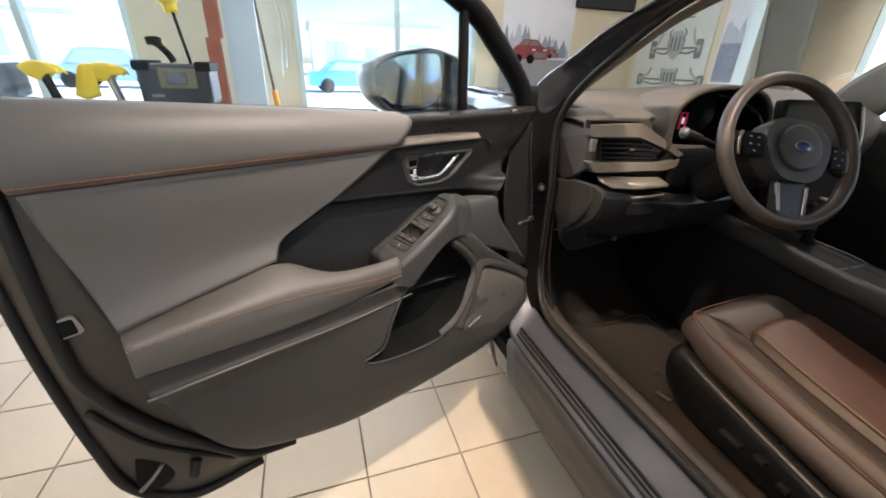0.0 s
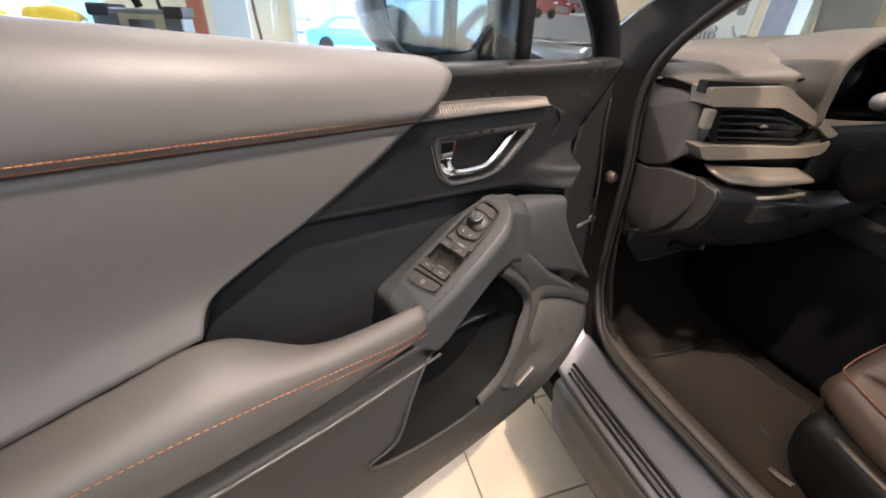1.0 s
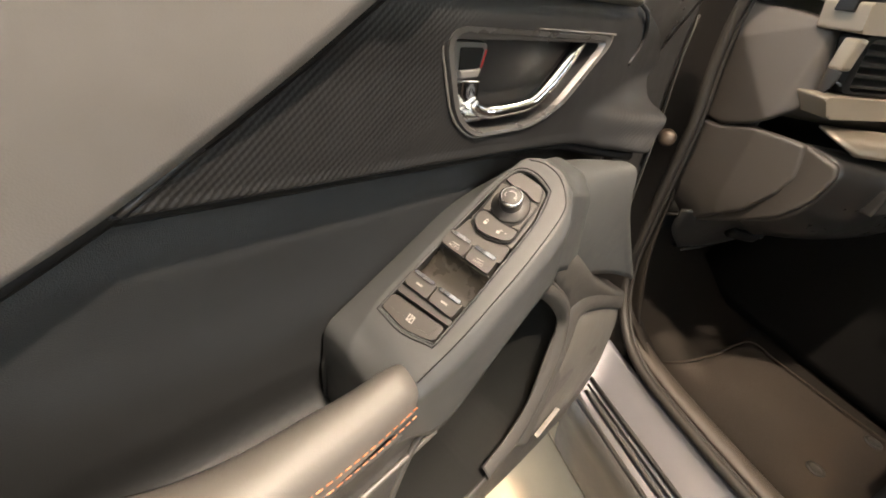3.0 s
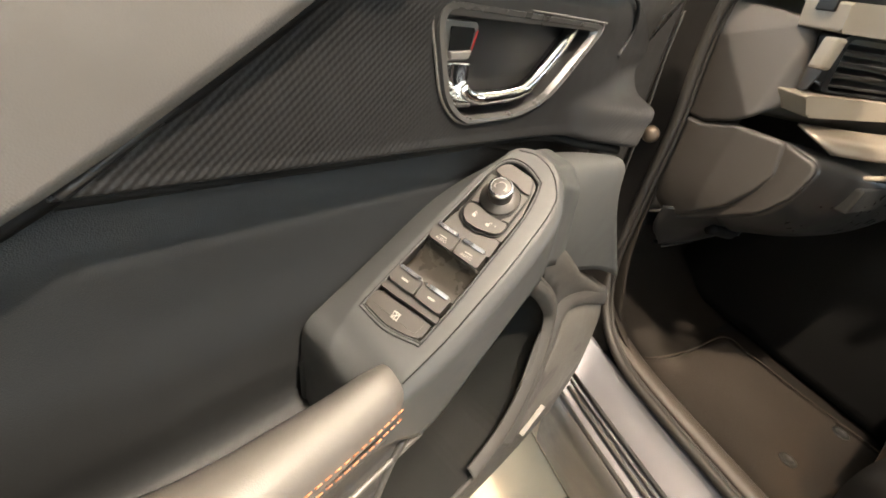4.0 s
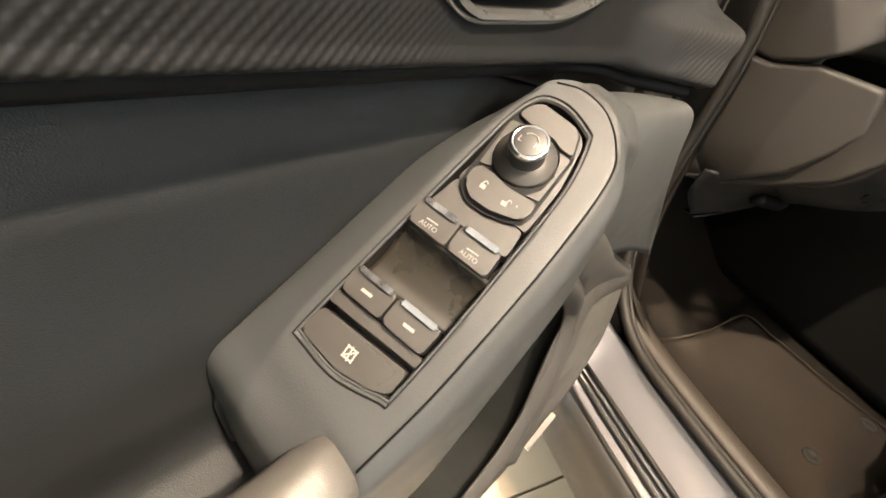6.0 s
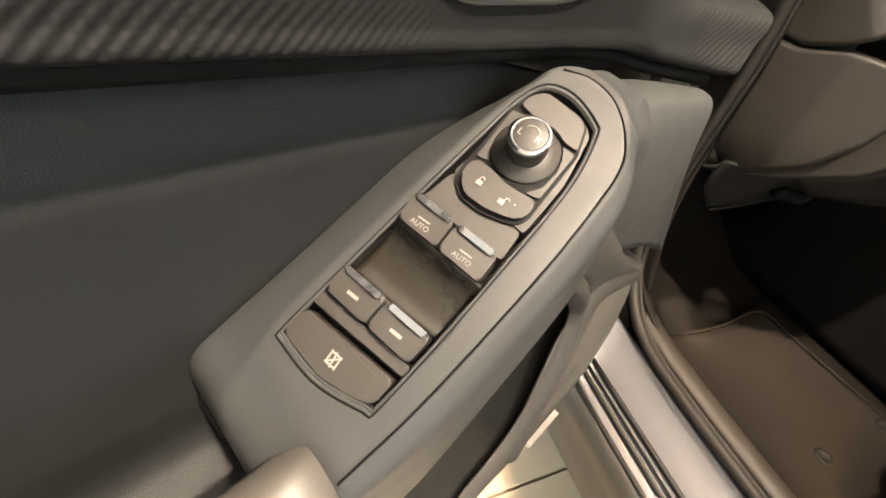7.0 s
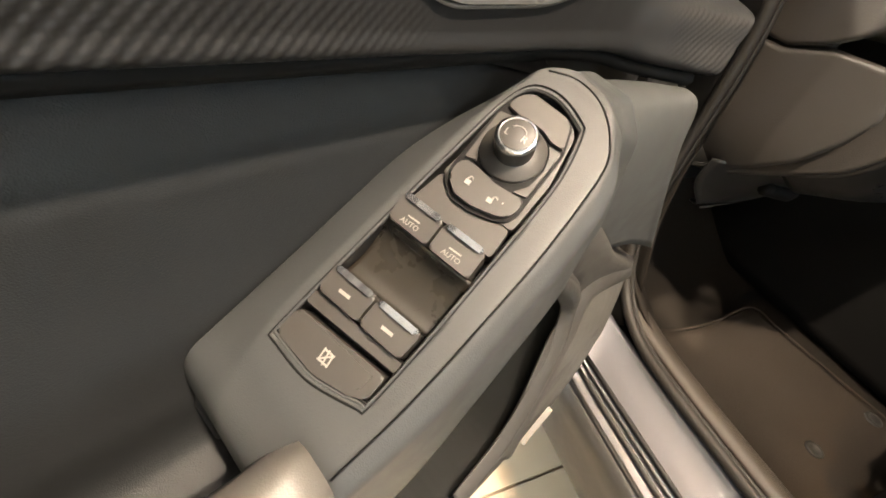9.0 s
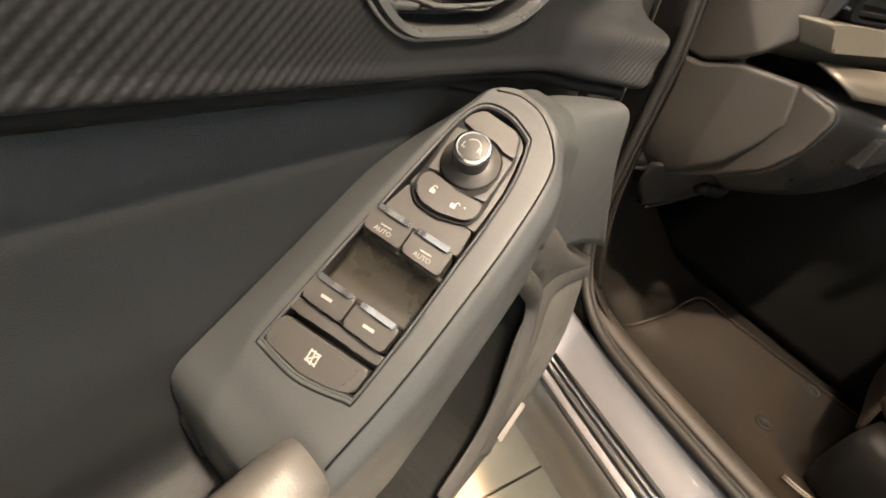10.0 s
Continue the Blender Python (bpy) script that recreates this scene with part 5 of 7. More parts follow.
def pair(front, side):
    """One of four window switches; front row or rear row, side 0 by the door skin, 1 by the cabin."""
    if front:
        c = [(0.5722, 0.0040), (0.5600, 0.0020), (0.5522, 0.0508), (0.5650, 0.0520)]
    else:
        c = [(0.6128, 0.0050), (0.6010, 0.0032), (0.5925, 0.0540), (0.6050, 0.0540)]
    def along(k, f):
        a = Vector(c[0]) * (1 - k) + Vector(c[3]) * k
        b = Vector(c[1]) * (1 - k) + Vector(c[2]) * k
        return tuple(a * (1 - f) + b * f)
    k0, k1 = (0.0, 0.488) if side == 0 else (0.512, 1.0)
    quad = [along(k0, 0), along(k0, 1), along(k1, 1), along(k1, 0)]
    lip = [along(k0 + 0.03, 0.84), along(k0 + 0.03, 1.06), along(k1 - 0.03, 1.06), along(k1 - 0.03, 0.84)]
    return window_switch(quad, lip, "AUTO" if front else "", "window_switch")


for f in (0, 1):
    for s in (0, 1):
        pair(f, s)

prism("door_lock_switch", rounded([(0.5408, 0.0109), (0.5345, 0.0092), (0.5297, 0.0108), (0.5284, 0.0196), (0.5284, 0.0296), (0.5268, 0.0374), (0.5243, 0.0458), (0.5297, 0.0474), (0.5347, 0.0458), (0.5378, 0.0415), (0.5425, 0.0298), (0.5443, 0.0188)], 0.0018), -0.006, 0.0024, sw, BUTTON, module, bevel=0.0012, label="dark door lock switch with padlock marks")
for cu, cw, open_ in ((0.5358, 0.0200, 0), (0.5346, 0.0340, 1)):
    print_bar(module, (cu + 0.0008, cw), (-0.002, 0.01), 0.0030, 0.0022, 0.0026)
    tube("padlock_bow", [sw(cu + 0.0004, cw - 0.0010 + 0.0018 * open_, 0.0027), sw(cu - 0.0018, cw - 0.0008 + 0.0018 * open_, 0.0027), sw(cu - 0.0023, cw + 0.0002 + 0.0018 * open_, 0.0027), sw(cu - 0.0016, cw + 0.0012 + 0.0018 * open_, 0.0027)], 0.0003, MARK, module, 10, 5)
print_bar(module, (0.5322, 0.0398), (-0.002, 0.01), 0.0007, 0.0007, 0.0026)
prism("mirror_fold_switch", rounded([(0.4972, 0.0062), (0.4908, 0.0073), (0.4846, 0.0118), (0.4829, 0.0338), (0.4852, 0.0380), (0.4954, 0.0434), (0.4965, 0.0365), (0.4950, 0.0295), (0.4955, 0.0211), (0.4974, 0.0150)], 0.0018), -0.006, 0.0018, sw, BUTTON, module, bevel=0.0010, label="blank dark switch cap")
KU, KW = 0.5114, 0.0252
KE = (sw(KU - 0.01, KW) - sw(KU, KW)).normalized()
KN = Vector((0.48, 0.211, 0.843)).normalized()
KF = KN.cross(KE)


def knob_at(a, b, h):
    return sw(KU, KW) + KE * a + KF * b + KN * h


knob = lathe("mirror_knob", [(0.0172, -0.004), (0.0172, 0.0006), (0.0166, 0.0014), (0.0132, 0.0022), (0.0122, 0.0034)], knob_at, BUTTON, module, 40, label="round mirror adjusting knob with chrome ring")
lathe("knob_grip", [(0.0095, 0.002), (0.0098, 0.0030), (0.0102, 0.0125), (0.0100, 0.0135)], knob_at, BUTTON, module, 72, ribs=0.025)
lathe("chrome_ring", [(0.0100, 0.0128), (0.0105, 0.0142), (0.0103, 0.0158), (0.0090, 0.0168), (0.0084, 0.0164)], knob_at, CHROME, module, 40, label="chrome knob ring")
lathe("knob_cap", [(0.0086, 0.0150), (0.0086, 0.0163), (0.0080, 0.0165)], knob_at, BUTTON, module, 36)
for text, u, w in (("L", 0.002, -0.0045), ("R", 0.0005, 0.0045)):
    m = frame_on_plate(KU, KW, 0, 0)
    m.translation = knob_at(-u, -w, 0.0167)
    word("lettering", text, 0.0050, m, MARK, module)
tube("knob_mark", [knob_at(0.0042 * math.cos(t), 0.0042 * math.sin(t), 0.0166) for t in np.linspace(-1.1, 1.1, 7)], 0.0004, MARK, module, 14, 5)

# lower panel with map pocket and loudspeaker
POCKET = [(0.775, 0.637), (0.720, 0.650), (0.690, 0.705), (0.655, 0.752), (0.630, 0.775), (0.592, 0.808), (0.560, 0.835), (0.535, 0.852), (0.510, 0.865), (0.474, 0.860), (0.432, 0.824), (0.397, 0.784), (0.384, 0.748), (0.402, 0.706), (0.442, 0.660), (0.484, 0.624), (0.545, 0.603), (0.66, 0.605), (0.75, 0.620)]
pocket_poly = rounded(POCKET, 0.02)
LOWU = [1.165, 1.0, 0.8, 0.62, 0.45, 0.32, 0.22, 0.128]
LOWER = [((0.815, 0.803, 0.800, 0.806, 0.885, 0.790, 0.722, 0.664), (0.074, 0.073, 0.070, 0.068, 0.050, 0.040, 0.040, 0.036)),
         ((0.785, 0.775, 0.768, 0.775, 0.862, 0.782, 0.714, 0.656), (0.068, 0.068, 0.066, 0.066, 0.062, 0.074, 0.076, 0.070)),
         ((0.768, 0.763, 0.754, 0.755, 0.77, 0.735, 0.685, 0.636), (0.074, 0.074, 0.072, 0.068, 0.066, 0.071, 0.074, 0.070)),
         ((0.740, 0.730, 0.722, 0.715, 0.70, 0.680, 0.645, 0.610), (0.062, 0.066, 0.074, 0.080, 0.085, 0.088, 0.086, 0.077)),
         ((0.640, 0.620, 0.610, 0.605, 0.60, 0.59, 0.580, 0.570), (0.047, 0.062, 0.084, 0.098, 0.104, 0.102, 0.097, 0.083)),
         ((0.54, 0.53, 0.515, 0.510, 0.505, 0.505, 0.515, 0.530), (0.032, 0.052, 0.078, 0.094, 0.104, 0.106, 0.099, 0.080)),
         ((0.475, 0.460, 0.445, 0.442, 0.445, 0.450, 0.465, 0.490), (0.012, 0.030, 0.056, 0.070, 0.078, 0.078, 0.068, 0.050)),
         ((0.46, 0.44, 0.425, 0.422, 0.425, 0.43, 0.445, 0.47), (-0.03, -0.015, 0.005, 0.012, 0.016, 0.016, 0.008, 0.0))]
LOWU_SHIFT = [0.0, -0.004, -0.006, -0.02, -0.05, -0.10, -0.155, -0.16]
skin("lower_panel", [row(*[(u + (s if k == 0 else s * 0.4 if k == 1 else 0), v, w) for k, (u, v, w) in enumerate(zip(LOWU, vs, ws))]) for (vs, ws), s in zip(LOWER, LOWU_SHIFT)], HARD, door, 110, 70, 0.004,
     hole=lambda c: inside(c.x, c.z, pocket_poly), snap=to_outline_uv(pocket_poly, 0.009), label="dark grained plastic lower door panel with pocket", towards=IN)


def low_w(u, v):
    """Depth of the lower panel at a place of it."""
    best = []
    for vs, ws in LOWER:
        best.append((np.interp(u, LOWU[::-1], vs[::-1]), np.interp(u, LOWU[::-1], ws[::-1])))
    best.sort()
    return float(np.interp(v, [b[0] for b in best], [b[1] for b in best]))


def beside(poly, k, off):
    """A point off the outline's k-th corner, outwards."""
    a, b = Vector(poly[k - 1]), Vector(poly[(k + 1) % len(poly)])
    t = (b - a).normalized()
    return Vector(poly[k]) + Vector((-t.y, t.x)) * off


# a broad rounded lip round the pocket's front, fading out along the bottom
LIP = range(9, 17)
skin("pocket_rim", [row(*[(*beside(POCKET, k, off), low_w(*beside(POCKET, k, off)) + h) for k in LIP]) for off, h in ((-0.003, -0.008), (-0.001, 0.003), (0.003, 0.0065), (0.008, 0.007), (0.013, 0.004), (0.019, -0.003))], HARD, door, 90, 20, 0.002, towards=IN, label="rounded lip of the map pocket")
tube("pocket_edge", [d(a, b, low_w(a, b) + 0.001) for a, b in POCKET], 0.0032, HARD, door, 110, 8, closed=True)
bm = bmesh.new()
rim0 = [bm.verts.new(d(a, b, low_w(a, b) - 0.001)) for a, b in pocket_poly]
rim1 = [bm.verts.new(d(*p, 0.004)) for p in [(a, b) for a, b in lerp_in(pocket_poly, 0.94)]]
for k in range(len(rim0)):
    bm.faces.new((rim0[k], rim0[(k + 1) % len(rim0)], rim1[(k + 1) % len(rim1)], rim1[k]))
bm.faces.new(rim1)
# the pocket's inner shade is part of the lining's colour
part("pocket_liner", bm, LINER, door, "black map pocket lining, darkened for its shade", smooth=False)
tube("trim_lip", [p for p in curve(row(*[(u, v, w + 0.0012) for u, v, w in zip(LOWU[:4], LOWER[2][0][:4], LOWER[2][1][:4])]), 40) if (Vector(p) - HINGE).to_2d().length > 0.665], 0.0026, TRIM_LIP, door, 40, 8, label="raised satin trim line")
SPEAKER = [(0.355, 0.742), (0.295, 0.722), (0.21, 0.675), (0.142, 0.632), (0.140, 0.575), (0.165, 0.525), (0.22, 0.488), (0.30, 0.475), (0.39, 0.490), (0.455, 0.545), (0.462, 0.600), (0.425, 0.655), (0.380, 0.715)]
bm = bmesh.new()
lo = [bm.verts.new(d(a, b, low_w(a, b) - 0.002)) for a, b in rounded(SPEAKER, 0.03)]
hi = [bm.verts.new(d(a, b, low_w(a, b) + 0.0015)) for a, b in lerp_in(rounded(SPEAKER, 0.03), 0.975)]
for k in range(len(lo)):
    bm.faces.new((lo[k], lo[(k + 1) % len(lo)], hi[(k + 1) % len(hi)], hi[k]))
rings = [hi]
for s in (0.8, 0.6, 0.4, 0.2):
    rings.append([bm.verts.new(d(a, b, low_w(a, b) + 0.003)) for a, b in lerp_in(rounded(SPEAKER, 0.03), 0.975 * s)])
for l0, l1 in zip(rings, rings[1:]):
    for k in range(len(l0)):
        bm.faces.new((l0[k], l0[(k + 1) % len(l0)], l1[(k + 1) % len(l1)], l1[k]))
bm.faces.new(rings[-1])
speaker = part("loudspeaker", bm, SPEAKER_GREY, car, "dark grey loudspeaker grille")
speaker.matrix_basis = DOOR
# raised frame along the loudspeaker's top and rear edge
FRAME_K = [4, 3, 2, 1, 0, 12, 11, 10]
skin("speaker_frame", [row(*[(*beside(SPEAKER, k % 13, -off), low_w(*beside(SPEAKER, k % 13, -off)) + h) for k in FRAME_K[1:]]) for off, h in ((-0.001, -0.004), (0.001, 0.0065), (0.004, 0.008), (0.012, 0.008), (0.022, 0.004), (0.034, -0.004))], HARD, door, 70, 20, 0.002, towards=IN, label="raised frame round the loudspeaker")
badge = prism("speaker_badge", [(0.446, 0.596), (0.398, 0.614), (0.3965, 0.610), (0.4445, 0.592)], 0.108, 0.1145, lambda a, b, h: Vector((a, h, b)), TRIM_LIP, speaker, bevel=0.001, label="small metal speaker badge")

# window frame, glass, mirror
tube("division_bar", row((0.356, 1.15, -0.045), (0.357, 1.30, -0.05), (0.360, 1.46, -0.055)), 0.013, BLACK, door, 10, 8)
tube("window_frame", row((0.098, 1.15, -0.03), (0.13, 1.225, -0.034), (0.245, 1.332, -0.042), (0.345, 1.405, -0.05), (0.60, 1.50, -0.075), (0.95, 1.555, -0.10), (1.20, 1.52, -0.10), (1.27, 1.30, -0.07), (1.265, 1.13, -0.05)), 0.02, BLACK, door, 60, 8, flat=1.4)
pane = skin("side_glass", [row((0.365, 1.14, -0.052), (0.8, 1.16, -0.055), (1.255, 1.15, -0.055)), row((0.365, 1.28, -0.056), (0.8, 1.34, -0.07), (1.26, 1.32, -0.07)), row((0.365, 1.40, -0.06), (0.8, 1.53, -0.09), (1.20, 1.51, -0.098))], DOOR_GLASS, door, 16, 10, 0.004, label="clear door window glass", towards=IN)
pane.visible_shadow = False
qpane = skin("quarter_glass", [row((0.13, 1.15, -0.045), (0.35, 1.15, -0.05)), row((0.16, 1.24, -0.045), (0.35, 1.27, -0.05)), row((0.32, 1.37, -0.05), (0.35, 1.39, -0.052))], DOOR_GLASS, door, 8, 8, 0.004, label="triangular quarter glass", towards=IN)
qpane.visible_shadow = False
tube("glass_seal", row((0.62, 1.172, -0.055), (0.95, 1.195, -0.058), (1.25, 1.215, -0.06)), 0.006, RUBBER, door, 20, 8)

M_IN = [(0.573, 1.235), (0.565, 1.268), (0.50, 1.296), (0.37, 1.315), (0.27, 1.29), (0.235, 1.235), (0.25, 1.17), (0.33, 1.148), (0.50, 1.150), (0.555, 1.185)]
bm = bmesh.new()
shape = rounded(M_IN, 0.03, 5)
loops = []
for k, h in ((0.93, -0.148), (1.0, -0.145), (1.02, -0.165), (1.0, -0.20), (0.86, -0.25), (0.55, -0.285), (0.2, -0.295)):
    loops.append([bm.verts.new(d(a, b, h)) for a, b in lerp_in(shape, k)])
inner = [bm.verts.new(d(a, b, -0.158)) for a, b in lerp_in(shape, 0.92)]
loops.insert(0, inner)
for l0, l1 in zip(loops, loops[1:]):
    for k in range(len(l0)):
        bm.faces.new((l0[k], l0[(k + 1) % len(l0)], l1[(k + 1) % len(l1)], l1[k]))
bm.faces.new(loops[-1])
bm.faces.new(loops[0][::-1])
mirror = part("side_mirror", bm, MIRROR_CAP, car, "dark door mirror housing")
mirror.matrix_basis = DOOR
prism("mirror_glass", lerp_in(rounded([(0.556, 1.24), (0.548, 1.268), (0.47, 1.295), (0.352, 1.302), (0.340, 1.21), (0.375, 1.168), (0.50, 1.162), (0.543, 1.188)], 0.02, 5), 0.98), -0.153, -0.1480, lambda a, b, h: Vector((a, h - (a - 0.45) * 0.06, b)), MIRROR, mirror, label="mirror glass")
tube("mirror_foot", row((0.30, 1.12, -0.06), (0.30, 1.14, -0.12), (0.31, 1.19, -0.20)), [0.05, 0.045, 0.04], BLACK, mirror, 12, 10)

# ---- car body round the doorway ----

body = car
SY = [1.02, 0.6, 0.0, -1.1]


def along_sill(pts, front=0.0):
    return [[(x, y, z) for y in SY] for x, z in pts]


UP = (-0.5, 0, 0.8)
skin("rocker", along_sill([(0.66, 0.20), (0.625, 0.21), (0.602, 0.27), (0.592, 0.35), (0.587, 0.392), (0.592, 0.412), (0.606, 0.421)]), ROCKER, body, 30, 16, 0.004, towards=(-1, 0, 0))
skin("sill_flange", [[(x + 0.022, 1.10 + e, z + 0.085), (x + 0.008, 1.04 + e, z + 0.022), (x, 0.96 + e, z), (x, 0.6, z), (x + 0.004, 0.0, z), (x + 0.01, -1.1, z)] for x, z, e in ((0.604, 0.414, 0.02), (0.650, 0.430, 0.04), (0.662, 0.437, 0.05), (0.70, 0.458, 0.07), (0.722, 0.474, 0.09))], SILL, body, 40, 14, 0.004, towards=UP, label="grey metallic door sill")
for k, (x, z, r) in enumerate(((0.6015, 0.4185, 0.004), (0.6255, 0.4270, 0.004), (0.6375, 0.4300, 0.0022), (0.6495, 0.4345, 0.0045))):
    tube("sill_rib", [(x, 1.01 + 0.01 * k, z), (x, 0.6, z), (x + 0.003, 0.0, z), (x + 0.01, -1.1, z)], r, RUBBER if k != 1 else HARD, body, 24, 8, flat=0.7)
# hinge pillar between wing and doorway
# its shade is put into the darker paint
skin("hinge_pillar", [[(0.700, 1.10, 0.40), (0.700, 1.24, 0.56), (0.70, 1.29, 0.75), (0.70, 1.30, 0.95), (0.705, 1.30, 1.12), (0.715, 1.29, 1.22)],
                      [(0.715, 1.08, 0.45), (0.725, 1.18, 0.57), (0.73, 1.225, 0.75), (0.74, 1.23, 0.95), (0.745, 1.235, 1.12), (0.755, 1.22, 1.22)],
                      [(0.735, 1.05, 0.47), (0.757, 1.125, 0.57), (0.765, 1.165, 0.75), (0.765, 1.170, 0.95), (0.768, 1.19, 1.12), (0.775, 1.16, 1.20)]], PILLAR, body, 30, 12, 0.004, towards=(-0.6, -0.6, 0), label="painted hinge pillar, darkened for its shade")
for p in ((0.770, 1.222, 0.996), (0.748, 1.192, 0.899)):
    m = look(p, Vector(p) + Vector((-0.6, -0.75, 0)))
    lathe("pillar_bolt", [(0.015, 0.012), (0.015, 0.0), (0.013, -0.007), (0.008, -0.011), (0.003, -0.012)], lambda a, b, h, m=m: m @ Vector((a, b, h)), BRONZE, body, 18)
for z in (0.62, 0.80):
    box("door_hinge", (0.10, 0.035, 0.07), Matrix.Translation((0.70, 1.215, z)) @ Matrix.Rotation(radians(25), 4, "Z"), PAINT, body, 0.006)
tube("check_strap", [(0.738, 1.21, 0.782), (0.70, 1.19, 0.782), (0.66, 1.17, 0.782)], 0.008, SATIN, body, 8, 6)
SEAL_PATH = [(0.735, -1.0, 0.486), (0.727, 0.0, 0.485), (0.720, 0.60, 0.485), (0.717, 0.90, 0.486), (0.726, 1.02, 0.492), (0.746, 1.105, 0.535), (0.764, 1.155, 0.62), (0.768, 1.168, 0.76), (0.768, 1.172, 0.93), (0.77, 1.188, 1.04), (0.775, 1.185, 1.13), (0.785, 1.13, 1.215), (0.80, 0.985, 1.325), (0.815, 0.82, 1.42), (0.83, 0.55, 1.50), (0.84, 0.1, 1.54), (0.84, -0.6, 1.53)]
tube("door_seal", SEAL_PATH, 0.0095, SEAL_RUBBER, body, 150, 10, label="black rubber door seal")
tube("seal_lip", [(x + 0.0115, y - 0.005, z + 0.002) for x, y, z in SEAL_PATH], 0.004, SEAL_RUBBER, body, 150, 8)
skin("sill_trim", [[(x, -1.0, z), (x - 0.006, 0.0, z - 0.001), (x - 0.012, 0.60, z), (x - 0.015, 0.90, z + 0.001), (x - 0.008, 1.02, z + 0.004), (x + 0.004, 1.095, z + 0.012)] for x, z in ((0.748, 0.4885), (0.757, 0.4955), (0.778, 0.4925), (0.797, 0.481), (0.809, 0.462), (0.822, 0.42), (0.83, 0.372))], SCUFF, body, 50, 30, 0.004, towards=(0.2, 0, 1), label="brown-grey plastic sill trim")
# windscreen pillar
skin("windscreen_pillar", [[(0.70, 1.33, 1.10), (0.715, 1.30, 1.16), (0.728, 1.27, 1.232), (0.745, 1.13, 1.302), (0.757, 0.93, 1.392), (0.785, 0.5, 1.505), (0.79, -0.4, 1.57)],
                           [(0.73, 1.27, 1.10), (0.74, 1.24, 1.17), (0.755, 1.19, 1.24), (0.77, 1.05, 1.325), (0.785, 0.89, 1.405), (0.81, 0.5, 1.50), (0.82, -0.4, 1.55)],
                           [(0.77, 1.195, 1.12), (0.772, 1.185, 1.16), (0.785, 1.13, 1.215), (0.80, 0.985, 1.325), (0.815, 0.82, 1.42), (0.83, 0.50, 1.505), (0.84, -0.4, 1.54)]], PAINT, body, 40, 12, 0.006, towards=(-1, -0.3, 0.2), label="dark painted windscreen pillar")
skin("pillar_trim", [[(0.80, 1.20, 1.13), (0.80, 1.13, 1.21), (0.815, 0.985, 1.315), (0.83, 0.82, 1.41), (0.845, 0.5, 1.50)],
                     [(0.825, 1.24, 1.14), (0.83, 1.15, 1.215), (0.845, 1.0, 1.31), (0.86, 0.83, 1.40), (0.875, 0.5, 1.49)],
                     [(0.82, 1.33, 1.16), (0.84, 1.24, 1.23), (0.855, 1.08, 1.33), (0.87, 0.9, 1.42), (0.89, 0.55, 1.50)]], DASH_LIGHT, body, 30, 10, 0.005, towards=(0.3, -1, 0), label="beige windscreen pillar trim")
skin("pillar_trim", [[(2.27, 1.36, 1.10), (2.225, 1.27, 1.235), (2.20, 1.14, 1.345), (2.17, 0.95, 1.43), (2.15, 0.55, 1.51)], [(2.24, 1.15, 1.09), (2.215, 1.08, 1.16), (2.19, 0.98, 1.26), (2.16, 0.80, 1.36), (2.14, 0.45, 1.46)]], DASH_LIGHT, body, 30, 10, 0.005, towards=(-1, -1, 0), label="beige windscreen pillar trim")
# door trim added to cover the bright opening on the far side
skin("passenger_door_trim", [[(2.30, 1.30, 1.12), (2.30, 0.6, 1.13), (2.30, -0.3, 1.15)], [(2.26, 1.30, 0.95), (2.26, 0.6, 0.95), (2.26, -0.3, 0.95)], [(2.28, 1.30, 0.45), (2.28, 0.6, 0.45), (2.28, -0.3, 0.45)]], HARD, body, 12, 10, 0.02, towards=(-1, 0, 0), label="dark passenger door trim, added to cover the bright opening")
pane = skin("windscreen", [[(0.80, 1.62, 1.12), (1.5, 1.74, 1.12), (2.2, 1.62, 1.12)], [(0.84, 1.1, 1.34), (1.5, 1.2, 1.36), (2.16, 1.1, 1.34)], [(0.88, 0.55, 1.51), (1.5, 0.62, 1.54), (2.12, 0.55, 1.51)]], SCREEN_GLASS, body, 20, 14, 0.004, label="clear windscreen", towards=(0, 1, 1))
pane.visible_shadow = False
tube("windscreen_edge", [(0.80, 1.62, 1.125), (1.5, 1.73, 1.125), (2.2, 1.62, 1.125)], 0.02, BLACK, body, 20, 8)
skin("bonnet", [[(0.70, 1.50, 1.182), (1.5, 1.72, 1.185), (2.30, 1.50, 1.182)], [(0.69, 2.0, 1.182), (1.5, 2.1, 1.178), (2.31, 2.0, 1.182)], [(0.72, 2.55, 1.02), (1.5, 2.65, 1.06), (2.28, 2.55, 1.02)], [(0.85, 2.75, 0.80), (1.5, 2.85, 0.82), (2.15, 2.75, 0.80)]], PAINT, body, 24, 20, 0.006, towards=(0, 0, 1), label="dark grey metallic bonnet")
skin("front_wing", [[(0.70, 1.30, 1.178), (0.70, 1.65, 1.184), (0.69, 2.1, 1.172), (0.72, 2.6, 1.02)], [(0.63, 1.28, 1.05), (0.63, 1.65, 1.04), (0.62, 2.1, 1.01), (0.68, 2.6, 0.90)], [(0.605, 1.26, 0.75), (0.60, 1.65, 0.80), (0.595, 2.1, 0.80), (0.66, 2.6, 0.72)], [(0.60, 1.20, 0.40), (0.60, 1.45, 0.60), (0.59, 2.0, 0.72), (0.66, 2.6, 0.55)], [(0.60, 1.10, 0.22), (0.60, 1.32, 0.30), (0.60, 1.9, 0.70), (0.67, 2.6, 0.30)]], PAINT, body, 24, 20, 0.005, towards=(-1, 0, 0.2), label="dark grey front wing")
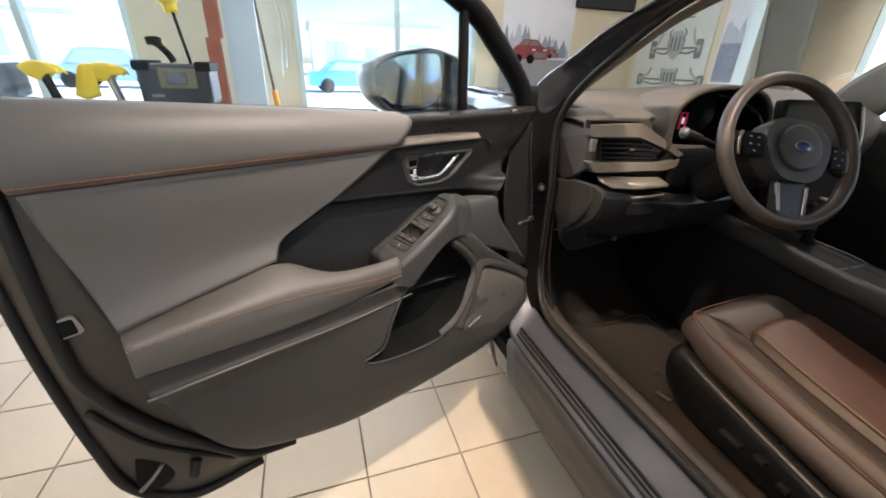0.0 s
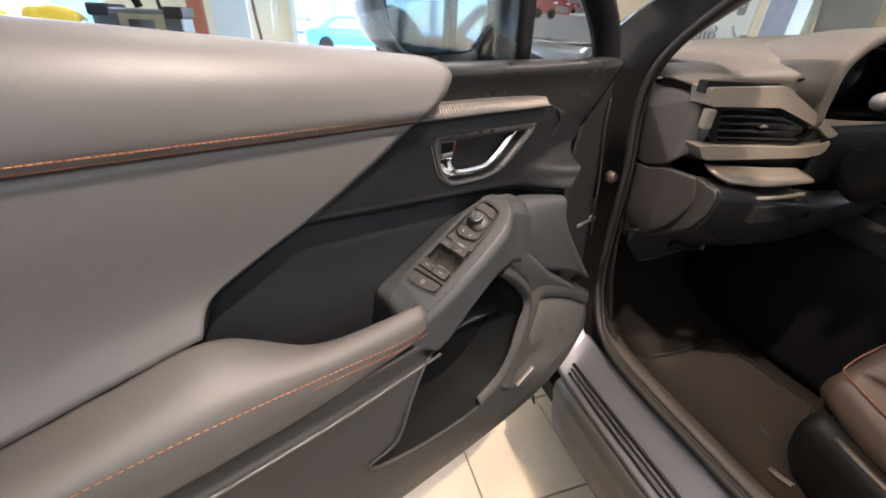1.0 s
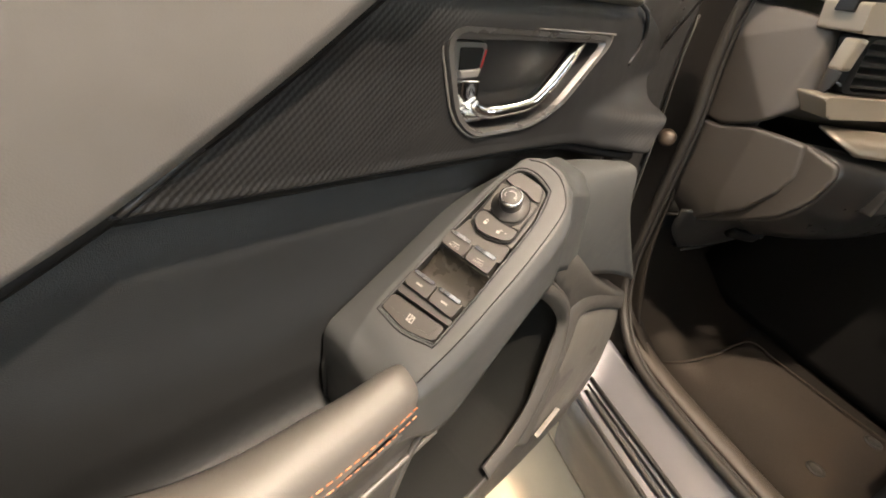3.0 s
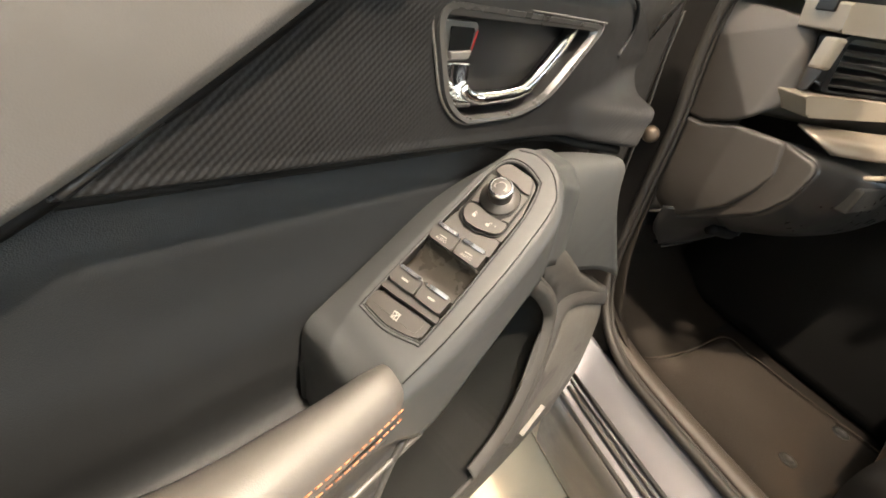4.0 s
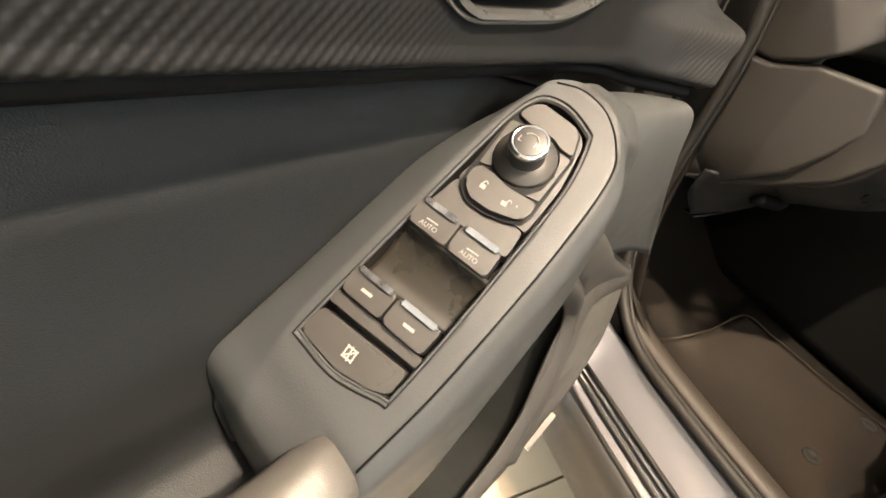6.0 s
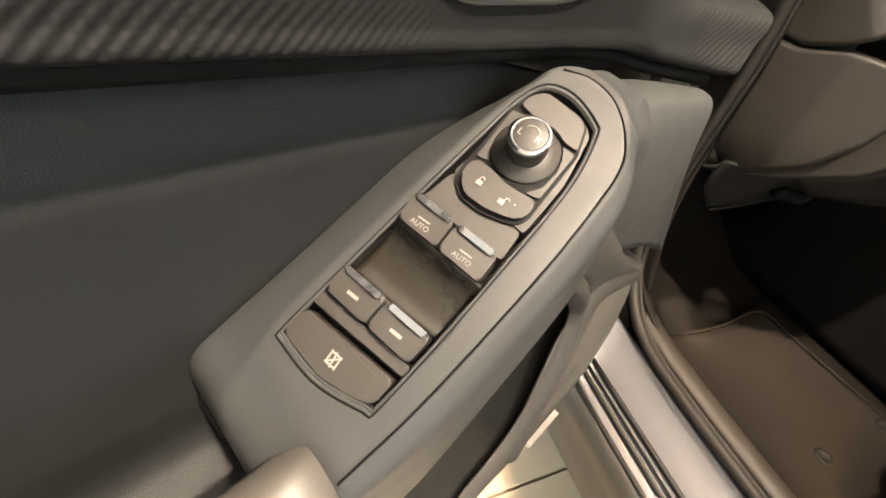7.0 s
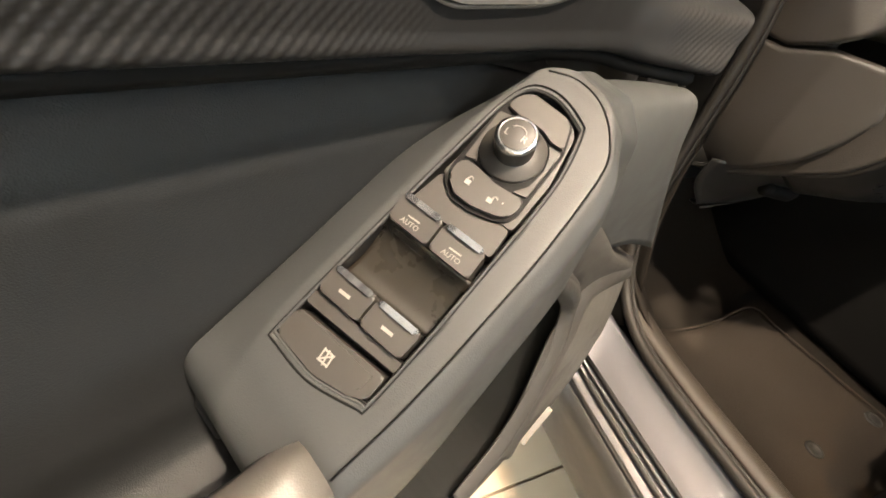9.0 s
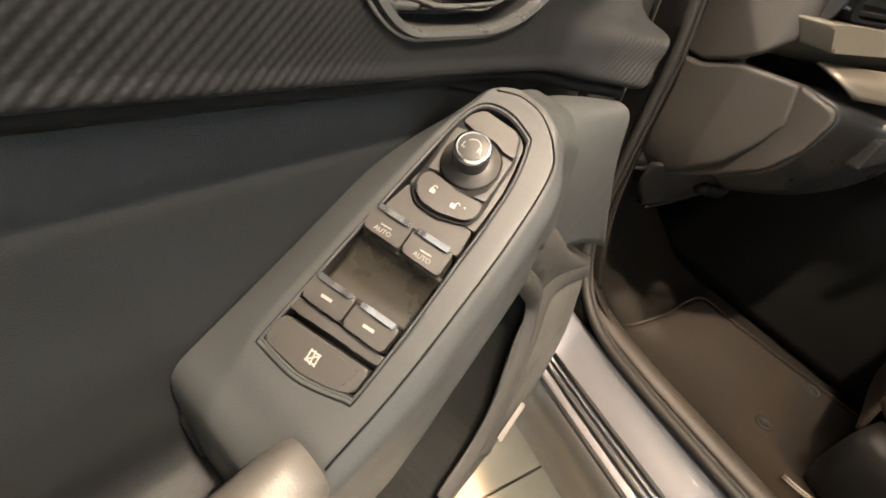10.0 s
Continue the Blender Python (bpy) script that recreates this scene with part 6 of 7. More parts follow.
# roof out of view, added to keep ceiling light off the cabin
skin("roof", [[(0.80, 0.55, 1.525), (0.80, -0.3, 1.58), (0.80, -2.2, 1.56)], [(0.95, 0.58, 1.56), (0.95, -0.3, 1.61), (0.95, -2.2, 1.59)], [(2.05, 0.58, 1.56), (2.05, -0.3, 1.61), (2.05, -2.2, 1.59)], [(2.2, 0.55, 1.525), (2.2, -0.3, 1.58), (2.2, -2.2, 1.56)]], PAINT, body, 16, 16, 0.03, towards=(0, 0, 1), label="dark grey car roof, unseen, added to block light")
slab("centre_pillar", (0.66, -0.62, 0.45), (0.80, -0.36, 1.56), PAINT, body, bevel=0.02)
slab("rear_side", (0.60, -2.4, 0.25), (0.72, -0.62, 1.1), PAINT, body, bevel=0.03)
slab("far_side", (2.28, -2.4, 0.25), (2.4, 1.52, 1.05), PAINT, body, bevel=0.03)
slab("tail_panel", (0.70, -2.5, 0.3), (2.3, -2.4, 1.1), PAINT, body, bevel=0.03)
# cabin floor
skin("carpet", [[(0.752, -1.0, 0.49), (0.745, 0.3, 0.480), (0.745, 0.85, 0.480), (0.765, 1.08, 0.52), (0.80, 1.20, 0.60)],
                [(0.785, -1.0, 0.46), (0.785, 0.3, 0.455), (0.785, 0.85, 0.455), (0.82, 1.08, 0.48), (0.83, 1.22, 0.58)],
                [(0.825, -1.0, 0.38), (0.825, 0.3, 0.375), (0.825, 0.85, 0.375), (0.87, 1.10, 0.40), (0.88, 1.30, 0.55)],
                [(0.95, -1.0, 0.36), (0.95, 0.3, 0.36), (0.95, 0.85, 0.36), (1.0, 1.12, 0.375), (1.0, 1.40, 0.55)],
                [(2.2, -1.0, 0.36), (2.2, 0.3, 0.36), (2.2, 0.85, 0.36), (2.2, 1.12, 0.375), (2.2, 1.40, 0.55)]], CARPET, body, 40, 30, 0.006, towards=(-0.3, 0, 1), label="dark cabin carpet, deepened for the footwell's shade")
slab("firewall", (0.70, 1.42, 0.30), (2.279, 1.46, 1.1), BLACK, body)
slab("floor_pan", (0.62, -2.4, 0.28), (2.38, 1.42, 0.335), BLACK, body)
skin("kick_panel", [[(0.790, 1.085, 0.50), (0.805, 1.16, 0.52), (0.83, 1.28, 0.56)], [(0.800, 1.150, 0.66), (0.81, 1.20, 0.68), (0.83, 1.32, 0.70)], [(0.805, 1.170, 0.80), (0.812, 1.21, 0.80), (0.83, 1.34, 0.80)]], CARPET, body, 12, 12, 0.005, towards=(0.8, -0.6, 0))

# floor mat
mat_o = thing("floor_mat", None, "dark brown-black carpet mat with metal eyelets", "floor mat")
skin("mat_sheet", [[(0.815, 0.25, 0.378), (0.815, 0.62, 0.384), (0.820, 0.85, 0.386), (0.835, 0.98, 0.392), (0.850, 1.06, 0.402)],
                   [(0.86, 0.25, 0.374), (0.86, 0.62, 0.378), (0.87, 0.85, 0.380), (0.90, 0.98, 0.384), (0.925, 1.045, 0.388)],
                   [(1.02, 0.25, 0.374), (1.02, 0.62, 0.380), (1.03, 0.85, 0.380), (1.04, 0.98, 0.382), (1.05, 1.040, 0.384)],
                   [(1.24, 0.25, 0.374), (1.25, 0.62, 0.382), (1.225, 0.85, 0.380), (1.21, 0.98, 0.382), (1.20, 1.05, 0.384)]], MAT_CLOTH, mat_o, 40, 30, 0.006, towards=(0, 0, 1))
tube("mat_binding", [(0.852, 1.06, 0.404), (0.925, 1.046, 0.390), (1.05, 1.041, 0.386), (1.195, 1.05, 0.386), (1.211, 0.98, 0.385), (1.226, 0.85, 0.383), (1.25, 0.62, 0.384), (1.24, 0.25, 0.378)], 0.0028, MAT_CLOTH, mat_o, 80, 6, label="stitched dark mat edge")
for p in ((1.012, 0.764, 0.3815), (1.208, 0.763, 0.3815)):
    lathe("mat_eyelet", [(0.016, 0.0), (0.016, 0.003), (0.012, 0.005), (0.009, 0.004), (0.008, 0.001)], lambda a, b, h, p=p: Vector(p) + Vector((a, b, h * 0.6)), HARD, mat_o, 20)

# dashboard
dash = thing("dashboard", None, "dark grained dashboard with padded beige trim", "dashboard")
OPEN = [(1.030, 1.070), (1.026, 1.132), (1.036, 1.178), (1.092, 1.216), (1.190, 1.233), (1.305, 1.228), (1.370, 1.203), (1.408, 1.150), (1.398, 1.070)]
DX = [0.845, 0.865, 0.93, 1.05, 1.20, 1.50, 2.0, 2.22]
top_back = [(1.58, 1.135), (1.60, 1.15), (1.62, 1.165), (1.64, 1.178), (1.66, 1.188), (1.68, 1.205), (1.66, 1.20), (1.60, 1.16)]
top_edge = [(1.17, 1.155), (1.15, 1.165), (1.12, 1.174), (1.09, 1.183), (1.10, 1.198), (1.08, 1.205), (1.10, 1.19), (1.15, 1.16)]
brow = [(1.10, 1.145), (1.072, 1.150), (1.03, 1.152), (1.005, 1.158), (1.02, 1.175), (1.02, 1.175), (1.05, 1.165), (1.10, 1.145)]
face1 = [(1.095, 1.125), (1.068, 1.125), (1.035, 1.125), (0.995, 1.125), (0.98, 1.125), (0.98, 1.125), (1.02, 1.12), (1.08, 1.12)]
face2 = [(1.095, 1.03), (1.070, 1.025), (1.035, 1.020), (0.99, 1.015), (0.975, 1.01), (0.97, 1.01), (1.01, 1.01), (1.08, 1.02)]
face3 = [(1.11, 0.985), (1.09, 0.978), (1.06, 0.972), (1.03, 0.965), (1.01, 0.96), (1.0, 0.96), (1.05, 0.96), (1.1, 0.97)]
face4 = [(1.15, 0.975), (1.14, 0.965), (1.12, 0.96), (1.10, 0.955), (1.08, 0.95), (1.08, 0.95), (1.1, 0.95), (1.15, 0.96)]
skin("dash_body", [[(x, y, z) for x, (y, z) in zip(DX, r)] for r in (top_back, top_edge, brow, face1, face2, face3, face4)], DASH_TOP, dash, 90, 60, 0.006, hole=lambda c: c.y < 1.13 and (inside(c.x, c.z, OPEN) or inside(c.x, c.z, [(0.978, 1.140), (1.002, 1.172), (1.035, 1.185), (1.040, 1.070)])), towards=(0, -0.6, 0.6))
# lower bolster by the driver's knee
def side_panel(name, outline, depth_at, material, roll, label=""):
    """A moulded panel of the dashboard's end: outline in (y, z), depth_at gives x, edges rolled inwards."""
    poly = rounded(outline, 0.006, 4)
    ys, zs = [p[0] for p in poly], [p[1] for p in poly]
    n = 70
    bm = bmesh.new()
    grid = [[bm.verts.new((0, min(ys) + (max(ys) - min(ys)) * i / n, min(zs) + (max(zs) - min(zs)) * k / n)) for k in range(n + 1)] for i in range(n + 1)]
    for i in range(n):
        for k in range(n):
            q = (grid[i][k], grid[i + 1][k], grid[i + 1][k + 1], grid[i][k + 1])
            c = sum((v.co for v in q), Vector()) / 4
            if inside(c.y, c.z, poly):
                bm.faces.new(q)
    for v in [v for v in bm.verts if not v.link_faces]:
        bm.verts.remove(v)
    for v in bm.verts:
        p, best, at = Vector((v.co.y, v.co.z)), 9.0, None
        for (ay, az), (by, bz) in zip(poly, poly[1:] + poly[:1]):
            a, e = Vector((ay, az)), Vector((by - ay, bz - az))
            c = a + e * max(0.0, min(1.0, (p - a).dot(e) / max(e.length_squared, 1e-12)))
            if (p - c).length < best:
                best, at = (p - c).length, c
        if v.is_boundary:
            v.co.y, v.co.z, best = at.x, at.y, 0.0
        s = max(0.0, roll - best)
        v.co.x = depth_at(v.co.y, v.co.z) + roll - math.sqrt(max(0.0, roll * roll - s * s))
    ob = part(name, bm, material, dash, label)
    for f in ob.data.polygons:
        if f.normal.x > 0:
            ob.data.flip_normals()
        break
    return thicken(ob, 0.004)


def soft(a, r):
    return math.sqrt(a * a + r * r) - r


def cap_x(y, z):
    side = (y - 1.176) * 0.721 - (z - 1.069) * 0.693
    top = max(0.0, (z - 1.069) * 0.9 + (y - 1.176) * 0.3)
    return 0.792 + soft(side, 0.004) * (0.30 if side < 0 else 0.16) + top * 0.25 + 30 * max(0.0, 1.078 - y) ** 2


def bolster_x(y, z):
    fold = y - 1.090
    return 0.800 + (soft(fold, 0.004) * 0.26 if fold < 0 else fold * 0.02) + 3.0 * max(0.0, 0.86 - z) ** 2


side_panel("end_cap", [(1.215, 1.03), (1.21, 1.118), (1.13, 1.113), (1.087, 1.106), (1.068, 1.092), (1.061, 1.070), (1.056, 1.030), (1.055, 0.996), (1.075, 0.972), (1.10, 0.957), (1.150, 0.940), (1.20, 0.943)], cap_x, DASH, 0.005, "angular dashboard end cap")
side_panel("vent_cheek", [(1.075, 1.095), (1.028, 1.089), (1.042, 1.024), (1.065, 0.990)], lambda y, z: 0.826 - (1.06 - y) * 0.1, DASH, 0.002)
side_panel("knee_bolster", [(1.20, 0.938), (1.150, 0.9375), (1.095, 0.955), (1.022, 0.953), (1.008, 0.905), (1.022, 0.868), (1.048, 0.826), (1.10, 0.782), (1.150, 0.744), (1.20, 0.744)], bolster_x, DASH, 0.006, "faceted knee bolster")
side_panel("bolster_lobe", [(1.12, 0.945), (1.022, 0.952), (0.974, 0.941), (0.967, 0.926), (0.974, 0.882), (0.998, 0.842), (1.06, 0.796), (1.12, 0.758), (1.15, 0.742)], lambda y, z: 0.821 + soft(y - 1.0, 0.006) * 0.12, DASH, 0.005, "lower dashboard panel")
skin("lower_fascia", [[(0.828, 1.03, 0.952), (0.90, 0.985, 0.95), (1.0, 0.965, 0.94), (1.12, 0.96, 0.925), (1.35, 0.98, 0.92)],
                      [(0.828, 0.975, 0.94), (0.90, 0.945, 0.93), (1.0, 0.93, 0.915), (1.12, 0.93, 0.90), (1.35, 0.95, 0.90)],
                      [(0.828, 0.978, 0.88), (0.90, 0.95, 0.865), (1.0, 0.94, 0.86), (1.12, 0.94, 0.855), (1.35, 0.96, 0.855)],
                      [(0.83, 1.0, 0.84), (0.90, 0.98, 0.81), (1.0, 0.97, 0.80), (1.12, 0.97, 0.80), (1.35, 1.0, 0.80)],
                      [(0.83, 1.06, 0.80), (0.90, 1.05, 0.765), (1.0, 1.05, 0.76), (1.12, 1.05, 0.76), (1.35, 1.06, 0.76)]], GLOSS, dash, 50, 30, 0.006, towards=(0, -1, 0), label="dark lower fascia")
skin("under_cover", [[(0.82, 1.13, 0.775), (1.0, 1.09, 0.765), (1.35, 1.10, 0.765)], [(0.82, 1.15, 0.755), (1.0, 1.11, 0.745), (1.35, 1.12, 0.745)], [(0.82, 1.40, 0.77), (1.0, 1.40, 0.76), (1.35, 1.40, 0.76)]], HARD, dash, 16, 10, 0.006, towards=(0, -1, -1))
skin("knee_cover", [[(0.805, 1.140, 0.775), (0.93, 1.05, 0.782), (1.03, 1.03, 0.79), (1.20, 1.02, 0.80), (1.35, 1.04, 0.80)], [(0.825, 1.150, 0.715), (0.93, 1.10, 0.730), (1.03, 1.085, 0.745), (1.20, 1.07, 0.765), (1.35, 1.08, 0.77)], [(0.868, 1.150, 0.668), (0.94, 1.130, 0.682), (1.03, 1.112, 0.711), (1.20, 1.09, 0.745), (1.35, 1.10, 0.76)], [(0.876, 1.170, 0.662), (0.94, 1.150, 0.676), (1.03, 1.132, 0.705), (1.20, 1.11, 0.740), (1.35, 1.12, 0.755)]], GLOSS, dash, 40, 20, 0.004, towards=(0, -1, 0), label="dark panel under the knee bolster")
tube("cover_lip", [(0.873, 1.143, 0.667), (0.94, 1.128, 0.684), (1.03, 1.110, 0.713), (1.20, 1.088, 0.747), (1.35, 1.098, 0.762)], 0.0025, GLOSS, dash, 30, 8)
slab("cover_clip", (1.022, 1.095, 0.708), (1.033, 1.112, 0.728), SATIN, dash, bevel=0.002)
tube("release_lever", [(0.90, 1.09, 0.745), (0.95, 1.08, 0.735), (0.99, 1.09, 0.73)], 0.012, BLACK, dash, 10, 8)
skin("metal_trim", [[(0.835, 1.03, 0.980), (0.92, 0.985, 0.982), (1.005, 0.960, 0.984)], [(0.826, 0.990, 0.968), (0.92, 0.945, 0.969), (1.012, 0.922, 0.970)], [(0.850, 0.974, 0.952), (0.92, 0.938, 0.955), (1.010, 0.920, 0.964)]], METAL_DARK, dash, 16, 10, 0.004, towards=(0, -1, 0.3), label="satin metal trim blade")
tube("trim_edge", [(0.862, 0.968, 0.922), (0.93, 0.938, 0.930), (1.005, 0.925, 0.938)], 0.0045, DASH_LIGHT, dash, 14, 8)
slab("switch_blank", (0.90, 0.93, 0.875), (0.99, 0.955, 0.915), GLOSS, dash, bevel=0.004)
# air vent, turned towards the driver
VM = Matrix.Translation((0.921, 1.027, 1.046)) @ Matrix.Rotation(radians(-14), 4, "Z")
vent = thing("air_vent", VM, "black dashboard air vent with four slats", "air vent")
vent_poly = [(-0.106, 0.049), (0.018, 0.051), (0.124, 0.011), (0.100, -0.020), (-0.092, -0.022)]
bm = bmesh.new()
l0 = [bm.verts.new((a, -0.022, b)) for a, b in rounded(vent_poly, 0.012)]
l1 = [bm.verts.new((a, -0.022, b)) for a, b in lerp_in(rounded(vent_poly, 0.012), 0.90)]
l2 = [bm.verts.new((a, 0.04, b)) for a, b in lerp_in(rounded(vent_poly, 0.012), 0.84)]
lb = [bm.verts.new((a, 0.05, b)) for a, b in rounded(vent_poly, 0.012)]
for p, q in ((lb, l0), (l0, l1), (l1, l2)):
    for k in range(len(p)):
        bm.faces.new((p[k], p[(k + 1) % len(p)], q[(k + 1) % len(q)], q[k]))
bm.faces.new(l2)
part("surround", bm, BLACK, vent, smooth=False)
for k in range(4):
    z = -0.009 + k * 0.0145
    right = 0.096 - max(0.0, z - 0.010) * 2.3
    box("slat", (0.096 + right, 0.03, 0.0035), Matrix.Translation(((right - 0.096) / 2, -0.006, z)) @ Matrix.Rotation(radians(12), 4, "X"), GLOSS, vent, 0.0012)
slab("vent_tab", (0.0, -0.026, 0.011), (0.014, -0.012, 0.017), BEZEL, vent, bevel=0.002)
slab("vent_wheel", (-0.124, -0.032, 0.006), (-0.108, -0.01, 0.044), DASH_LIGHT, vent, bevel=0.004)
face_of = lambda a, b, h: Vector((a, -0.022 - h + 0.10 * (b - 0.05), b))
prism("padded_bar", rounded([(-0.130, 0.082), (0.022, 0.090), (0.085, 0.054), (0.168, 0.005), (0.150, -0.004), (0.124, 0.0135), (0.022, 0.0515), (-0.124, 0.049)], 0.004), -0.06, 0.006, face_of, DASH_LIGHT, vent, bevel=0.004, label="beige padded bar")
prism("lower_bar", rounded([(-0.124, -0.0265), (-0.090, -0.0245), (0.100, -0.0225), (0.158, -0.008), (0.150, -0.034), (0.115, -0.043), (-0.106, -0.0535)], 0.005), -0.06, 0.007, face_of, DASH_LIGHT, vent, bevel=0.004, label="beige trim bar")
slab("joint_strip", (-0.132, -0.008, 0.070), (0.020, 0.02, 0.0935), BLACK, vent, bevel=0.002, label="black joint strip")
skin("dash_side", [[(0.821, 1.195, 1.14), (0.835, 1.15, 1.14), (0.835, 1.11, 1.14)], [(0.821, 1.190, 1.0), (0.835, 1.145, 1.0), (0.835, 1.11, 1.0)], [(0.821, 1.186, 0.86), (0.835, 1.15, 0.86), (0.838, 1.12, 0.86)], [(0.821, 1.180, 0.74), (0.835, 1.16, 0.74), (0.841, 1.15, 0.74)]], HARD, dash, 10, 12, 0.004, towards=(-0.6, -0.8, 0))
skin("dash_corner", [[(0.798, 1.58, 1.12), (0.800, 1.22, 1.135), (0.806, 1.12, 1.130), (0.818, 1.082, 1.114), (0.828, 1.085, 1.04)],
                     [(0.83, 1.59, 1.125), (0.835, 1.21, 1.155), (0.84, 1.105, 1.150), (0.848, 1.070, 1.122), (0.85, 1.080, 1.035)],
                     [(0.87, 1.60, 1.13), (0.875, 1.20, 1.168), (0.875, 1.085, 1.160), (0.88, 1.055, 1.128), (0.88, 1.070, 1.03)]], DASH_TOP, dash, 24, 12, 0.004, towards=(-0.3, -0.5, 1), label="dashboard top corner")
# instrument hood and cluster
RIM = [(1.016, 1.060), (1.012, 1.135), (1.020, 1.186), (1.084, 1.230), (1.190, 1.247), (1.310, 1.241), (1.384, 1.214), (1.426, 1.150), (1.415, 1.060)]
at_y = lambda pts, y, dz=0.0: [(x, y, z + dz) for x, z in pts]
skin("cluster_hood", [at_y(RIM, 1.24, -0.035), at_y(RIM, 1.10, -0.006), at_y(RIM, 0.985), at_y(RIM, 0.972), at_y(OPEN, 0.968), at_y(OPEN, 0.976, -0.001)], DASH_TOP, dash, 60, 30, 0.003, towards=(0, 0, 1), label="brown instrument hood")
skin("hood_lining", [at_y(OPEN, 0.972), at_y(OPEN, 1.05), at_y(OPEN, 1.122)], BLACK, dash, 50, 10, 0.002, towards=(0, 0, -1), label="black inside of the instrument hood")
skin("hood_side", [[(0.995, 1.075, 1.178), (1.012, 1.02, 1.184), (1.022, 0.974, 1.186)], [(0.968, 1.040, 1.140), (0.995, 1.00, 1.140), (1.014, 0.974, 1.140)], [(1.002, 1.005, 1.100), (1.012, 0.985, 1.100), (1.018, 0.972, 1.100)], [(1.045, 0.975, 1.058), (1.046, 0.972, 1.058), (1.048, 0.970, 1.058)]], DASH, dash, 20, 24, 0.01, towards=(-0.4, -1, 0.2), label="dark angled side of the instrument hood")
skin("column_surround", [[(1.055, 0.963, 1.066), (1.20, 0.958, 1.068), (1.42, 0.960, 1.068)], [(1.045, 0.960, 1.01), (1.20, 0.956, 1.01), (1.42, 0.958, 1.01)], [(1.035, 0.963, 0.945), (1.20, 0.958, 0.94), (1.42, 0.960, 0.94)]], BLACK, dash, 12, 8, 0.006, towards=(0, -1, 0), label="black panel round the steering column")
prism("instrument_panel", [(1.2 + (a - 1.2) * 1.02, 1.15 + (b - 1.15) * 1.02) for a, b in OPEN], 1.122, 1.132, lambda a, b, h: Vector((a, h, b)), BLACK, dash, smooth=False)
for dx in (1.14, 1.29):
    lathe("dial", [(0.058, 0.0), (0.058, 0.004), (0.055, 0.005), (0.053, 0.001)], lambda a, b, h, dx=dx: Vector((dx + a, 1.1215 - h, 1.150 + b)), GLOSS, dash, 36)
led = thing("warning_display", Matrix.Translation((1.212, 1.110, 1.128)) @ Matrix.Diagonal((1.25, 1, 1.2, 1)), "small lit red-framed warning display", "display")
for a, b in (((-0.011, 0, -0.022), (0.011, 0.006, -0.020)), ((-0.011, 0, 0.020), (0.011, 0.006, 0.022)), ((-0.011, 0, -0.0195), (-0.009, 0.006, 0.0195)), ((0.009, 0, -0.0195), (0.011, 0.006, 0.0195))):
    slab("lit_frame", a, b, LED, led)
slab("lit_mark", (-0.004, 0.001, -0.008), (0.004, 0.005, 0.009), glow("lit_white_mark", (0.7, 0.75, 0.8), 0.25), led, bevel=0.002)
slab("backing", (-0.014, 0.0065, -0.025), (0.014, 0.0115, 0.025), BLACK, led, bevel=0.003)

# steering wheel
WM = Matrix.Translation((1.145, 0.72, 1.105)) @ Matrix.Rotation(radians(-9), 4, "Z") @ Matrix.Rotation(radians(-27), 4, "X") @ Matrix.Rotation(radians(9), 4, "Y")
wheel = thing("steering_wheel", WM, "black leather steering wheel with silver spokes", "steering wheel")
bm = bmesh.new()
R, r = 0.184, 0.0165
rings = []
for t in np.linspace(0, 2 * math.pi, 64, endpoint=False):
    rings.append([bm.verts.new(((R + r * math.cos(s)) * math.cos(t), r * 1.15 * math.sin(s), (R + r * math.cos(s)) * math.sin(t))) for s in np.linspace(0, 2 * math.pi, 14, endpoint=False)])
for k in range(64):
    for j in range(14):
        bm.faces.new((rings[k][j], rings[k][(j + 1) % 14], rings[(k + 1) % 64][(j + 1) % 14], rings[(k + 1) % 64][j]))
part("rim", bm, LEATHER, wheel, "black leather rim")
hub = [(-0.086, 0.052), (-0.05, 0.070), (0.05, 0.070), (0.086, 0.052), (0.094, 0.0), (0.070, -0.060), (0.036, -0.084), (-0.036, -0.084), (-0.070, -0.060), (-0.094, 0.0)]
prism("airbag_cover", rounded(hub, 0.025), 0.015, -0.035, lambda a, b, h: Vector((a, h + 0.01, b)), DASH, wheel, bevel=0.012)
lathe("hub_emblem_plate", [(0.058, 0.0), (0.057, 0.004), (0.05, 0.006), (0.02, 0.007), (0.001, 0.007)], lambda a, b, h: Vector((a * 1.05, -0.026 - h, b)), DASH, wheel, 28)
emblem = lathe("hub_emblem", [(0.017, 0.0), (0.017, 0.003), (0.014, 0.004), (0.001, 0.004)], lambda a, b, h: Vector((a * 1.3, -0.033 - h, b * 0.72)), mat("emblem_blue", (0.018, 0.035, 0.14), 0.2, coat=0.6), wheel, 28, label="plain blue oval emblem")
lathe("emblem_ring", [(0.0185, 0.0), (0.0185, 0.0035), (0.017, 0.0045), (0.0165, 0.0)], lambda a, b, h: Vector((a * 1.3, -0.033 - h, b * 0.75)), SATIN, emblem, 28)
prism("lower_cover", rounded([(-0.040, -0.078), (0.040, -0.078), (0.046, -0.165), (0.0, -0.176), (-0.046, -0.165)], 0.008), 0.004, -0.016, lambda a, b, h: Vector((a, h + 0.004, b)), GLOSS, wheel, bevel=0.003, label="dark lower spoke cover")
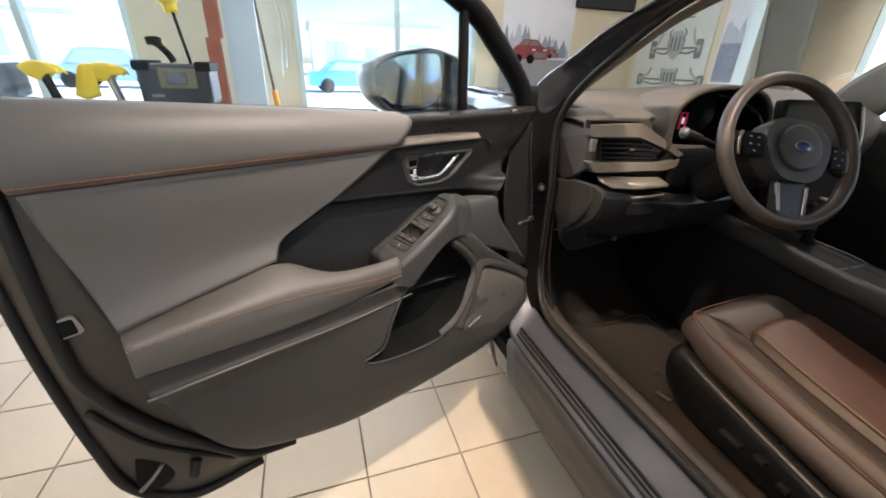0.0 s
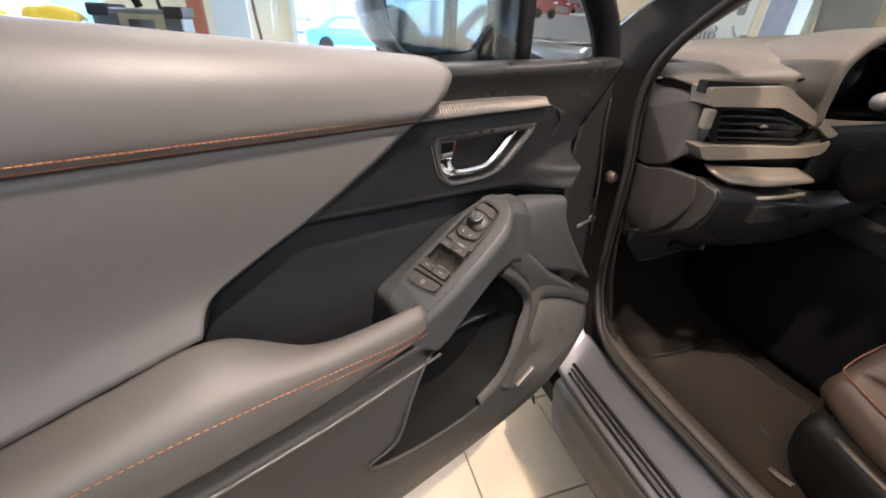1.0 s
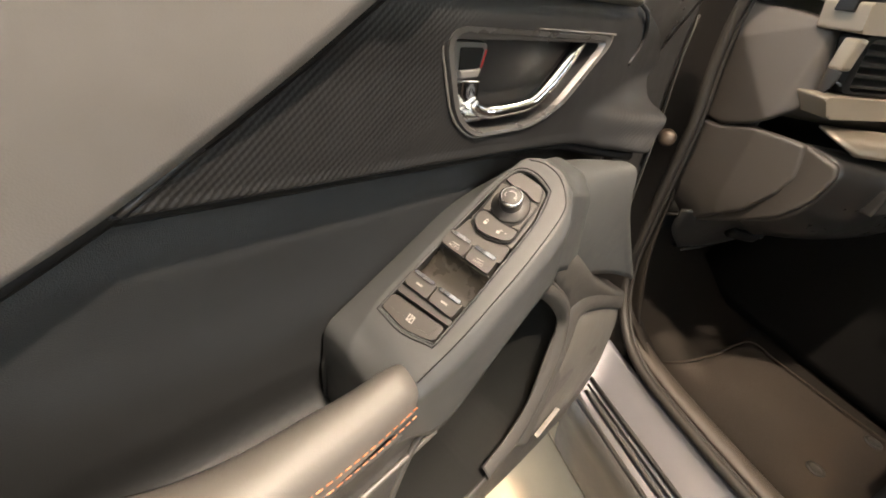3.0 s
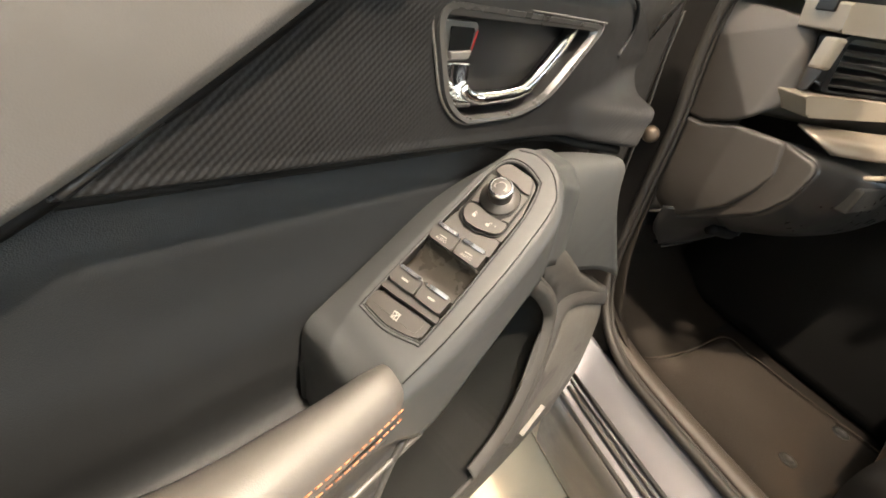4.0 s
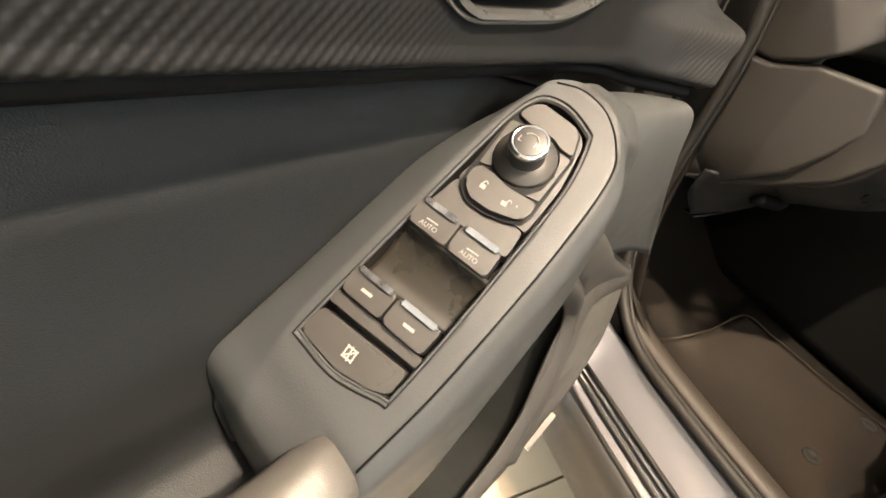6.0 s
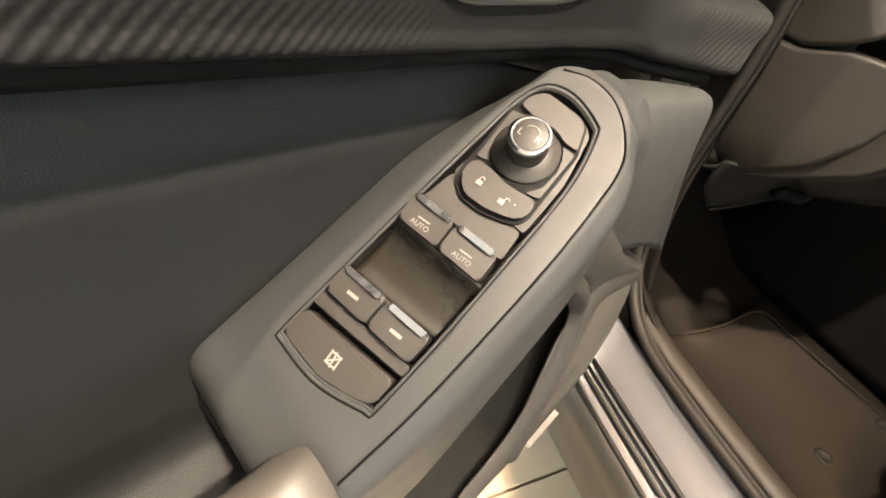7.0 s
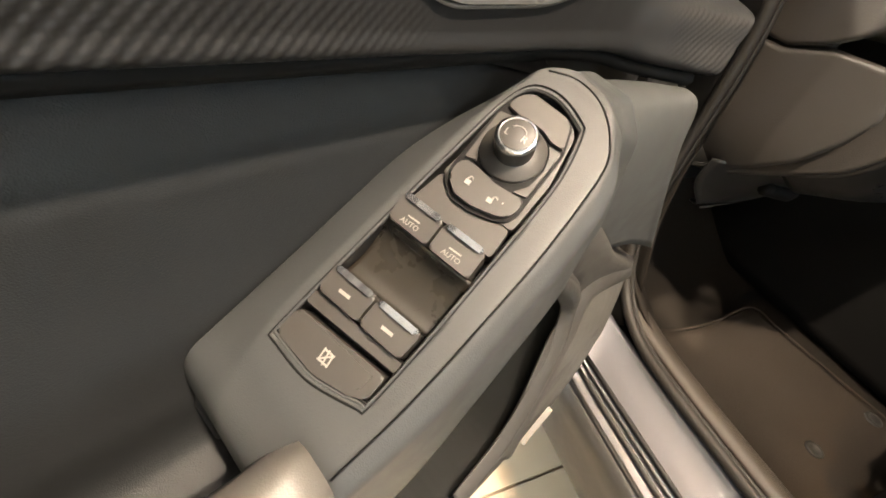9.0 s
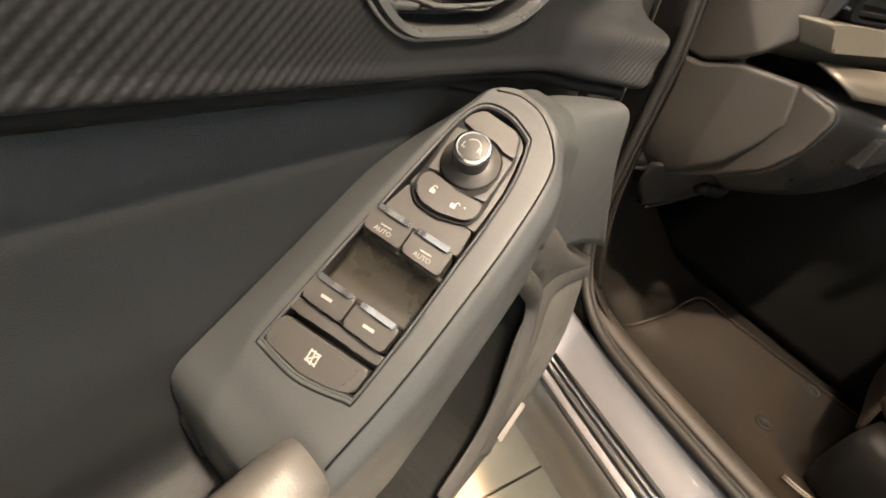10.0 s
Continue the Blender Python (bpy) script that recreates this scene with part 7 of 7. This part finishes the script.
for s in (-1, 1):
    sp = skin("spoke", [[(s * 0.08, -0.012, 0.028), (s * 0.13, -0.004, 0.024), (s * 0.168, 0.0, 0.03)], [(s * 0.08, -0.016, 0.0), (s * 0.13, -0.01, -0.005), (s * 0.168, 0.0, -0.01)], [(s * 0.075, -0.01, -0.03), (s * 0.12, -0.004, -0.035), (s * 0.166, 0.0, -0.045)]], GLOSS, wheel, 12, 10, 0.012, towards=(0, -1, 0))
    slab("spoke_buttons", (min(s * 0.100, s * 0.145), -0.020, -0.034), (max(s * 0.100, s * 0.145), -0.008, 0.022), BLACK, sp, bevel=0.004)
    for ka, kb in ((0.110, 0.010), (0.132, 0.010), (0.110, -0.008), (0.132, -0.008), (0.121, -0.024)):
        slab("button_mark", (s * ka - 0.003, -0.0215, kb - 0.0015), (s * ka + 0.003, -0.0195, kb + 0.0015), MARK, sp)
    tube("spoke_accent", [(s * 0.150, -0.014, 0.022), (s * 0.157, -0.012, -0.004), (s * 0.154, -0.010, -0.034)], 0.004, METAL_DARK, sp, 10, 8)
    skin("lower_spoke", [[(s * 0.047, -0.014, -0.090), (s * 0.044, -0.014, -0.125), (s * 0.039, -0.013, -0.160)], [(s * 0.040, -0.017, -0.090), (s * 0.037, -0.017, -0.125), (s * 0.033, -0.016, -0.162)]], SATIN, wheel, 12, 4, 0.01, towards=(0, -1, 0), label="satin silver spoke")
tube("column_shroud", [(0, 0.02, -0.01), (0, 0.12, -0.015), (0, 0.26, -0.03)], 0.060, GLOSS, wheel, 12, 16)
for s in (-1, 1):
    tube("stalk", [(s * 0.05, 0.075, 0.0), (s * 0.14, 0.075, 0.012), (s * 0.235, 0.07, 0.030)], [0.008, 0.009, 0.013], BLACK, wheel, 14, 10)
    tube("stalk_end", [(s * 0.232, 0.07, 0.0294), (s * 0.240, 0.07, 0.031), (s * 0.246, 0.07, 0.032)], [0.0135, 0.014, 0.011], TRIM_LIP, wheel, 6, 10, label="grey stalk end")

# centre screen, console, selector
scr = thing("centre_screen", Matrix.Translation((1.565, 0.915, 1.045)) @ Matrix.Rotation(radians(-17), 4, "Z") @ Matrix.Rotation(radians(-9), 4, "X"), "tall dark centre touchscreen with silver edge", "screen")
prism("bezel", rounded([(-0.135, 0.165), (0.120, 0.165), (0.150, 0.02), (0.135, -0.165), (-0.110, -0.165), (-0.138, 0.0)], 0.012), -0.02, 0.012, lambda a, b, h: Vector((a, -h, b)), BLACK, scr, bevel=0.004)
prism("glass", rounded([(-0.120, 0.150), (0.096, 0.150), (0.110, 0.02), (0.100, -0.150), (-0.096, -0.150), (-0.118, 0.0)], 0.008), 0.0125, 0.0145, lambda a, b, h: Vector((a, -h, b)), SCREEN, scr, bevel=0.0008)
tube("silver_edge", [(0.124, -0.012, 0.150), (0.148, -0.013, 0.03), (0.134, -0.013, -0.150), (0.120, -0.013, -0.161), (0.085, -0.012, -0.163)], 0.0055, SATIN, scr, 30, 8, label="silver screen edge")
cons = thing("centre_console", None, "dark centre console between the front seats", "console")
# black stands in for the footwell's shade; the shoulder keeps the grey plastic
skin("shaded_console_body", [[(1.31, 1.36, 0.36), (1.32, 0.6, 0.36), (1.32, -0.5, 0.36)], [(1.32, 1.3, 0.55), (1.33, 0.6, 0.52), (1.33, -0.5, 0.56)], [(1.36, 1.15, 0.74), (1.355, 0.6, 0.72), (1.355, -0.5, 0.72)], [(1.38, 1.12, 0.80), (1.375, 0.6, 0.745), (1.375, -0.5, 0.75)], [(1.60, 1.12, 0.80), (1.60, 0.6, 0.745), (1.60, -0.5, 0.75)], [(1.64, 1.15, 0.74), (1.64, 0.6, 0.72), (1.64, -0.5, 0.72)], [(1.66, 1.2, 0.5), (1.66, 0.6, 0.52), (1.66, -0.5, 0.56)]], BLACK, cons, 20, 30, 0.006, towards=(0, 0, 1))
sp = skin("selector_plate", [[(1.40, 0.98, 0.792), (1.395, 0.70, 0.768), (1.40, 0.52, 0.756)], [(1.49, 1.0, 0.798), (1.49, 0.70, 0.774), (1.49, 0.50, 0.760)], [(1.58, 0.98, 0.792), (1.585, 0.70, 0.768), (1.58, 0.52, 0.756)]], GLOSS, cons, 16, 8, 0.012, towards=(0, 0, 1))
tube("plate_edge", [(1.41, 0.98, 0.795), (1.405, 0.80, 0.780), (1.41, 0.66, 0.770), (1.49, 0.64, 0.772), (1.57, 0.66, 0.770), (1.575, 0.80, 0.780), (1.57, 0.98, 0.795), (1.49, 1.0, 0.801)], 0.003, BEZEL, cons, 60, 6, closed=True)
tube("console_shoulder", [(1.40, 1.06, 0.795), (1.385, 0.80, 0.772), (1.375, 0.50, 0.748), (1.375, -0.3, 0.75)], 0.034, HARD, cons, 24, 12, label="rounded grey console shoulder")
gear = thing("gear_selector", Matrix.Translation((1.50, 0.78, 0.775)), "black leather gear selector with silver trim", "gear selector")
tube("stem", [(0, 0, 0), (0, 0.01, 0.05), (0, 0.012, 0.075)], [0.022, 0.016, 0.014], BLACK, gear, 12, 12)
tube("grip", [(0, 0.012, 0.06), (0, 0.012, 0.09), (0, 0.005, 0.13), (0, 0.0, 0.16)], [0.018, 0.026, 0.03, 0.028, 0.02], LEATHER, gear, 20, 14)
tube("grip_trim", [(-0.022, -0.012, 0.10), (-0.02, -0.02, 0.13), (-0.012, -0.02, 0.155)], 0.004, SATIN, gear, 8, 6)

# driver's seat
seat = thing("driver_seat", None, "dark leather car seat with orange piping and brown inserts", "car seat")
side_low = [(0.985, 0.69, 0.570), (0.955, 0.60, 0.556), (0.950, 0.40, 0.525), (0.950, 0.0, 0.460)]
edge = [(0.992, 0.706, 0.651), (0.975, 0.60, 0.628), (0.970, 0.40, 0.588), (0.970, 0.0, 0.535)]
skin("cushion_side", [side_low, [(0.972, 0.712, 0.600), (0.953, 0.60, 0.585), (0.943, 0.40, 0.552), (0.943, 0.0, 0.500)], [(0.980, 0.714, 0.634), (0.962, 0.60, 0.612), (0.957, 0.40, 0.576), (0.957, 0.0, 0.520)], edge], LEATHER, seat, 30, 14, 0.008, towards=(-1, 0, 0.3))
skin("side_bolster", [edge, [(1.010, 0.708, 0.658), (0.998, 0.60, 0.645), (0.995, 0.40, 0.612), (0.995, 0.0, 0.556)], [(1.045, 0.70, 0.653), (1.035, 0.60, 0.636), (1.030, 0.40, 0.603), (1.030, 0.0, 0.545)], [(1.085, 0.66, 0.640), (1.074, 0.58, 0.624), (1.070, 0.40, 0.592), (1.064, 0.0, 0.535)]], LEATHER, seat, 30, 14, 0.008, towards=(0, 0, 1))
skin("front_bolster", [[(0.990, 0.695, 0.52), (1.25, 0.735, 0.51), (1.49, 0.695, 0.52)], [(0.984, 0.710, 0.60), (1.25, 0.748, 0.60), (1.50, 0.710, 0.60)], [(0.998, 0.710, 0.648), (1.25, 0.742, 0.644), (1.48, 0.710, 0.648)], [(1.02, 0.69, 0.657), (1.25, 0.71, 0.655), (1.46, 0.69, 0.657)], [(1.06, 0.64, 0.646), (1.25, 0.645, 0.650), (1.43, 0.64, 0.646)], [(1.08, 0.585, 0.622), (1.25, 0.585, 0.628), (1.42, 0.585, 0.622)]], LEATHER, seat, 30, 24, 0.008, towards=(0, 0.5, 1))
ins = [[(1.070, 0.585, 0.622), (1.068, 0.565, 0.626), (1.062, 0.40, 0.595), (1.058, 0.0, 0.538)],
       [(1.098, 0.612, 0.628), (1.096, 0.595, 0.645), (1.082, 0.42, 0.616), (1.072, 0.0, 0.556)],
       [(1.16, 0.624, 0.628), (1.16, 0.606, 0.650), (1.15, 0.42, 0.620), (1.14, 0.0, 0.560)],
       [(1.25, 0.627, 0.628), (1.25, 0.608, 0.651), (1.25, 0.42, 0.620), (1.25, 0.0, 0.560)],
       [(1.34, 0.624, 0.628), (1.34, 0.606, 0.650), (1.35, 0.42, 0.620), (1.36, 0.0, 0.560)],
       [(1.402, 0.612, 0.628), (1.404, 0.595, 0.645), (1.418, 0.42, 0.616), (1.428, 0.0, 0.556)],
       [(1.428, 0.570, 0.618), (1.430, 0.560, 0.620), (1.436, 0.40, 0.588), (1.440, 0.0, 0.530)]]
skin("insert_border", ins[:2], LEATHER, seat, 24, 6, 0.006, towards=(0, 0, 1))
skin("seat_insert", ins[1:6], LEATHER_RED, seat, 30, 20, 0.008, towards=(0, 0, 1), label="brown seat insert")
skin("insert_border", ins[5:], LEATHER, seat, 24, 6, 0.006, towards=(0, 0, 1))
skin("side_bolster", [[(1.415, 0.66, 0.636), (1.430, 0.58, 0.616), (1.435, 0.40, 0.582), (1.44, 0.0, 0.525)], [(1.45, 0.70, 0.655), (1.46, 0.60, 0.642), (1.465, 0.40, 0.61), (1.465, 0.0, 0.555)], [(1.495, 0.70, 0.635), (1.505, 0.60, 0.62), (1.51, 0.40, 0.58), (1.51, 0.0, 0.52)], [(1.495, 0.69, 0.5), (1.505, 0.60, 0.5), (1.51, 0.40, 0.48), (1.51, 0.0, 0.45)]], LEATHER, seat, 30, 14, 0.008, towards=(0.3, 0, 1))
for up, out in ((0.002, 0.0), (-0.007, 0.003)):
    tube("piping", [(x - out, y, z + up) for x, y, z in edge], 0.0019, PIPING, seat, 40, 8, label="orange-brown piping")
tube("piping", [(0.993, 0.707, 0.653), (1.01, 0.714, 0.6525), (1.10, 0.730, 0.650), (1.25, 0.743, 0.6465), (1.40, 0.730, 0.650)], 0.0019, PIPING, seat, 30, 8)
tube("piping", [(x, y, z + 0.003) for x, y, z in ins[1][1:]], 0.0021, PALE_PIPING, seat, 30, 8, label="piping beside the insert, pale with its highlight")
skin("side_cover", [[(0.975, 0.672, 0.385), (0.945, 0.58, 0.388), (0.935, 0.30, 0.385), (0.935, 0.0, 0.38)], [(0.938, 0.690, 0.47), (0.924, 0.58, 0.465), (0.916, 0.30, 0.44), (0.916, 0.0, 0.42)], [(0.945, 0.695, 0.555), (0.926, 0.60, 0.553), (0.922, 0.35, 0.512), (0.922, 0.0, 0.455)], [(0.972, 0.69, 0.572), (0.952, 0.60, 0.560), (0.948, 0.35, 0.516), (0.948, 0.0, 0.462)]], GLOSS, seat, 30, 14, 0.006, towards=(-1, 0, 0.2), label="dark plastic seat side cover")
# paler strip along the ridge, a highlight done in colour
tube("cover_ridge_highlight", [(0.930, 0.640, 0.562), (0.923, 0.56, 0.550), (0.919, 0.35, 0.514), (0.919, 0.0, 0.457)], 0.006, TRIM_LIP, seat, 24, 8)
for y, w, z in ((0.46, 0.028, 0.463), (0.39, 0.014, 0.476), (0.333, 0.014, 0.457)):
    slab("seat_control", (0.900, y - w, z - 0.008), (0.926, y + w, z + 0.008), GLOSS, seat, bevel=0.005)
slab("seat_rail", (0.99, -0.1, 0.375), (1.03, 0.66, 0.41), BLACK, seat, bevel=0.004)
slab("seat_rail", (1.46, -0.1, 0.375), (1.50, 0.66, 0.41), BLACK, seat, bevel=0.004)
slab("base_frame", (1.0, 0.0, 0.411), (1.49, 0.66, 0.455), BLACK, seat, bevel=0.01)
skin("backrest", [[(0.98, 0.10, 0.60), (0.97, 0.02, 0.85), (1.0, -0.12, 1.15), (1.10, -0.18, 1.28)], [(1.10, 0.08, 0.60), (1.10, -0.02, 0.85), (1.12, -0.14, 1.15), (1.17, -0.2, 1.30)], [(1.40, 0.08, 0.60), (1.40, -0.02, 0.85), (1.38, -0.14, 1.15), (1.33, -0.2, 1.30)], [(1.52, 0.10, 0.60), (1.53, 0.02, 0.85), (1.50, -0.12, 1.15), (1.40, -0.18, 1.28)]], LEATHER, seat, 24, 20, 0.10, towards=(0, 1, 0.2))

for k in (0.0, 0.008):
    tube("rail_strip", [(0.926 + k, 0.690, 0.392), (0.926 + k, 0.668, 0.395), (0.930 + k, 0.645, 0.398)], 0.0022, SATIN, seat, 8, 6, label="bright metal seat rail strip")
# second seat added to block light entering from the far side
passenger = copy_thing(seat, Matrix.Translation((0.74, -0.028, 0)))
passenger["label"] = "dark leather passenger seat with orange piping, added to block light"

# ---- floor tiles, each one of its own ----
me = bpy.data.meshes.new("floor_tile")
bm = bmesh.new()
bmesh.ops.create_cube(bm, size=1)
bmesh.ops.scale(bm, vec=(PITCH - 0.006, PITCH - 0.006, 0.008), verts=bm.verts)
bmesh.ops.bevel(bm, geom=[e for e in bm.edges if all(v.co.z > 0 for v in e.verts)], offset=0.0012, segments=1, affect="EDGES")
bm.to_mesh(me)
bm.free()
me.materials.append(TILE)
far = bmesh.new()
near = 0
for i in range(-20, 21):
    for j in range(-26, 16):
        x, y = TX + (i + 0.5) * PITCH, TY + (j + 0.5) * PITCH
        if not (X0 < x - PITCH / 2 and x + PITCH / 2 < X1 + 0.2 and Y0 < y - PITCH / 2 and y + PITCH / 2 < Y1 + 0.2):
            continue
        if -2.4 < x < 1.4 and -0.6 < y < 3.0 and near < 290:
            t = new("tile", me)
            t.parent = bed
            t.location = (x, y, 0.0)
            near += 1
        else:
            bmesh.ops.create_grid(far, x_segments=1, y_segments=1, size=(PITCH - 0.006) / 2, matrix=Matrix.Translation((min(x, X1), min(y, Y1), 0.004)))
tagged(part("far_tiles", far, TILE, bed, smooth=False), "cream floor tiles", kind="stuff")

# road wheels
for x, flip in ((0.70, 1), (2.30, -1)):
    for y in (2.05, -1.55):
        w = lathe("road_wheel", [(0.20, -0.09), (0.31, -0.10), (0.335, -0.07), (0.335, 0.07), (0.31, 0.10), (0.21, 0.10)], lambda a, b, h, x=x, y=y: Vector((x + 0.07 * (1 if x < 1 else -1) + h, y + a, 0.339 + b)), RUBBER, car, 40, label="black tyre on a dark rim")
        lathe("rim", [(0.05, 0.095), (0.19, 0.085), (0.205, 0.102), (0.20, 0.06)], lambda a, b, h, x=x, y=y, flip=flip: Vector((x + 0.07 * (1 if x < 1 else -1) - flip * h, y + a, 0.339 + b)), SATIN, w, 30)
